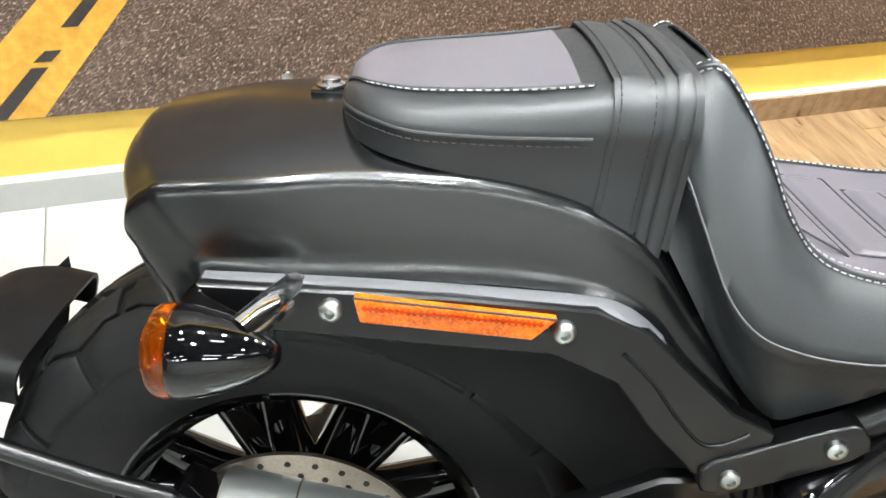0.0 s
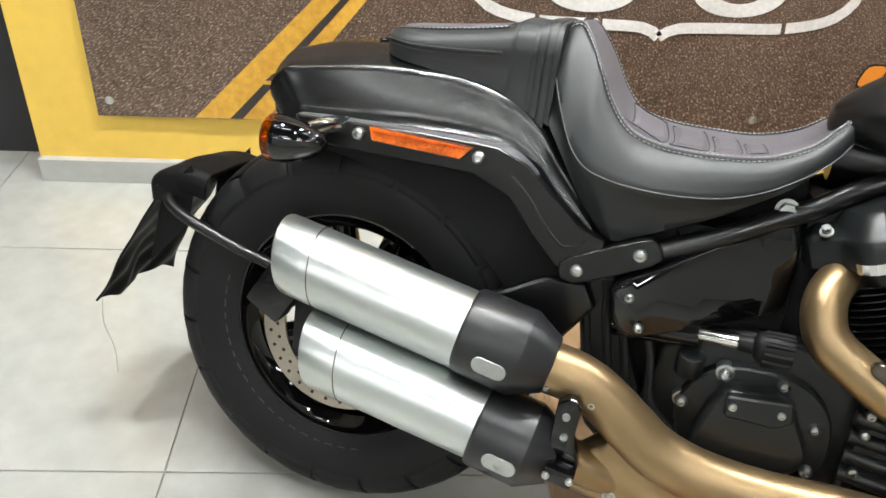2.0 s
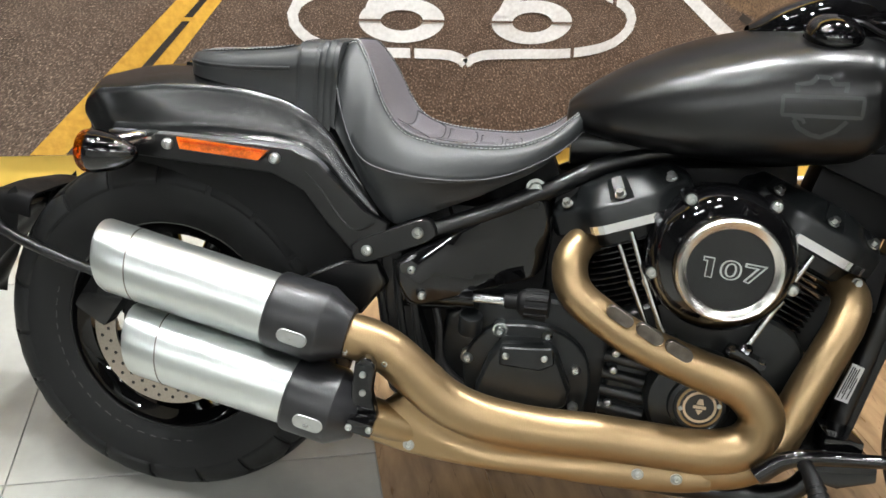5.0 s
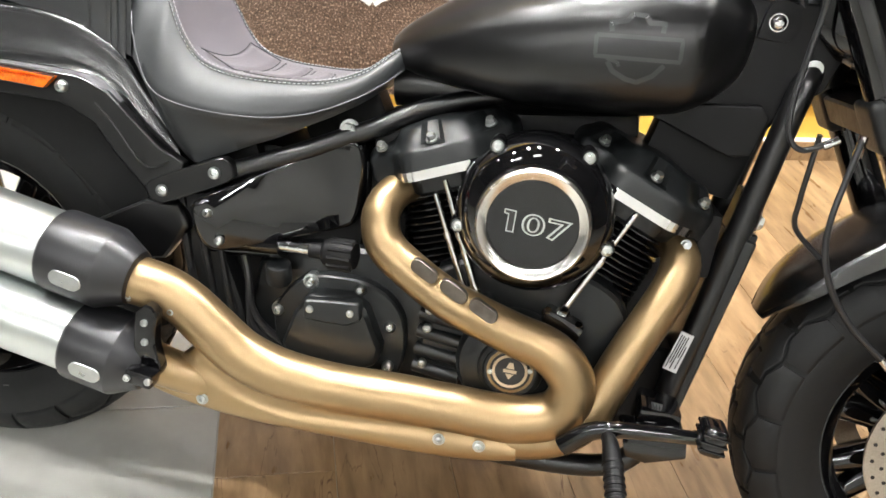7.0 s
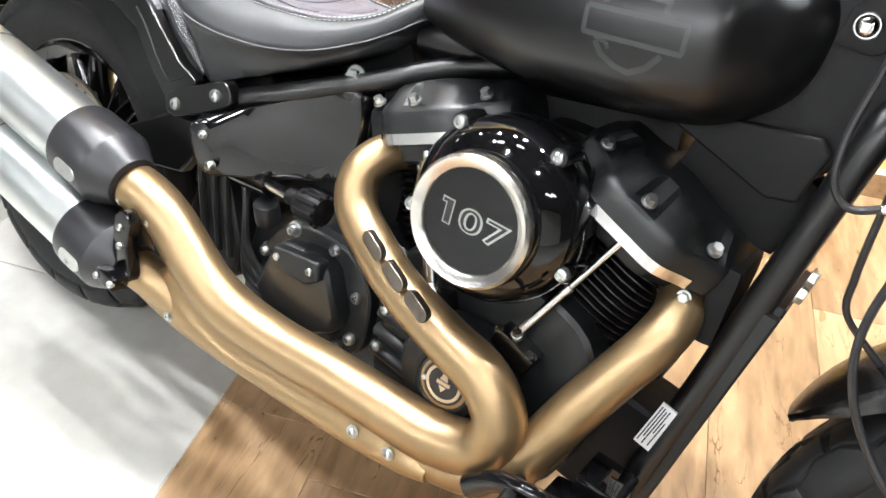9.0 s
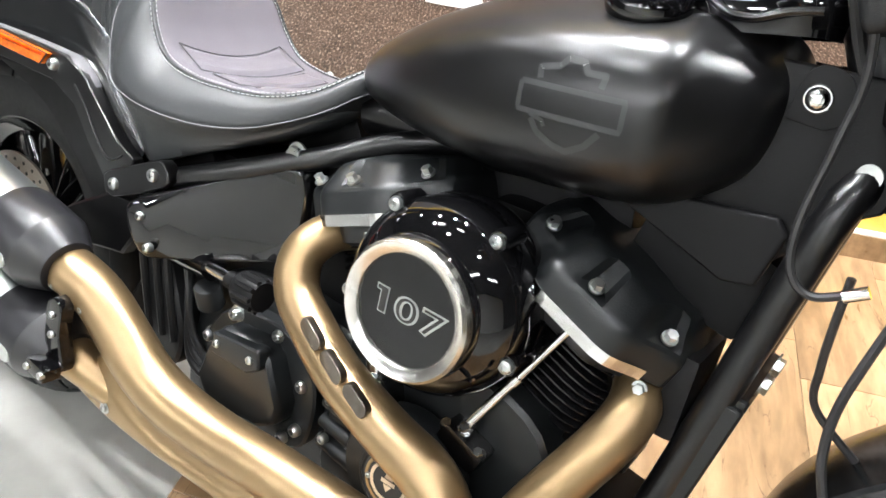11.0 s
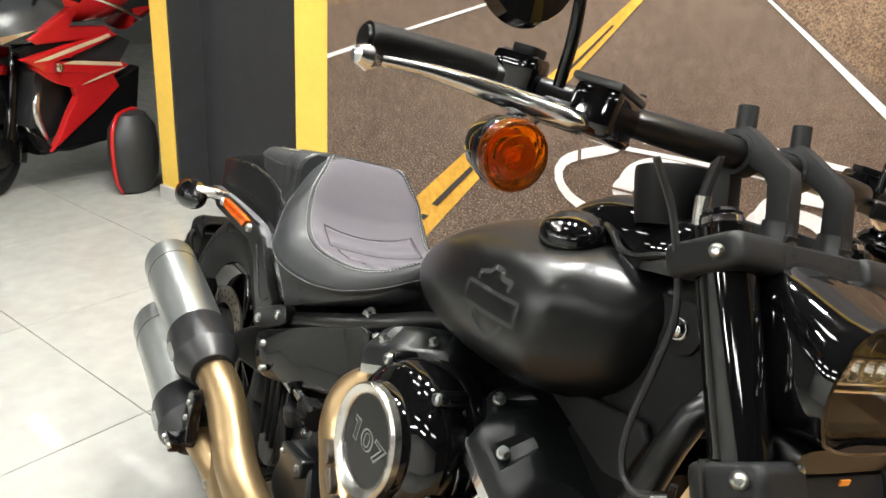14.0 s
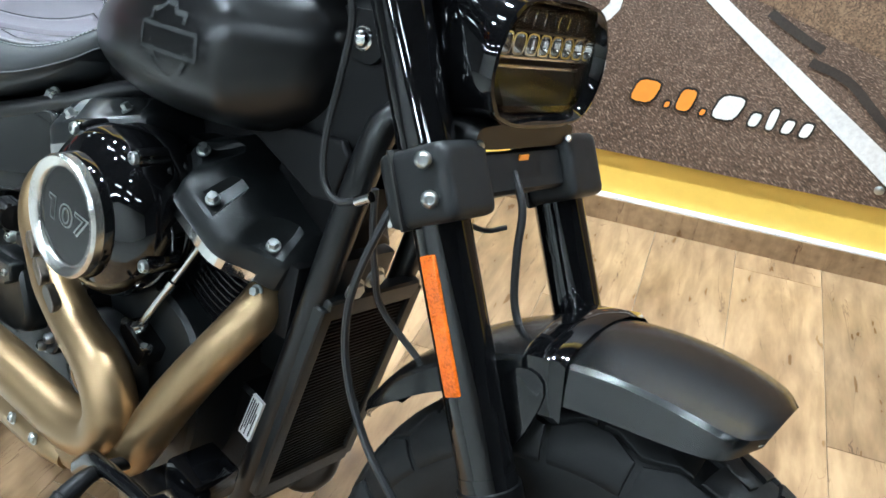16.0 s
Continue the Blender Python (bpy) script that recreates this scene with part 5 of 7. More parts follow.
# console over the front of the tank
cons = []
for x, w, z0, h in resample([(0.935, 0.020, 0.972, 0.008), (0.970, 0.050, 0.976, 0.032), (1.02, 0.068, 0.980, 0.054), (1.07, 0.078, 0.978, 0.068), (1.12, 0.082, 0.978, 0.074), (1.165, 0.080, 0.985, 0.070), (1.195, 0.070, 0.990, 0.056), (1.212, 0.050, 0.990, 0.040)], 32):
    cons.append([(x, w * math.copysign(abs(math.cos(a)) ** 0.6, math.cos(a)), z0 - 0.01 + (h + 0.01) * math.sin(a) ** 0.7) for a in np.linspace(0, math.pi, 25)])
console = part("console", loft(cons, closed=False), GLOSS, bike, "gloss black instrument console on the tank", angle=70)
for s in (-1, 1):
    part("console_trim", tube([(1.055, s * 0.066, 1.001), (1.085, s * 0.083, 0.996), (1.112, s * 0.090, 0.984), (1.137, s * 0.089, 0.984), (1.165, s * 0.085, 0.996), (1.192, s * 0.080, 1.003)], 0.0055, 8, 30, squash=0.7), SATIN, console)
# ---------- engine ----------
CRANK = np.array((0.945, 0.0, 0.385))
crankcase = part("crankcase", slab(curved([(0.80, 0.50), (0.79, 0.30), (0.86, 0.25), (1.03, 0.25), (1.10, 0.32), (1.10, 0.47), (1.03, 0.53), (0.88, 0.54), (0.80, 0.50)], 40)[:-1], -0.13, 0.13, 0.015, 3), CASE, bike, "dark grey crankcase")
part("gearbox", slab(curved([(0.51, 0.45), (0.50, 0.28), (0.56, 0.22), (0.82, 0.24), (0.84, 0.44), (0.76, 0.49), (0.60, 0.50), (0.51, 0.45)], 40)[:-1], -0.105, 0.12, 0.015, 3), CASE, bike, "dark grey gearbox housing")
cover = part("gearbox_cover", slab(curved([(0.548, 0.385), (0.56, 0.33), (0.60, 0.298), (0.70, 0.288), (0.755, 0.30), (0.768, 0.36), (0.752, 0.42), (0.70, 0.455), (0.62, 0.455), (0.575, 0.43), (0.548, 0.385)], 40)[:-1], -0.128, -0.10, 0.008, 3), CASE, bike, "dark grey gearbox side cover")
part("cover_dome", slab([(0.592, 0.400), (0.577, 0.345), (0.590, 0.315), (0.620, 0.308), (0.700, 0.318), (0.730, 0.335), (0.734, 0.365), (0.704, 0.425), (0.678, 0.440), (0.612, 0.434)], -0.163, -0.11, 0.014, 3), CASE, cover)
part("cover_cap", slab([(0.610, 0.430), (0.612, 0.398), (0.680, 0.398), (0.702, 0.412), (0.696, 0.440)], -0.176, -0.15, 0.007, 3), CASE, cover)
for x, y, z in ((0.557, -0.124, 0.384), (0.606, -0.129, 0.442), (0.686, -0.125, 0.444), (0.740, -0.124, 0.391), (0.745, -0.128, 0.325), (0.60, -0.128, 0.305), (0.725, -0.128, 0.302)):
    part("bolt", join(turned([(0.013, -0.02), (0.013, 0.001), (0, 0.001)], (x, y + 0.002, z), RIGHT, 14), cap_bolt((x, y, z), RIGHT, 0.0095, 0.011)), BOLTM, cover)
for x, z in ((0.621, 0.416), (0.684, 0.421)):
    part("bolt", cap_bolt((x, -0.176, z), RIGHT, 0.006, 0.004), BOLTM, cover)
timer = part("timer_cover", turned([(0.085, 0.0), (0.085, 0.02), (0.078, 0.03), (0.05, 0.036), (0.048, 0.042), (0.041, 0.046), (0.039, 0.044), (0, 0.044)], (0.937, -0.14, 0.384), RIGHT, 48), CASE, bike, "round dark timer cover")
part("timer_badge", turned([(0.0, 0), (0.035, 0), (0.035, 0.002), (0.0315, 0.002), (0.031, 0.001), (0, 0.001)], (0.937, -0.1842, 0.384), RIGHT, 40), BRONZE, timer, "bronze ring badge")
part("timer_disc", turned([(0, 0), (0.0305, 0), (0.0305, 0.001), (0, 0.0012)], (0.937, -0.1852, 0.384), RIGHT, 32), BLACKPRINT, timer)
part("timer_ring", turned([(0.0265, 0), (0.0265, 0.0008), (0.0225, 0.0008), (0.0225, 0)], (0.937, -0.1866, 0.384), RIGHT, 40), FAIRSTRIPE, timer, "thin pale printed ring")
for sh in ([(0.927, 0.3815), (0.947, 0.3815), (0.947, 0.3865), (0.927, 0.3865)], [(0.931, 0.3885), (0.943, 0.3885), (0.940, 0.398), (0.934, 0.398)], [(0.931, 0.3795), (0.943, 0.3795), (0.937, 0.371)]):
    part("timer_mark", slab(sh, -0.1876, -0.1866, 0), FAIRSTRIPE, timer)
for a in (12, 192):
    part("bolt", cap_bolt((0.937 + 0.03 * math.cos(radians(a)), -0.186, 0.384 + 0.03 * math.sin(radians(a))), RIGHT, 0.004, 0.003), BOLTM, timer)
for k in range(4):
    z = 0.425 - 0.03 * k
    part("case_rib", tube([(0.785, -0.125, z), (0.86, -0.135, z - 0.004)], 0.011, 10), CASE, crankcase)
    part("bolt", cap_bolt((0.80 + 0.068 * (k == 2), -0.14, z + 0.012), RIGHT, 0.007, 0.007), BOLTM, crankcase)
part("seat_pan", box((0.38, 0, 0.650), (0.11, 0.21, 0.10), 0.02, (0, -25, 0)), PLASTIC, bike)
part("seat_gusset", box((0.322, 0, 0.755), (0.06, 0.205, 0.14), 0.02, (0, -20, 0)), LEATHER, bike)
part("frame_gusset", box((0.43, 0, 0.595), (0.15, 0.21, 0.10), 0.015, (0, -25, 0)), PLASTIC, bike)
part("ignition_module", box((0.925, 0.03, 0.715), (0.29, 0.07, 0.13), 0.02, (0, -8, 0)), PLASTIC, bike, "black module under the tank")
part("seat_base", box((0.60, 0.03, 0.685), (0.14, 0.07, 0.10), 0.015, (0, -28, 0)), PLASTIC, bike)
part("neck_gusset", box((1.155, 0.0, 0.725), (0.15, 0.07, 0.10), 0.015, (0, 12, 0)), PLASTIC, bike)
part("oil_filler", turned([(0.02, 0), (0.02, 0.03), (0.018, 0.034), (0, 0.034)], (0.555, -0.13, 0.435), (0, -0.4, 1), 20), CASE, bike)


def rocker_outline(grow=0.0, n=96):
    """Plan of a rocker cover: a bulged middle between set-back ends."""
    c = [(-0.121, 0.0), (-0.120, -0.060), (-0.113, -0.092), (-0.072, -0.112), (-0.052, -0.146), (-0.038, -0.152), (0.044, -0.152), (0.060, -0.146), (0.086, -0.118), (0.114, -0.098), (0.121, -0.060), (0.121, 0.0)]
    c = c + [(x, -y) for x, y in c[::-1][1:-1]]
    p = np.array(c + c[:1], float)
    d = np.r_[0, np.cumsum(np.linalg.norm(np.diff(p, axis=0), axis=1))]
    q = np.array([[np.interp(u, d, p[:, k]) for k in (0, 1)] for u in np.linspace(0, d[-1], n, endpoint=False)])
    q = (np.roll(q, 1, 0) + 6 * q + np.roll(q, -1, 0)) / 8
    return q * (1 + grow / 0.13)


def cylinder(sign, name):
    """One finned cylinder with head and rocker cover, leaning by 22.5 degrees to the front (+1) or rear (-1)."""
    tilt = sign * 22.5
    m = Matrix.Translation(CRANK + np.array((-0.0175 + sign * 0.0325, 0, 0))) @ Euler((0, radians(tilt), 0)).to_matrix().to_4x4()
    cyl = part(name, moved(turned([(0.05, 0.10), (0.058, 0.11), (0.058, 0.26), (0.05, 0.27)], (0, 0, 0), (0, 0, 1), 32), m), WRINKLE, bike, "black finned cylinder")
    for k in range(13):
        h = 0.125 + k * 0.0105
        wide, deep = 0.100 - 0.0006 * k, 0.098
        ring = [(wide * math.copysign(abs(math.cos(a)) ** 0.6, math.cos(a)), deep * math.copysign(abs(math.sin(a)) ** 0.5, math.sin(a))) for a in np.linspace(0, 2 * math.pi, 28, endpoint=False)]
        part("fin", moved(loft([[(x * f, y * f, h + dz) for x, y in ring] for f, dz in ((0.975, -0.0022), (1.0, -0.001), (1.0, 0.001), (0.975, 0.0022))]), m), FINPAINT, cyl)
    part("cylinder_head", moved(loft([[(x, y, h) for x, y in rocker_outline(g)] for h, g in ((0.256, -0.030), (0.262, -0.022), (0.282, -0.020), (0.286, -0.012))]), m), CASE, cyl, angle=50)
    strip = [(x, y) for x, y in rocker_outline(0.0015) if y < -0.108 and x < (0.098 if sign > 0 else 0.066) and x > -0.062]
    part("head_rim", moved(loft([[(x, y, h) for x, y in strip] + [(x, y + 0.03, h) for x, y in strip[::-1]] for h in (0.2865, 0.288, 0.299, 0.3005)]), m), CHROME, cyl, "machined bright head edge", smooth=False)
    rings = []
    q = rocker_outline()
    for h, inset, notch in ((0.287, 0.002, 0.0), (0.290, 0.0, 0.0), (0.320, 0.001, 0.0), (0.327, 0.003, 0.0), (0.331, 0.006, 0.05), (0.335, 0.010, 0.95), (0.347, 0.026, 1.0), (0.354, 0.034, 0.9), (0.358, 0.042, 0.7), (0.360, 0.060, 0.3), (0.360, 0.085, 0.0)):
        ring = []
        for x, y in q:
            pocket = max(math.exp(-(abs(x - c) / w) ** 6) for c, w in ((-0.085, 0.016), (0.0, 0.017), (0.085, 0.016)))
            mid = 0.004 * math.cos(min(abs(x) / 0.12, 1) * math.pi)
            f = max(1 - (inset + notch * pocket * 0.017) / max(abs(y), 0.03), 0.15) if abs(y) > 0.03 else 1 - inset / 0.13
            ring.append((x * (1 - inset / 0.20), y * f, h + (mid if h > 0.34 else 0)))
        rings.append(ring)
    rc = part("rocker_cover", moved(loft(rings), m), CASE, cyl, "dark grey rocker cover with bolt pockets", angle=24)
    for x, y, z in ((-0.085, -0.098, 0.338), (0.0, -0.136, 0.338), (0.085, -0.101, 0.338)):
        p = m @ Vector((x, y, z))
        ax = m.to_3x3() @ Vector((0, -0.5, 0.86))
        part("bolt", hex_bolt(p, ax, 0.0068, 0.010), BOLTM, rc)
    part("head_bolt", hex_bolt(m @ Vector((0.10 * sign, -0.104, 0.275)), m.to_3x3() @ Vector((0, -1, 0.2)), 0.0065, 0.008), BOLTM, cyl)
    rods = (((0.992, -0.150, 0.470), (1.074, -0.126, 0.640)), ((1.012, -0.130, 0.466), (1.096, -0.105, 0.632))) if sign > 0 else (((0.868, -0.150, 0.478), (0.793, -0.126, 0.640)), ((0.848, -0.132, 0.474), (0.772, -0.108, 0.628)))
    for a, b2 in (rods[:1] if sign > 0 else rods):
        a, b2 = Vector(a), Vector(b2)
        part("pushrod_tube", tube([a, a.lerp(b2, 0.10), a.lerp(b2, 0.101), a.lerp(b2, 0.50), a.lerp(b2, 0.501), a.lerp(b2, 0.56), a.lerp(b2, 0.561), b2], [0.0085, 0.0085, 0.0062, 0.0062, 0.0080, 0.0080, 0.0052, 0.0052], 14), CHROME, bike, "chrome pushrod tube")
    return cyl
cylinder(-1, "rear_cylinder")
cylinder(1, "front_cylinder")
for x, t in ((1.000, 20), (0.868, -20)):
    tb = part("tappet_block", box((x, -0.138, 0.458), (0.062, 0.05, 0.030), 0.008, (0, t, 0)), GLOSS, bike, "gloss black lifter block")
    for dx, dz in ((-0.024, 0.010), (0.024, -0.004), (0.0, 0.016)):
        part("bolt", hex_bolt((x + dx, -0.152, 0.462 + dz), (0, -0.6, 0.8), 0.0065, 0.010), CHROME, tb)

# air cleaner
AC = np.array((0.930, -0.096, 0.622))
ac = part("air_cleaner", turned([(0.085, -0.01), (0.108, 0.0), (0.113, 0.012), (0.1135, 0.030), (0.1105, 0.034), (0.1135, 0.038), (0.114, 0.066), (0.1115, 0.080), (0.106, 0.092), (0.097, 0.102), (0.087, 0.109), (0.081, 0.113), (0.079, 0.125), (0.076, 0.128), (0, 0.128)], AC, RIGHT, 84), GLOSS, bike, "gloss black round air cleaner")
part("ring", turned([(0.0785, 0.122), (0.0785, 0.136), (0.075, 0.140), (0.064, 0.136), (0.062, 0.133), (0.062, 0.126)], AC, RIGHT, 72), ALU, ac, "machined aluminium ring")
part("face", turned([(0.063, 0.126), (0.063, 0.131), (0, 0.131)], AC, RIGHT, 64), ACFACE, ac, "black face plate")
for ch, dx in (("0", 0.001), ("7", 0.034)):
    for off, mt, dep in ((0.0016, BOLTM, 0.1314), (-0.0006, BLACKPRINT, 0.1320)):
        bm = text_bm(ch, 0.046, outline=off)
        moved(bm, Matrix.Translation((AC[0] + dx, AC[1] - dep, AC[2] - 0.001 - dx * 0.05)) @ Euler((radians(90), radians(3), 0)).to_matrix().to_4x4() @ Matrix.Diagonal((1.36, 0.86, 1, 1)))
        part("numeral", bm, mt, ac, "outlined displacement numeral", smooth=False)
one = [(-0.0105, 0.0155), (0.006, 0.0155), (0.006, -0.0155), (-0.005, -0.0155), (-0.005, 0.0085), (-0.0105, 0.0085)]
for grow, mt, dep in ((0.0, BOLTM, 0.1316), (0.0016, BLACKPRINT, 0.1322)):
    pts = [(x + grow * (1 if k in (0, 5, 3, 4) else -1), z + grow * (-1 if k in (0, 1) else 1)) for k, (x, z) in enumerate(one)]
    part("numeral", slab([(AC[0] - 0.030 + x, AC[2] + 0.001 + z - 0.05 * x) for x, z in pts], AC[1] - dep, AC[1] - dep + 0.0006, 0), mt, ac, "outlined displacement numeral", smooth=False)
for x, y, z in ((0.864, -0.186, 0.713), (0.990, -0.180, 0.717), (1.038, -0.182, 0.594), (0.826, -0.186, 0.592)):
    part("bolt_boss", turned([(0.0125, 0.0), (0.0125, 0.036), (0.0105, 0.041), (0, 0.041)], (x, y + 0.041, z), RIGHT, 16), GLOSS, ac)
    part("bolt", cap_bolt((x, y, z), RIGHT, 0.0085, 0.007), BOLTM, ac)

# ---------- exhaust ----------
hdr = [(0.752, -0.055, 0.612), (0.720, -0.098, 0.606), (0.704, -0.130, 0.575), (0.718, -0.146, 0.532), (0.768, -0.160, 0.500), (0.833, -0.176, 0.472), (0.923, -0.190, 0.448), (0.992, -0.197, 0.430), (1.030, -0.20, 0.388),
       (1.016, -0.198, 0.338), (0.955, -0.20, 0.314), (0.860, -0.203, 0.313), (0.774, -0.206, 0.314), (0.680, -0.208, 0.311), (0.595, -0.211, 0.318), (0.535, -0.214, 0.338), (0.490, -0.217, 0.370), (0.445, -0.220, 0.405), (0.405, -0.224, 0.424), (0.352, -0.229, 0.434)]
rad = [0.024, 0.027, 0.029, 0.03, 0.03, 0.031, 0.032, 0.034, 0.035, 0.036, 0.037, 0.037, 0.037, 0.037, 0.038, 0.038, 0.038, 0.037, 0.037, 0.037]
rear_pipe = part("rear_exhaust_pipe", tube(hdr, rad, 28, 110), BRONZE, bike, "bronze coated exhaust pipe", angle=60)
hdf = [(1.132, -0.045, 0.590), (1.150, -0.075, 0.588), (1.158, -0.102, 0.568), (1.148, -0.124, 0.534), (1.132, -0.138, 0.499), (1.103, -0.158, 0.434), (1.078, -0.174, 0.369), (1.058, -0.184, 0.326), (1.018, -0.192, 0.295), (0.960, -0.197, 0.282), (0.880, -0.195, 0.273), (0.740, -0.192, 0.266), (0.62, -0.192, 0.264), (0.53, -0.200, 0.268), (0.47, -0.218, 0.284), (0.385, -0.238, 0.312)]
radf = [0.025, 0.028, 0.030, 0.030, 0.030, 0.031, 0.031, 0.031, 0.031, 0.031, 0.029, 0.026, 0.026, 0.026, 0.028, 0.033]
front_pipe = part("front_exhaust_pipe", tube(hdf, radf, 28, 90), BRONZE, bike, "bronze coated exhaust pipe", angle=60)
# heat shield that flows out of the pipe: upper edge (z, y), valley (z, y), lower edge z
SHR = [(0.404, 0.284, -0.232, 0.279, -0.2355, 0.259), (0.430, 0.308, -0.229, 0.296, -0.2345, 0.252), (0.456, 0.332, -0.228, 0.314, -0.2340, 0.247), (0.490, 0.350, -0.242, 0.318, -0.2335, 0.242),
       (0.550, 0.314, -0.242, 0.288, -0.2325, 0.237), (0.622, 0.296, -0.240, 0.273, -0.2315, 0.236), (0.724, 0.298, -0.239, 0.279, -0.2310, 0.238), (0.833, 0.302, -0.237, 0.289, -0.2305, 0.241), (0.914, 0.304, -0.235, 0.292, -0.2300, 0.249), (0.965, 0.302, -0.228, 0.290, -0.2240, 0.256)]
shr = []
for x, zt, yt, zv, yv, zl in resample(SHR, 48):
    front = spline([(yt, zt), (yv, zv), (yv - 0.006, zv - (zv - zl) * 0.42), (yv - 0.004, zl + 0.010), (yv + 0.006, zl + 0.001), (yv + 0.03, zl)], 26)
    shr.append([(x + (zv - z) * 0.12, y, z) for y, z in front] + [(x, -0.185, zl + 0.006), (x, -0.185, zt)])
part("exhaust_shroud", loft(shr), BRONZE, front_pipe, "bronze coated exhaust heat shield", angle=70)


def pill(cx, cz, dx, dz, half, r, y0, y1):
    """Rounded slot shape in the side plane."""
    a0 = math.atan2(dz, dx)
    pts = []
    for k in range(9):
        a = a0 - math.pi / 2 + math.pi * k / 8
        pts.append((cx + half * math.cos(a0) + r * math.cos(a), cz + half * math.sin(a0) + r * math.sin(a)))
    for k in range(9):
        a = a0 + math.pi / 2 + math.pi * k / 8
        pts.append((cx - half * math.cos(a0) + r * math.cos(a), cz - half * math.sin(a0) + r * math.sin(a)))
    return slab(pts, y0, y1, 0.001, 1)


for cx, cz, face, slope in ((0.789, 0.517, -0.1965, -0.235), (0.837, 0.499, -0.2088, -0.20), (0.884, 0.481, -0.2163, -0.155)):
    lean_in = Matrix(((1, 0, 0, 0), (slope, 1, 0, -slope * cx), (0, 0, 1, 0), (0, 0, 0, 1)))
    part("vent_slot", moved(pill(cx, cz, 1, -0.45, 0.012, 0.0105, face, face + 0.012), lean_in), DARKSTEEL, rear_pipe, "dark steel heat shield slot")
for x, y, z in ((0.372, -0.256, 0.418), (0.436, -0.252, 0.404), (0.423, -0.2385, 0.277), (0.486, -0.2385, 0.264), (0.852, -0.236, 0.277), (0.912, -0.236, 0.279)):
    part("bolt", join(turned([(0.0095, 0), (0.0095, 0.0015), (0, 0.0015)], (x, y, z), RIGHT, 16), cap_bolt((x, y, z), RIGHT, 0.0065, 0.006)), BOLTM, rear_pipe)


def muffler(rear, mid, front, label):
    rear, mid, front = (np.array(p) for p in (rear, mid, front))
    ax = (front - rear) / np.linalg.norm(front - rear)
    up = np.cross(ax, (0, -1, 0))
    up = up / np.linalg.norm(up)
    if up[2] < 0:
        up = -up
    side = np.cross(up, ax)
    L0 = (mid - rear) @ ax
    rings = []
    for h, r, sl in ((0.02, 0.050, 0.3), (-0.002, 0.0535, 0.3), (-0.004, 0.0555, 0.3), (0.0, 0.057, 0.3), (0.05, 0.0575, 0.0), (0.15, 0.058, 0), (L0, 0.058, 0)):
        c = rear + ax * h
        rings.append([c + r * (math.cos(a) * side + math.sin(a) * up) - ax * sl * r * math.sin(a) for a in np.linspace(0, 2 * math.pi, 56, endpoint=False)])
    mu = part("muffler", loft(rings, caps=False), STEEL, bike, label, angle=60)
    inner = [[rear + ax * (h + 0.02) + r * (math.cos(a) * side + math.sin(a) * up) - ax * 0.3 * r * math.sin(a) for a in np.linspace(0, 2 * math.pi, 40, endpoint=False)] for h, r in ((0, 0.0505), (0.10, 0.049), (0.1, 0.0))]
    part("muffler_mouth", loft(inner[:2], caps=True), DARKSTEEL, mu)
    seam = tube([rear + ax * 0.052 + 0.0578 * (math.cos(a) * side + math.sin(a) * up) - ax * 0.25 * 0.058 * math.sin(a) for a in np.linspace(0, 2 * math.pi, 49)], 0.0009, 5)
    part("weld_seam", seam, DARKSTEEL, mu)
    L1 = np.linalg.norm(front - mid)
    cap = part("muffler_end", turned([(0.0575, -0.006), (0.061, -0.002), (0.0625, 0.004), (0.0632, L1 * 0.64), (0.0622, L1 * 0.665), (0.0415, L1 * 0.99), (0.038, L1), (0.03, L1)], mid, ax, 48), CAPBLACK, mu, "satin black muffler end cap", angle=20)
    c = mid + ax * L1 * 0.36
    p = pill(c[0] + 0.002, c[2] - 0.012, ax[0], ax[2], 0.013, 0.0115, c[1] - 0.0645, c[1] - 0.052)
    part("end_slot", p, BOLTM, cap, "grey steel slot")
    return mu


muffler((-0.030, -0.235, 0.508), (0.250, -0.235, 0.460), (0.372, -0.232, 0.434), "brushed stainless steel muffler")
muffler((0.028, -0.245, 0.377), (0.292, -0.245, 0.327), (0.402, -0.242, 0.310), "brushed stainless steel muffler")
hang = part("muffler_bracket", slab(curved([(0.393, 0.405), (0.41, 0.418), (0.425, 0.405), (0.424, 0.36), (0.436, 0.318), (0.425, 0.305), (0.40, 0.308), (0.392, 0.35), (0.393, 0.405)], 28)[:-1], -0.278, -0.255, 0.005, 3), GLOSS, bike, "gloss black muffler hanger and folded peg")
part("passenger_peg", box((0.414, -0.29, 0.312), (0.042, 0.03, 0.022), 0.006, (0, 8, 0)), GLOSS, hang)
for x, z in ((0.408, 0.39), (0.410, 0.36), (0.398, 0.312), (0.43, 0.312)):
    part("bolt", cap_bolt((x, -0.279 - 0.026 * (z < 0.32), z), RIGHT, 0.0055, 0.004), BOLTM, hang)

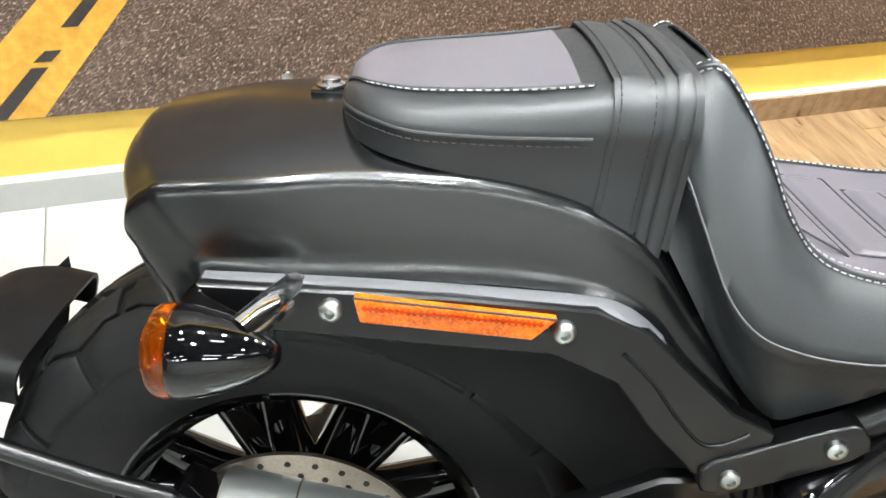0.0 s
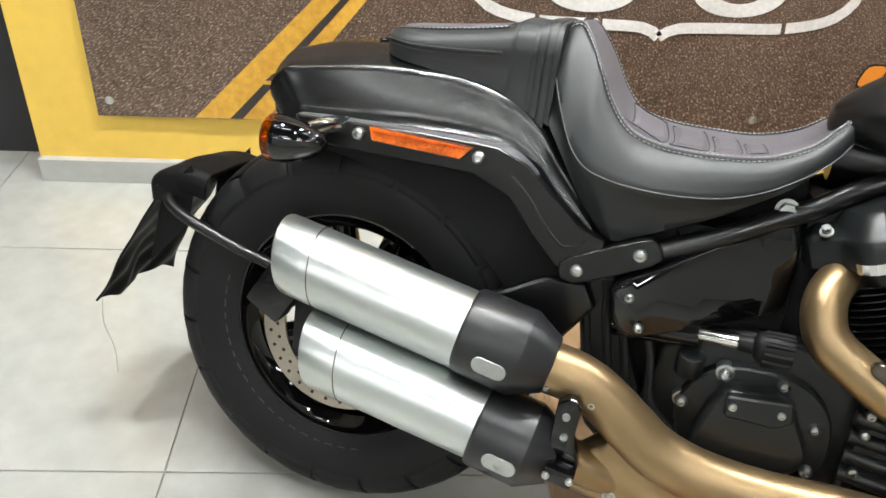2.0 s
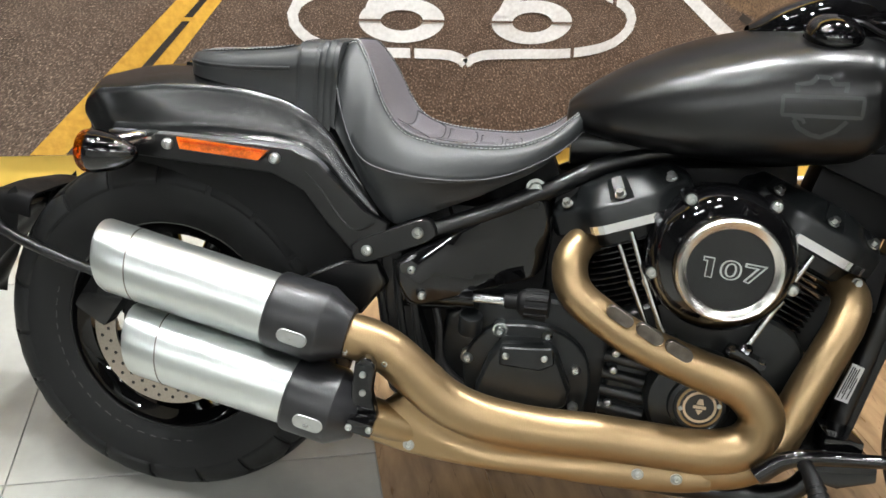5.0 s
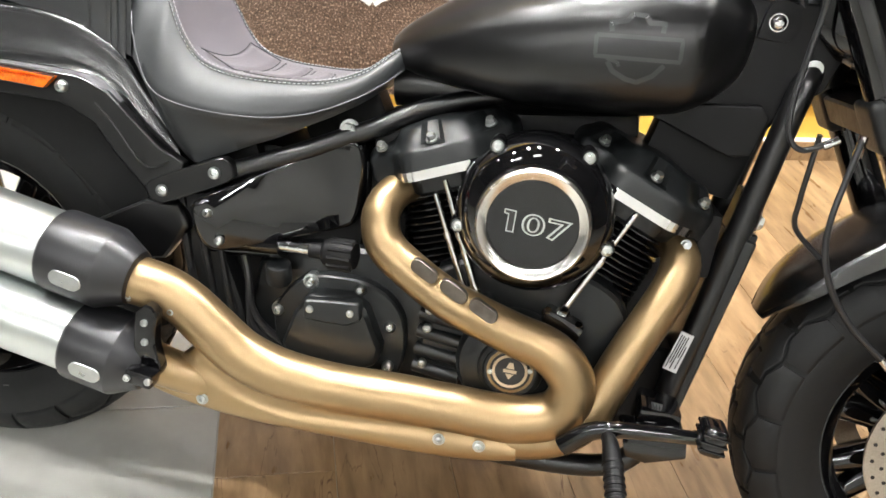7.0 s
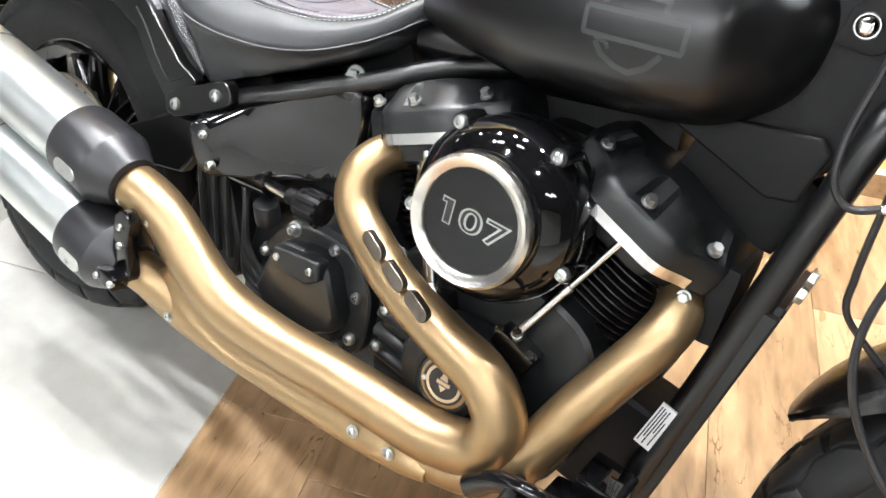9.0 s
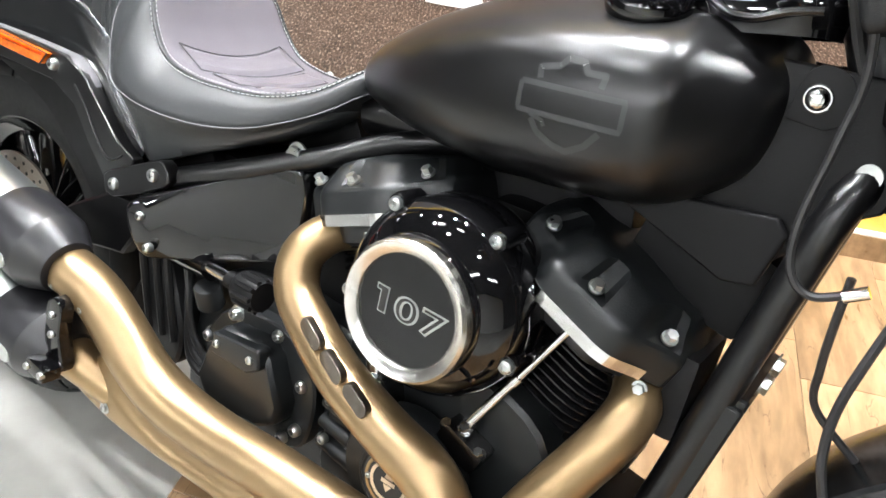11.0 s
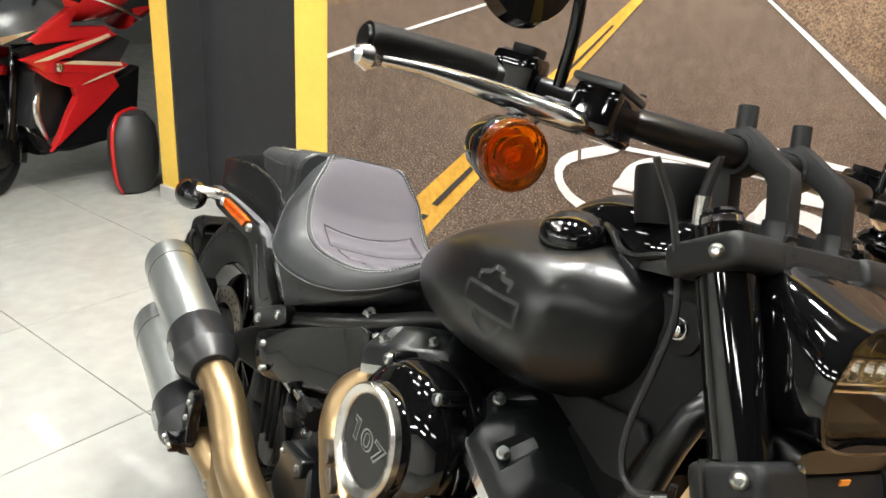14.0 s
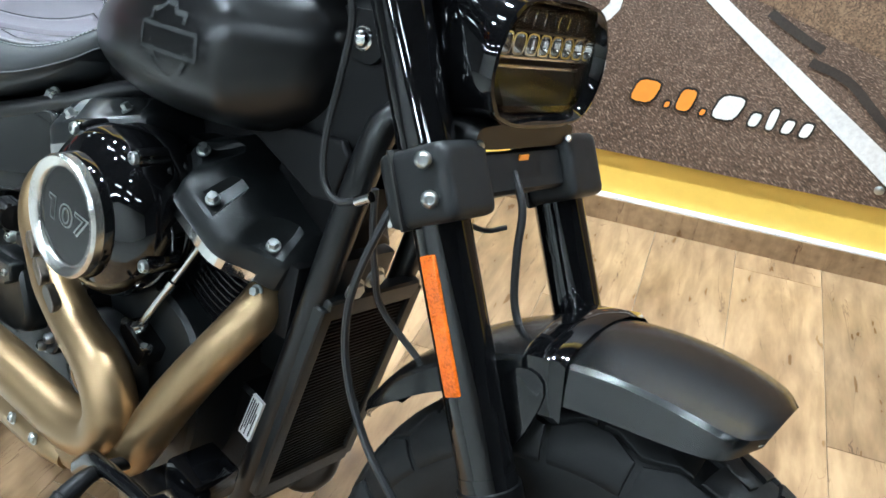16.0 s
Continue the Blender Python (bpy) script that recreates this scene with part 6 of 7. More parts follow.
# ---------- frame, panels under the seat ----------
part("frame_downtube", tube([(1.285, -0.03, 0.895), (1.275, -0.06, 0.86), (1.263, -0.074, 0.82), (1.222, -0.079, 0.56), (1.184, -0.083, 0.33), (1.165, -0.085, 0.245), (1.10, -0.088, 0.20), (0.90, -0.09, 0.19), (0.55, -0.09, 0.20)], 0.0185, 18, 70), SATIN, bike, "black frame downtube")
part("frame_downtube", tube([(1.285, 0.03, 0.895), (1.275, 0.06, 0.86), (1.263, 0.074, 0.82), (1.222, 0.079, 0.56), (1.184, 0.083, 0.33), (1.165, 0.085, 0.245), (1.10, 0.088, 0.20), (0.90, 0.09, 0.19), (0.55, 0.09, 0.20)], 0.0185, 18, 70), SATIN, bike, "black frame downtube")
part("frame_rail", tube([(0.47, -0.145, 0.598), (0.56, -0.125, 0.638), (0.66, -0.08, 0.685), (0.80, -0.03, 0.75), (1.2, -0.03, 0.86)], 0.0155, 14, 40), SATIN, bike, "satin black frame rail")
part("frame_rail", tube([(0.47, 0.145, 0.598), (0.56, 0.125, 0.638), (0.66, 0.08, 0.685), (0.80, 0.03, 0.75), (1.2, 0.03, 0.86)], 0.0155, 14, 40), SATIN, bike, "satin black frame rail")
part("bolt", hex_bolt((0.632, -0.088, 0.683), RIGHT, 0.012, 0.012), BOLTM, bike)
part("steering_head", turned([(0.032, -0.09), (0.036, -0.08), (0.036, 0.08), (0.032, 0.09)], (1.275, 0, 0.93), (-0.469, 0, 0.883), 32), SATIN, bike, "black steering head")
oil_line = np.array(curved([(0.424, 0.545), (0.434, 0.560), (0.494, 0.595), (0.56, 0.632), (0.633, 0.668), (0.656, 0.664), (0.667, 0.605), (0.660, 0.542), (0.62, 0.522), (0.571, 0.506), (0.50, 0.486), (0.464, 0.477), (0.445, 0.486), (0.430, 0.515), (0.424, 0.545)], 72)[:-1])
oil_mid = oil_line.mean(axis=0)
oil = part("oil_tank", loft([[(oil_mid[0] + (x - oil_mid[0]) * k, y + (x - 0.45) * 0.40, oil_mid[1] + (z - oil_mid[1]) * k) for x, z in oil_line] for y, k in ((0.02, 0.95), (-0.160, 1.0), (-0.172, 0.99), (-0.179, 0.965), (-0.1825, 0.93), (-0.1830, 0.90))]), GLOSS, bike, "gloss black oil tank panel", angle=60)
for x, z in ((0.453, 0.541), (0.474, 0.500)):
    part("bolt", cap_bolt((x, -0.183, z), RIGHT, 0.007, 0.008), BOLTM, oil)
cast = part("frame_casting", slab(curved([(0.375, 0.545), (0.44, 0.555), (0.455, 0.47), (0.50, 0.36), (0.49, 0.30), (0.43, 0.30), (0.40, 0.42), (0.375, 0.545)], 30)[:-1], -0.128, 0.12, 0.012, 3), WRINKLE, bike, "black cast frame section")
for dx in (-0.018, 0.012, 0.038):
    part("casting_rib", tube([(0.405 + dx, -0.128, 0.54), (0.42 + dx, -0.132, 0.46), (0.45 + dx, -0.128, 0.34)], 0.0065, 8, 12), WRINKLE, cast)
swing = [(0.07, 0.35), (0.24, 0.475), (0.33, 0.528), (0.39, 0.535), (0.41, 0.50), (0.37, 0.44), (0.27, 0.42), (0.08, 0.305), (0.0, 0.30), (-0.03, 0.33), (0.0, 0.362)]
for s in (-1, 1):
    part("swingarm", slab(swing, s * 0.118, s * 0.146, 0.01, 3), SATIN, bike, "black swingarm")
part("rear_caliper", box((-0.10, -0.115, 0.40), (0.07, 0.05, 0.10), 0.012, (0, 30, 0)), GLOSS, bike, "black rear brake caliper")
part("axle_nut", hex_bolt((0.0, -0.146, 0.329), RIGHT, 0.018, 0.014), BOLTM, bike)
plug = part("preload_adjuster", turned([(0.012, 0), (0.012, 0.02), (0.017, 0.022), (0.021, 0.026), (0.022, 0.03), (0.022, 0.068), (0.02, 0.072), (0, 0.072)], (0.608, -0.155, 0.503), (1, -0.12, 0.08), 24), PLASTIC, bike, "ribbed grey preload knob")
for k in range(10):
    a = 2 * math.pi * k / 10
    part("knob_rib", tube([(0.64, -0.1595 + 0.022 * math.cos(a), 0.505 + 0.022 * math.sin(a)), (0.676, -0.164 + 0.022 * math.cos(a), 0.508 + 0.022 * math.sin(a))], 0.0035, 6), PLASTIC, plug)
part("preload_shaft", tube([(0.54, -0.145, 0.497), (0.615, -0.156, 0.504)], 0.0085, 12), CHROME, bike)
part("shock_body", tube([(0.43, -0.11, 0.47), (0.56, -0.14, 0.497)], 0.02, 16), GLOSS, bike)
for k in range(3):
    part("wiring_loom", tube([(0.47, -0.10 - 0.01 * k, 0.55 - 0.02 * k), (0.50, -0.125, 0.44), (0.52, -0.12, 0.36 - 0.02 * k), (0.60, -0.11, 0.30)], 0.006, 8, 24), CABLE, bike)

part("primary_cover", slab(curved([(0.50, 0.44), (0.50, 0.30), (0.60, 0.24), (1.02, 0.25), (1.10, 0.34), (1.08, 0.46), (1.0, 0.50), (0.62, 0.48), (0.50, 0.44)], 40)[:-1], 0.115, 0.20, 0.02, 3), CASE, bike, "dark primary drive cover")
part("battery_box", box((0.56, 0.01, 0.47), (0.22, 0.19, 0.34), 0.02), PLASTIC, bike, "black battery box under the seat")
part("rear_engine_mount", box((0.70, 0.02, 0.55), (0.07, 0.17, 0.30), 0.015), PLASTIC, bike)
part("intake_manifold", box((0.955, 0.02, 0.66), (0.10, 0.14, 0.12), 0.02), PLASTIC, bike, "black intake manifold")
part("backbone_tube", tube([(0.68, 0, 0.755), (0.9, 0, 0.775), (1.15, 0, 0.82), (1.27, 0, 0.88)], 0.036, 20, 30), SATIN, bike, "black frame backbone")
for s in (-1, 1):
    neck = [(1.155, 0.955), (1.285, 0.962), (1.318, 0.905), (1.300, 0.845), (1.270, 0.825), (1.225, 0.765), (1.045, 0.785), (1.10, 0.80), (1.15, 0.86)]
    nk = part("neck_cover", slab(neck, s * 0.052, s * 0.064, 0.006, 3), PLASTIC, bike, "matt black neck cover")
    lowp = [(1.03, 0.79), (1.22, 0.815), (1.235, 0.80), (1.222, 0.742), (1.19, 0.735)]
    part("lower_neck_cover", slab(lowp, s * 0.066, s * 0.078, 0.005, 3), PLASTIC, nk)
    part("neck_boss", slab(curved([(1.19, 0.905), (1.20, 0.955), (1.232, 0.956), (1.245, 0.93), (1.232, 0.905), (1.19, 0.905)], 20)[:-1], s * 0.06, s * 0.070, 0.003), PLASTIC, nk)
    part("washer", turned([(0.009, 0), (0.0138, 0), (0.0138, 0.002), (0.0125, 0.0035), (0.0095, 0.0035), (0.009, 0.002)], (1.213, s * 0.069, 0.929), (0, s, 0), 28), CHROME, nk, "bright chrome washer")
    part("bolt", turned([(0, 0), (0.0112, 0), (0.0112, 0.004), (0.0095, 0.0078), (0.006, 0.0102), (0.003, 0.011), (0, 0.0112)], (1.213, s * 0.070, 0.929), (0, s, 0), 24), CHROME, nk, "domed chrome bolt head")
    part("bolt", turned([(0, 0), (0.012, 0), (0.012, 0.005), (0, 0.006)], (1.278, s * 0.064, 0.875), (0, s, 0), 24), BOLTM, nk)
part("front_engine_mount", box((1.118, 0.02, 0.50), (0.08, 0.09, 0.11), 0.012), CASE, bike)
# invented box that keeps the bright planks from showing through here
part("dark_filler", box((1.128, 0.0, 0.335), (0.10, 0.11, 0.17), 0.016, (0, 9, 0), 3), PLASTIC, bike, "added black filler box behind the front frame tubes")
part("horn_bracket", box((1.19, -0.03, 0.60), (0.03, 0.12, 0.10), 0.01), PLASTIC, bike)

# ---------- front end ----------
RAKE = np.array((-0.5075, 0.0, 0.8616))
FW = 0.115
FA = np.array((1.372, 0.0, 0.848))            # on the fork axis at the lower clamp


def on_fork(h, y=0.0, ahead=0.0):
    q = FA + RAKE * h + np.array((0.8616, 0, 0.5075)) * ahead
    return (q[0], y, q[2])


for s in (-1, 1):
    leg = part("fork_leg", tube([on_fork(0.235, s * FW), on_fork(-0.33, s * FW)], 0.0295, 28), GLOSS, bike, "gloss black fork tube")
    part("fork_slider", tube([on_fork(-0.31, s * FW), on_fork(-0.33, s * FW), on_fork(-0.40, s * FW), on_fork(-0.585, s * FW)], [0.03, 0.031, 0.029, 0.028], 24), GLOSS, leg)
    part("fork_seal", turned([(0.029, -0.012), (0.033, -0.01), (0.033, 0.01), (0.029, 0.012)], on_fork(-0.335, s * FW), RAKE, 24), SATIN, leg)
    part("stanchion", tube([on_fork(-0.345, s * FW), on_fork(-0.47, s * FW)], 0.0315, 24), ALU, leg)
    low = on_fork(-0.024, s * FW, 0.004)
    part("lower_clamp_end", moved(box((0, 0, 0), (0.082, 0.076, 0.076), 0.017, seg=5), Matrix.Translation(low) @ Euler((0, radians(-30.5), 0)).to_matrix().to_4x4()), WRINKLE, bike, "black lower fork clamp")
    upc = on_fork(0.207, s * FW)
    part("upper_clamp_end", moved(box((0, 0, 0), (0.088, 0.082, 0.036), 0.0165, seg=5), Matrix.Translation(upc) @ Euler((0, radians(-30.5), 0)).to_matrix().to_4x4()), WRINKLE, bike, "black upper fork clamp")
    for x, z in ((1.395, 0.86), (1.413, 0.828)):
        part("bolt", cap_bolt((x, s * 0.158, z), (0.6, s * 0.8, 0.2), 0.0085, 0.01), BOLTM, bike)
    part("bolt", cap_bolt((1.287, s * 0.158, 1.036), (0.4, s, 0.2), 0.0075, 0.009), BOLTM, bike)
    part("fork_reflector", moved(box((0, 0, 0), (0.017, 0.006, 0.138), 0.003), Matrix.Translation(on_fork(-0.158, s * (FW + 0.03))) @ Euler((0, radians(-30.5), 0)).to_matrix().to_4x4()), AMBERFLAT, leg, "long amber fork reflector")
    part("clamp_split", moved(box((0, 0, 0), (0.003, 0.084, 0.079), 0.001), Matrix.Translation(on_fork(-0.024, s * FW, -0.016)) @ Euler((0, radians(-30.5), 0)).to_matrix().to_4x4()), BLACKPRINT, leg)
    part("fork_top", turned([(0.024, 0), (0.024, 0.018), (0.021, 0.02), (0.021, 0.03), (0.017, 0.034), (0, 0.034)], on_fork(0.222, s * FW), RAKE, 12), GLOSS, leg, "black fork adjuster")
    part("fork_cap", turned([(0.022, 0), (0.022, 0.012), (0.018, 0.016), (0, 0.016)], on_fork(0.235, s * FW), RAKE, 24), CHROME, leg)
for h, sz, nm in ((-0.022, (0.066, 0.17, 0.046), "lower_clamp"), (0.207, (0.075, 0.16, 0.034), "upper_clamp")):
    part(nm, moved(box((0, 0, 0), sz, 0.010, seg=3), Matrix.Translation(on_fork(h)) @ Euler((0, radians(-30.5), 0)).to_matrix().to_4x4()), WRINKLE, bike, "black fork bridge")

# headlight housing
FACEX = 1.412


def cowl_face(x, grow=0.0, lean=0.0, n=64):
    """Outline of the lamp opening: arched top, sides drawn in towards a narrower foot."""
    c = [(-0.088, 0.905), (-0.106, 0.930), (-0.110, 0.960), (-0.101, 0.990), (-0.078, 1.014), (-0.045, 1.022), (0.0, 1.024)]
    c = c + [(-y, z) for y, z in c[::-1][1:]] + [(0.055, 0.896), (0.0, 0.893), (-0.055, 0.896), c[0]]
    p = spline(c, 4 * n)
    d = np.r_[0, np.cumsum(np.linalg.norm(np.diff(p, axis=0), axis=1))]
    q = np.array([[np.interp(u, d, p[:, k]) for k in (0, 1)] for u in np.linspace(0, d[-1], n, endpoint=False)])
    mid = np.array((0.0, 0.958))
    v = q - mid
    q = mid + v * (1 + grow / np.maximum(np.linalg.norm(v, axis=1), 0.02))[:, None]
    return [(x + lean * (z - 0.958), y, z) for y, z in q]


def cowl_ring(x, wide, z0, z1, share, lean=0.0):
    """A ring between the boxy rear of the cowl and its lamp opening."""
    cz, hz = (z0 + z1) / 2, (z1 - z0) / 2
    out = []
    for xx, y, z in cowl_face(0.0):
        a = math.atan2((z - 0.958) / 0.065, y / 0.106)
        yy = wide * math.copysign(abs(math.cos(a)) ** 0.45, math.cos(a))
        zz = cz + hz * math.copysign(abs(math.sin(a)) ** 0.45, math.sin(a))
        y1, z1_ = yy + (y - yy) * share, zz + (z - zz) * share
        out.append((x + lean * (z1_ - 0.958), y1, z1_))
    return out


shell = part("headlight", loft([cowl_ring(1.262, 0.070, 0.905, 1.030, 0.0, -0.25), cowl_ring(1.285, 0.082, 0.885, 1.043, 0.0, -0.25), cowl_ring(1.320, 0.090, 0.876, 1.048, 0.15, -0.22), cowl_ring(1.358, 0.099, 0.876, 1.044, 0.45, -0.15),
                                cowl_ring(1.390, 0.108, 0.882, 1.036, 0.8, -0.08), cowl_face(1.404, 0.002, -0.06), cowl_face(FACEX, 0.0, -0.05), cowl_face(FACEX + 0.001, -0.004, -0.05), cowl_face(FACEX - 0.004, -0.009, -0.05), cowl_face(FACEX - 0.016, -0.013, -0.05), cowl_face(FACEX - 0.038, -0.018, -0.05)]),
             GLOSS, bike, "gloss black headlight cowl between the fork tubes", angle=35)
part("chin", loft([cowl_ring(1.345, 0.086, 0.862, 0.892, 0.0), cowl_ring(1.392, 0.098, 0.864, 0.898, 0.0), cowl_ring(1.404, 0.094, 0.868, 0.894, 0.0)]), SATIN, shell, "black lower trim", angle=40)
part("reflector_panel", loft([cowl_face(FACEX - 0.040, -0.017, -0.05), cowl_face(FACEX - 0.036, -0.0175, -0.05)]), GLOSS, shell, "black reflector panel")
for z, hh, deep, wide, mt, lab in ((0.997, 0.017, 0.020, 0.066, GLOSS, "dark smoked led cell"), (0.974, 0.022, 0.024, 0.082, CHROME, "chrome led reflector cell")):
    count = 9 if hh < 0.02 else 8
    for y in np.linspace(-wide, wide, count):
        w = 2 * wide / (count - 1) * 0.47
        cell = [[(FACEX - 0.036 + dx, y + w * f * math.copysign(abs(math.cos(a)) ** 0.6, math.cos(a)), z + hh / 2 * f * math.copysign(abs(math.sin(a)) ** 0.6, math.sin(a))) for a in np.linspace(0, 2 * math.pi, 16, endpoint=False)] for dx, f in ((0.0, 1.0), (deep, 1.0), (deep, 0.88), (0.008, 0.45), (0.006, 0.2))]
        part("led_cell", loft(cell), mt, shell, lab)
    part("cell_ledge", box((FACEX - 0.024, 0, z - hh / 2 - 0.002), (0.026, 2 * wide + 0.016, 0.003), 0.001), POLISH if hh > 0.02 else GLOSS, shell)
for y in np.linspace(-0.062, 0.062, 14):
    part("lens_rib", tube([(FACEX - 0.017, y, 0.988), (FACEX - 0.0155, y, 1.006)], 0.0018, 6), GLASS, shell)
part("lower_bezel", loft([[(FACEX - 0.034, -0.082, 0.955), (FACEX - 0.034, 0.082, 0.955), (FACEX - 0.034, 0.066, 0.915), (FACEX - 0.034, -0.066, 0.915)], [(FACEX - 0.020, -0.080, 0.949), (FACEX - 0.020, 0.080, 0.949), (FACEX - 0.008, 0.064, 0.914), (FACEX - 0.008, -0.064, 0.914)]]), SKIRT, shell, "black lower bezel")
part("light_bar", box((FACEX - 0.018, 0, 0.951), (0.004, 0.158, 0.0035), 0.0015), POLISH, shell, "slim daytime light bar")
pane = loft([cowl_face(FACEX - 0.0125, -0.014, -0.05), cowl_face(FACEX - 0.0105, -0.014, -0.05)])
bmesh.ops.recalc_face_normals(pane, faces=pane.faces)
part("headlight_lens", pane, GLASS, shell, "clear headlight lens", angle=70)
part("type_plate", box((1.406, 0.0, 0.858), (0.002, 0.018, 0.006)), ORANGEWORD, shell)
for s in (-1, 1):
    part("bolt", cap_bolt((1.402, s * 0.088, 0.873), (0.9, s * 0.3, -0.2), 0.0075, 0.006), BOLTM, shell)
part("gauge", turned([(0.041, -0.035), (0.043, -0.02), (0.0455, 0.0), (0.048, 0.028), (0.047, 0.033), (0.042, 0.035), (0.041, 0.031), (0, 0.031)], (1.118, -0.042, 1.056), (-0.3, 0, 1), 40), PLASTIC, bike, "dark grey instrument pod")

# handlebar
HALF = [(1.104, 0.478, 1.124, 0.0125), (1.108, 0.40, 1.127, 0.0125), (1.118, 0.33, 1.129, 0.0125), (1.165, 0.25, 1.126, 0.0135), (1.188, 0.18, 1.125, 0.016), (1.192, 0.08, 1.126, 0.017)]
bar_line = [(x, -y, z, r) for x, y, z, r in HALF] + [(1.19, 0, 1.127, 0.017)] + [(x, y, z, r) for x, y, z, r in HALF[::-1]]
bar = part("handlebar", tube([q[:3] for q in bar_line], [q[3] for q in bar_line], 20, 80), SATIN, bike, "satin black drag handlebar")
for s in (-1, 1):
    y = s * 0.052
    riser = part("handlebar_riser", slab([(1.168, 1.148), (1.195, 1.158), (1.262, 1.128), (1.270, 1.112), (1.288, 1.060), (1.262, 1.052), (1.246, 1.104), (1.236, 1.112), (1.205, 1.122), (1.196, 1.108), (1.212, 1.062), (1.190, 1.055), (1.170, 1.105)], y - 0.011, y + 0.011, 0.004), WRINKLE, bike, "black cast handlebar riser")
    part("riser_pin", tube([(1.190, y, 1.14), (1.180, y, 1.178)], 0.011, 14), WRINKLE, riser)
    part("bar_clamp", turned([(0.019, -0.013), (0.024, -0.012), (0.024, 0.012), (0.019, 0.013)], (1.191, y, 1.127), (0, 1, 0), 24), WRINKLE, riser)
    part("riser_foot", turned([(0.026, -0.012), (0.026, 0.008), (0.020, 0.018), (0.017, 0.04)], (1.275, y, 1.035), (-0.2, 0, 1), 24), WRINKLE, riser)
    part("riser_base", slab([(1.185, 1.062), (1.290, 1.066), (1.285, 1.040), (1.20, 1.036)], y - 0.012, y + 0.012, 0.004), WRINKLE, riser)
    part("grip", tube([(1.111, s * 0.345, 1.129), (1.107, s * 0.41, 1.127), (1.104, s * 0.474, 1.124)], 0.0165, 20, 14), PLASTIC, bar, "black rubber grip")
    hs = part("switch_housing", box((1.120, s * 0.317, 1.132), (0.048, 0.045, 0.05), 0.016, (0, 0, s * -28), 4), GLOSS, bar, "gloss black switch housing")
    part("switch", box((1.122, s * 0.314, 1.160), (0.024, 0.03, 0.008), 0.003, (0, 0, s * -28)), PLASTIC, hs)
    perch = part("lever_perch", box((1.172, s * 0.290, 1.112), (0.045, 0.035, 0.026), 0.008, (0, 0, s * -35), 3), SATIN, bar, "black lever perch")
    if s < 0:
        mc = part("master_cylinder", box((1.188, s * 0.258, 1.122), (0.046, 0.078, 0.046), 0.012, (s * 6, 0, s * -26), 4), GLOSS, bar, "black brake reservoir")
        part("reservoir_lid", box((1.186, s * 0.258, 1.147), (0.049, 0.082, 0.007), 0.003, (s * 6, 0, s * -26)), SATIN, mc)
        for k in (-1, 1):
            part("bolt", turned([(0, 0), (0.0035, 0), (0.0035, 0.002), (0, 0.002)], (1.186 - k * 0.014, s * (0.258 + k * 0.028), 1.150), (0, 0.1, 1), 10), BLACKPRINT, mc)
    lev = part("lever", tube([(1.204, s * 0.288, 1.110), (1.197, s * 0.302, 1.111), (1.178, s * 0.328, 1.112), (1.155, s * 0.360, 1.113), (1.131, s * 0.415, 1.114), (1.118, s * 0.462, 1.111)], [0.006, 0.0125, 0.0135, 0.013, 0.0095, 0.0075], 16, 44, squash=0.8), POLISH, bar, "polished metal lever")
    part("lever_ball", turned([(0, -0.013), (0.008, -0.0105), (0.0125, 0), (0.008, 0.0105), (0, 0.013)], (1.114, s * 0.475, 1.110), (0.2, s, 0), 20), POLISH, lev)
    turn_signal((1.204, s * 0.362, 1.068), (0.975, s * 0.22, -0.02), s, r=0.0315, arm=[(1.17, s * 0.352, 1.082), (1.165, s * 0.335, 1.095), (1.16, s * 0.315, 1.112)])
    stem = [(1.160, 1.135, 0.298), (1.161, 1.19, 0.302), (1.168, 1.242, 0.325), (1.176, 1.245, 0.37)] if s < 0 else [(1.160, 1.135, 0.298), (1.158, 1.185, 0.302), (1.150, 1.235, 0.36), (1.11, 1.26, 0.40)]
    st = part("mirror_stem", tube([(x, s * y, z) for x, z, y in stem], 0.0062, 12, 24), GLOSS, bar, "black mirror stem")
    at = (1.170, -0.385, 1.222) if s < 0 else (1.10, 0.40, 1.275)
    part("mirror", turned([(0, 0), (0.047, 0.0), (0.053, 0.004), (0.048, 0.016), (0.02, 0.022), (0, 0.023)], at, (1, 0, 0.12), 32), GLOSS, bar, "round black rear view mirror")


def cable(pts, r=0.0042, label="black control cable", mat=None, n=60):
    return part("cable", tube(pts, r, 8, n), mat or CABLE, bike, label)


cable([(1.215, -0.20, 1.10), (1.230, -0.165, 1.05), (1.250, -0.135, 0.965), (1.248, -0.13, 0.90), (1.244, -0.13, 0.83), (1.252, -0.128, 0.785), (1.275, -0.125, 0.768), (1.31, -0.125, 0.785)])
cable([(1.348, -0.125, 0.795), (1.338, -0.136, 0.735), (1.333, -0.14, 0.690), (1.335, -0.14, 0.652), (1.344, -0.14, 0.618), (1.365, -0.14, 0.578), (1.400, -0.14, 0.537), (1.432, -0.14, 0.512), (1.462, -0.138, 0.490)], 0.0046, "black brake hose")
part("hose_fitting", tube([(1.456, -0.138, 0.494), (1.478, -0.136, 0.476)], 0.0062, 10), CHROME, bike, "chrome brake hose fitting")
cable([(1.30, -0.10, 0.79), (1.302, -0.09, 0.74), (1.306, -0.075, 0.69), (1.316, -0.06, 0.645), (1.37, -0.04, 0.60)])
cable([(1.205, -0.10, 1.12), (1.20, -0.09, 1.06), (1.225, -0.07, 0.99), (1.26, -0.05, 0.93)], 0.006, "black hose with brass fitting")
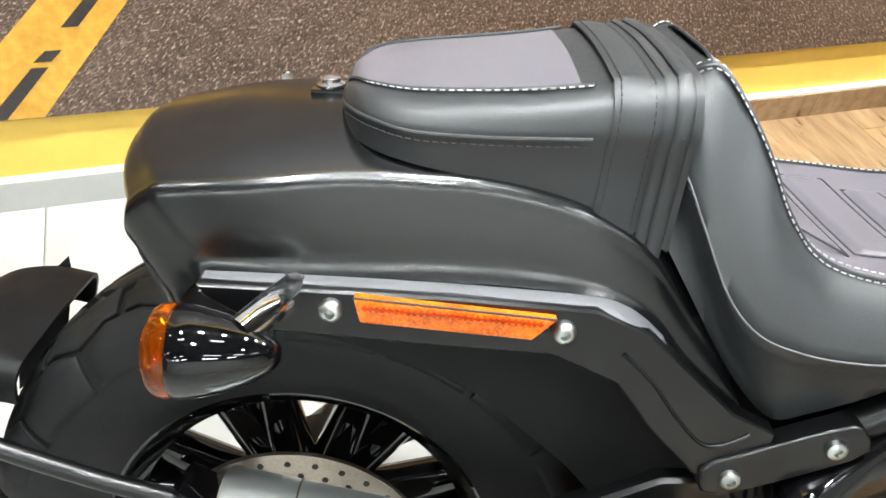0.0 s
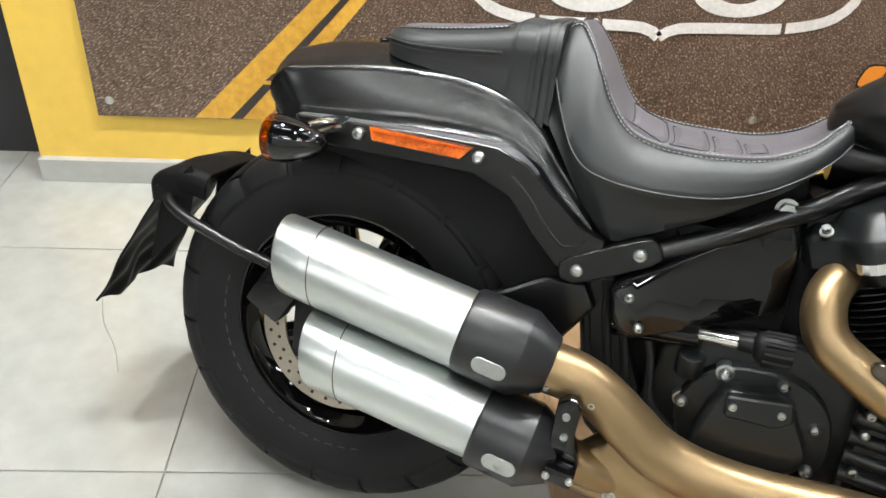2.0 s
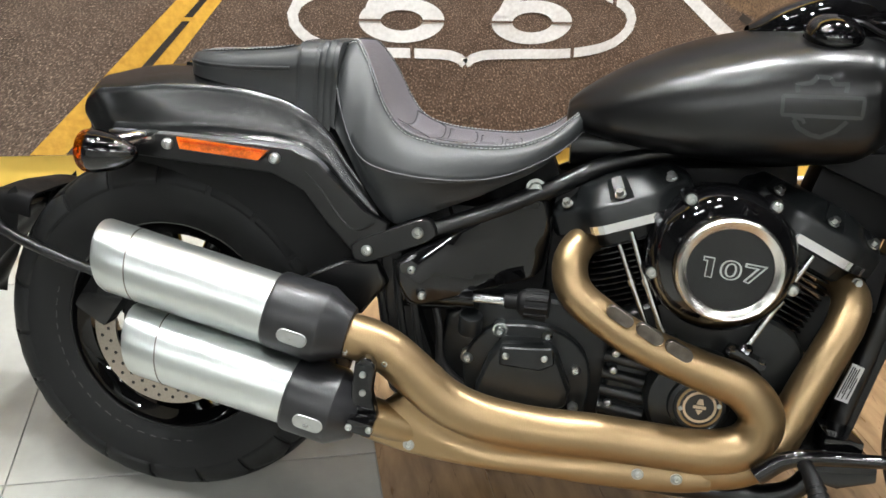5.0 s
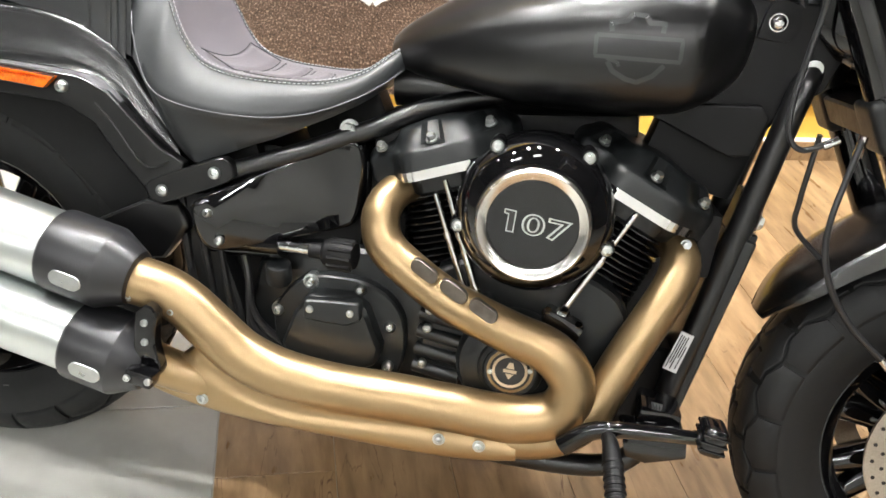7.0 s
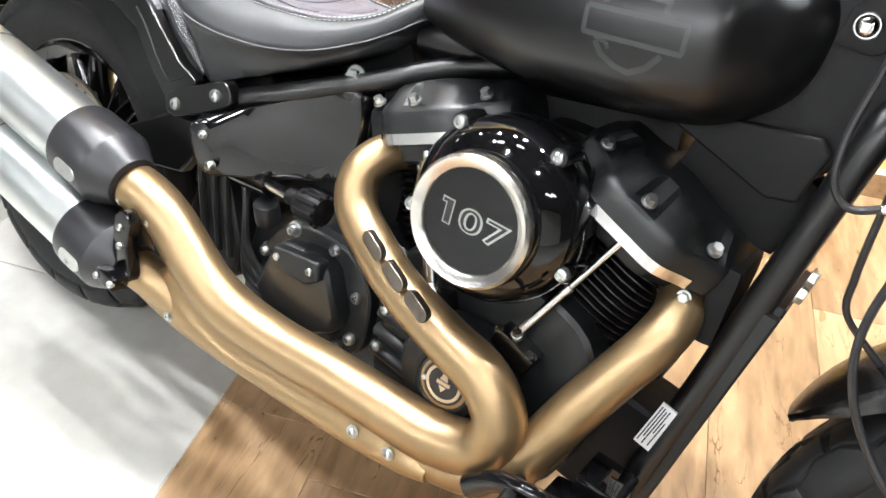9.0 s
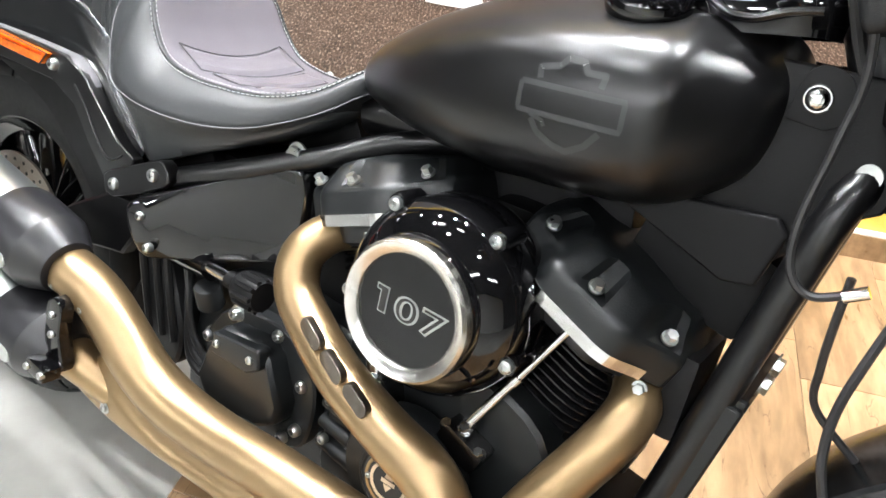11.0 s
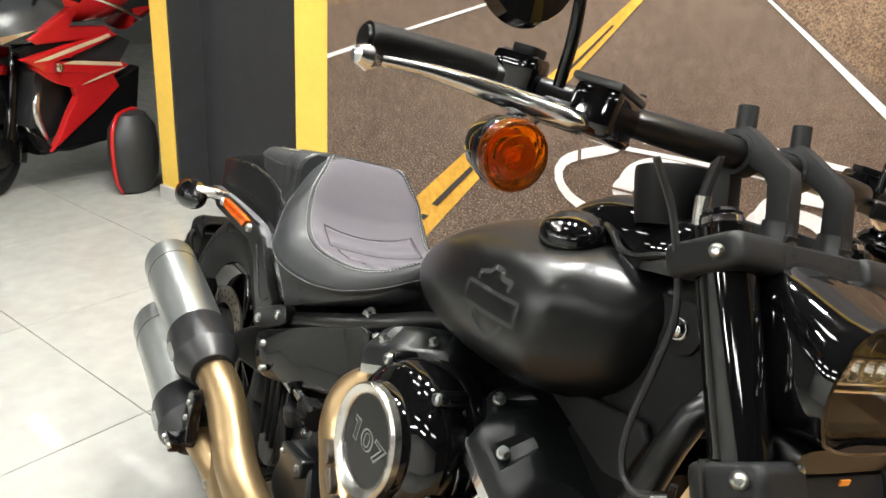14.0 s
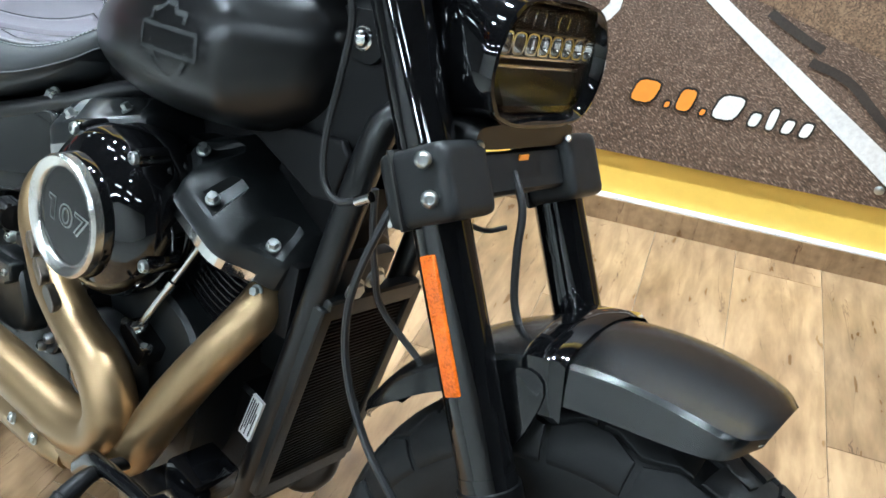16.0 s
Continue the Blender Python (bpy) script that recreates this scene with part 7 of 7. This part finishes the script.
part("hose_fitting", tube([(1.198, -0.092, 1.075), (1.203, -0.088, 1.045)], 0.009, 12), ALU, bike, "brass hose fitting")
for a, b in (((1.318, -0.125, 0.79), (1.300, -0.125, 0.778)), ((1.349, -0.124, 0.80), (1.348, -0.122, 0.77))):
    part("cable_ferrule", tube([a, b], 0.006, 10), CHROME, bike)
cable([(1.41, -0.02, 0.845), (1.433, -0.02, 0.812), (1.442, -0.02, 0.764), (1.46, -0.02, 0.705), (1.50, -0.02, 0.66)], 0.0045)
cable([(1.38, -0.07, 0.79), (1.40, -0.03, 0.775), (1.412, -0.005, 0.78)], 0.003)

# front fender
FEN = [(77.0, 0.050, 0.407, 0.398, 0.392), (80.0, 0.080, 0.411, 0.394, 0.372), (88.0, 0.089, 0.412, 0.392, 0.357), (100.0, 0.090, 0.411, 0.389, 0.349), (115.0, 0.089, 0.404, 0.384, 0.348),
       (130.0, 0.087, 0.396, 0.378, 0.351), (142.0, 0.082, 0.392, 0.374, 0.357), (150.0, 0.062, 0.386, 0.374, 0.366), (156.0, 0.03, 0.378, 0.374, 0.370)]
fr = []
for a, w, rt, rs, rb in resample(FEN, 44):
    half = [(w + 0.004, rb), (w + 0.003, rb + (rs - rb) * 0.5), (w + 0.001, rs - 0.003), (w - 0.003, rs + 0.002)] + [(w * (1 - t), rs + (rt - rs) * math.sin(t * math.pi / 2) ** 0.9) for t in np.linspace(0.12, 1, 9)]
    ring = [(-y, r) for y, r in half] + [(y, r) for y, r in half[::-1][1:]]
    c, sn = math.cos(radians(a)), math.sin(radians(a))
    fr.append([(FRONT[0] + r * c, y, FRONT[2] + r * sn) for y, r in ring])
front_fender = part("front_fender", thicken(loft(fr, closed=False), 0.003), DENIM, bike, "satin black front fender", angle=24)
band = []
for a in (103.0, 104.0, 109.0, 110.0):
    g = 0.006 if 103 < a < 110 else 0.001
    c, sn = math.cos(radians(a)), math.sin(radians(a))
    band.append([(FRONT[0] + r * c, y, FRONT[2] + r * sn) for y, r in [(yy * (1 + g * 4), rr + g) for yy, rr in ((-0.096, 0.33), (-0.095, 0.386), (-0.082, 0.396), (-0.04, 0.408), (0, 0.411), (0.04, 0.408), (0.082, 0.396), (0.095, 0.386), (0.096, 0.33))]])
part("fender_brace", loft(band, closed=False), GLOSS, bike, "gloss black fender brace")
for s in (-1, 1):
    part("front_caliper", box((1.56, s * 0.105, 0.40), (0.06, 0.05, 0.12), 0.012, (0, -30, 0)), GLOSS, bike, "black front brake caliper")
    part("fender_bracket", slab(curved([(1.495, 0.600), (1.505, 0.665), (1.522, 0.692), (1.545, 0.694), (1.556, 0.675), (1.545, 0.62), (1.525, 0.588), (1.495, 0.600)], 26)[:-1], s * 0.093, s * 0.101, 0.003), GLOSS, bike)
part("front_axle", turned([(0.014, -0.15), (0.014, 0.15)], FRONT, (0, 1, 0), 20), BOLTM, bike)

# radiator, brake pedal, side stand
TUBE = Euler((0, radians(9.5), 0)).to_matrix().to_4x4()
CO = Matrix.Translation((1.212, 0, 0.47)) @ TUBE
rad_ = part("oil_cooler", moved(box((0, 0, 0), (0.03, 0.168, 0.30), 0.008), CO), SATIN, bike, "black oil cooler with fine fins")
for yy in (-0.082, 0.082):
    part("cooler_rail", moved(box((0.012, yy, 0), (0.022, 0.022, 0.31), 0.007, seg=3), CO), CASE, rad_)
for zz in (-0.15, 0.15):
    part("cooler_rail", moved(box((0.012, 0, zz), (0.022, 0.17, 0.03), 0.008, seg=3), CO), CASE, rad_)
for k in range(44):
    part("cooler_fin", moved(box((0.015, 0, -0.13 + k * 0.006), (0.006, 0.142, 0.0016)), CO), PLASTIC, rad_, smooth=False)
for yy, zz in ((-0.05, 0.178), (-0.02, 0.19)):
    part("bolt", moved(hex_bolt((0.02, yy, zz), (1, 0, 0), 0.011, 0.008), CO), BOLTM, rad_)
part("cooler_bracket", moved(box((0.0, -0.03, 0.18), (0.02, 0.10, 0.07), 0.006), CO), CASE, rad_)
ped = part("brake_pedal", tube([(1.03, -0.235, 0.306), (1.062, -0.24, 0.340), (1.096, -0.245, 0.354), (1.15, -0.247, 0.362), (1.212, -0.25, 0.370)], [0.012, 0.011, 0.010, 0.009, 0.008], 12, 24, squash=1.3), GLOSS, bike, "black forward brake pedal")
pad = part("pedal_pad", box((1.224, -0.254, 0.378), (0.034, 0.05, 0.042), 0.014, (0, 6, 0), 5), GLOSS, ped, "ribbed rubber pedal pad")
for k in range(3):
    part("pad_rib", box((1.224 + 0.001 * (k - 1), -0.254, 0.367 + 0.011 * k), (0.0365, 0.0525, 0.0045), 0.002, (0, 6, 0), 3), GLOSS, ped)
part("pedal_mount", box((1.165, -0.15, 0.345), (0.062, 0.07, 0.045), 0.008, (0, 6, 0)), GLOSS, bike, "gloss black forward control mount")
part("pedal_mount", slab([(1.11, 0.338), (1.20, 0.352), (1.205, 0.325), (1.15, 0.305), (1.12, 0.31)], -0.235, -0.16, 0.006), GLOSS, bike, "gloss black forward control bracket")
peg = part("foot_peg", tube([(1.075, -0.18, 0.325), (1.088, -0.25, 0.345), (1.095, -0.29, 0.332), (1.105, -0.345, 0.298)], [0.009, 0.010, 0.0135, 0.013], 16, 14), PLASTIC, bike, "black rubber foot peg")
for k in range(6):
    f = k / 5
    part("peg_rib", turned([(0.0130, -0.003), (0.0150, -0.0015), (0.0150, 0.0015), (0.0130, 0.003)], (1.096 + 0.008 * f, -0.295 - 0.045 * f, 0.329 - 0.028 * f), (0.15, -0.84, -0.52), 18), PLASTIC, peg)
part("peg_tip", turned([(0.014, 0), (0.014, 0.006), (0.008, 0.009), (0.008, 0.02), (0, 0.022)], (1.105, -0.345, 0.298), (0.15, -0.84, -0.52), 18), BOLTM, peg)
part("side_stand", tube([(1.0, 0.13, 0.19), (0.93, 0.25, 0.085), (0.90, 0.30, 0.082)], 0.013, 12, 16), SATIN, bike, "black side stand")
stick = part("warning_label", slab([(1.183, 0.466), (1.203, 0.461), (1.190, 0.396), (1.168, 0.401)], -0.1035, -0.099, 0), LABELWHITE, bike, "silver warning label on the frame tube")
for k, (a, b) in enumerate(((0.06, 0.94), (0.06, 0.80), (0.10, 0.94), (0.06, 0.62), (0.3, 0.9))):
    f = 0.12 + 0.17 * k
    ends = [(1.183 + 0.020 * (f + g) - (0.014 + 0.0015) * u, 0.466 - 0.005 * (f + g) - 0.065 * u) for g, u in ((0, a), (0.085, a), (0.085, b), (0, b))]
    part("text_bar", slab(ends, -0.1042, -0.1036, 0), BLACKPRINT, stick)
# ---------- floor tiles and planks ----------


def slab_mesh(name, sx, sy, sz, bevel, mat):
    bm = box((0, 0, 0), (sx, sy, sz))
    top = [e for e in bm.edges if all(v.co.z > 0 for v in e.verts)]
    bmesh.ops.bevel(bm, geom=top, offset=bevel, segments=1, affect="EDGES")
    me = bpy.data.meshes.new(name)
    bm.to_mesh(me)
    bm.free()
    me.materials.append(mat)
    return me


TS = 0.73
tile_me = slab_mesh("tile", TS - 0.003, TS - 0.003, 0.012, 0.001, TILE)
WOOD_X = 0.395
cut_me = {}
WOOD_Y = -0.005 - 2 * TS
nx = range(-9, 8)
for i in nx:
    for j in range(-7, 7):
        xa, xb = -0.335 + TS * i, -0.335 + TS * (i + 1)
        ya = -0.005 + TS * j
        front = ya + TS <= WOOD_Y + 0.01       # tiles again in front of the planks
        if xb <= X0 or xa >= X1 or (xa >= WOOD_X and not front):
            continue
        if xb > WOOD_X and not front:
            key = "cut"
            if key not in cut_me:
                cut_me[key] = slab_mesh("tile", WOOD_X - xa - 0.003, TS - 0.003, 0.012, 0.001, TILE)
            me, cx = cut_me[key], (xa + WOOD_X) / 2
        else:
            me, cx = tile_me, (xa + xb) / 2
        if ya > WALL_Y and cx > WALL_END:
            continue
        t = new("tile", me)
        t.location = (cx, ya + TS / 2, -0.006)
        t.parent = floor
PW, PL = 0.225, 1.25
plank_me = slab_mesh("plank", PW - 0.001, PL - 0.001, 0.012, 0.0007, WOOD)
i = 0
while WOOD_X + PW * i < X1:
    off = random.uniform(0, PL)
    for j in range(-5, 3):
        ya = max(j * PL + off, WOOD_Y)
        yb = j * PL + off + PL
        if ya > WALL_Y or yb < WOOD_Y + 0.02:
            continue
        whole = yb - ya > PL - 0.001
        p = new("plank", plank_me if whole else slab_mesh("plank", PW - 0.001, yb - ya - 0.001, 0.012, 0.0007, WOOD))
        p.location = (WOOD_X + PW * (i + 0.5), (ya + yb) / 2, -0.006)
        p.parent = floor
    i += 1
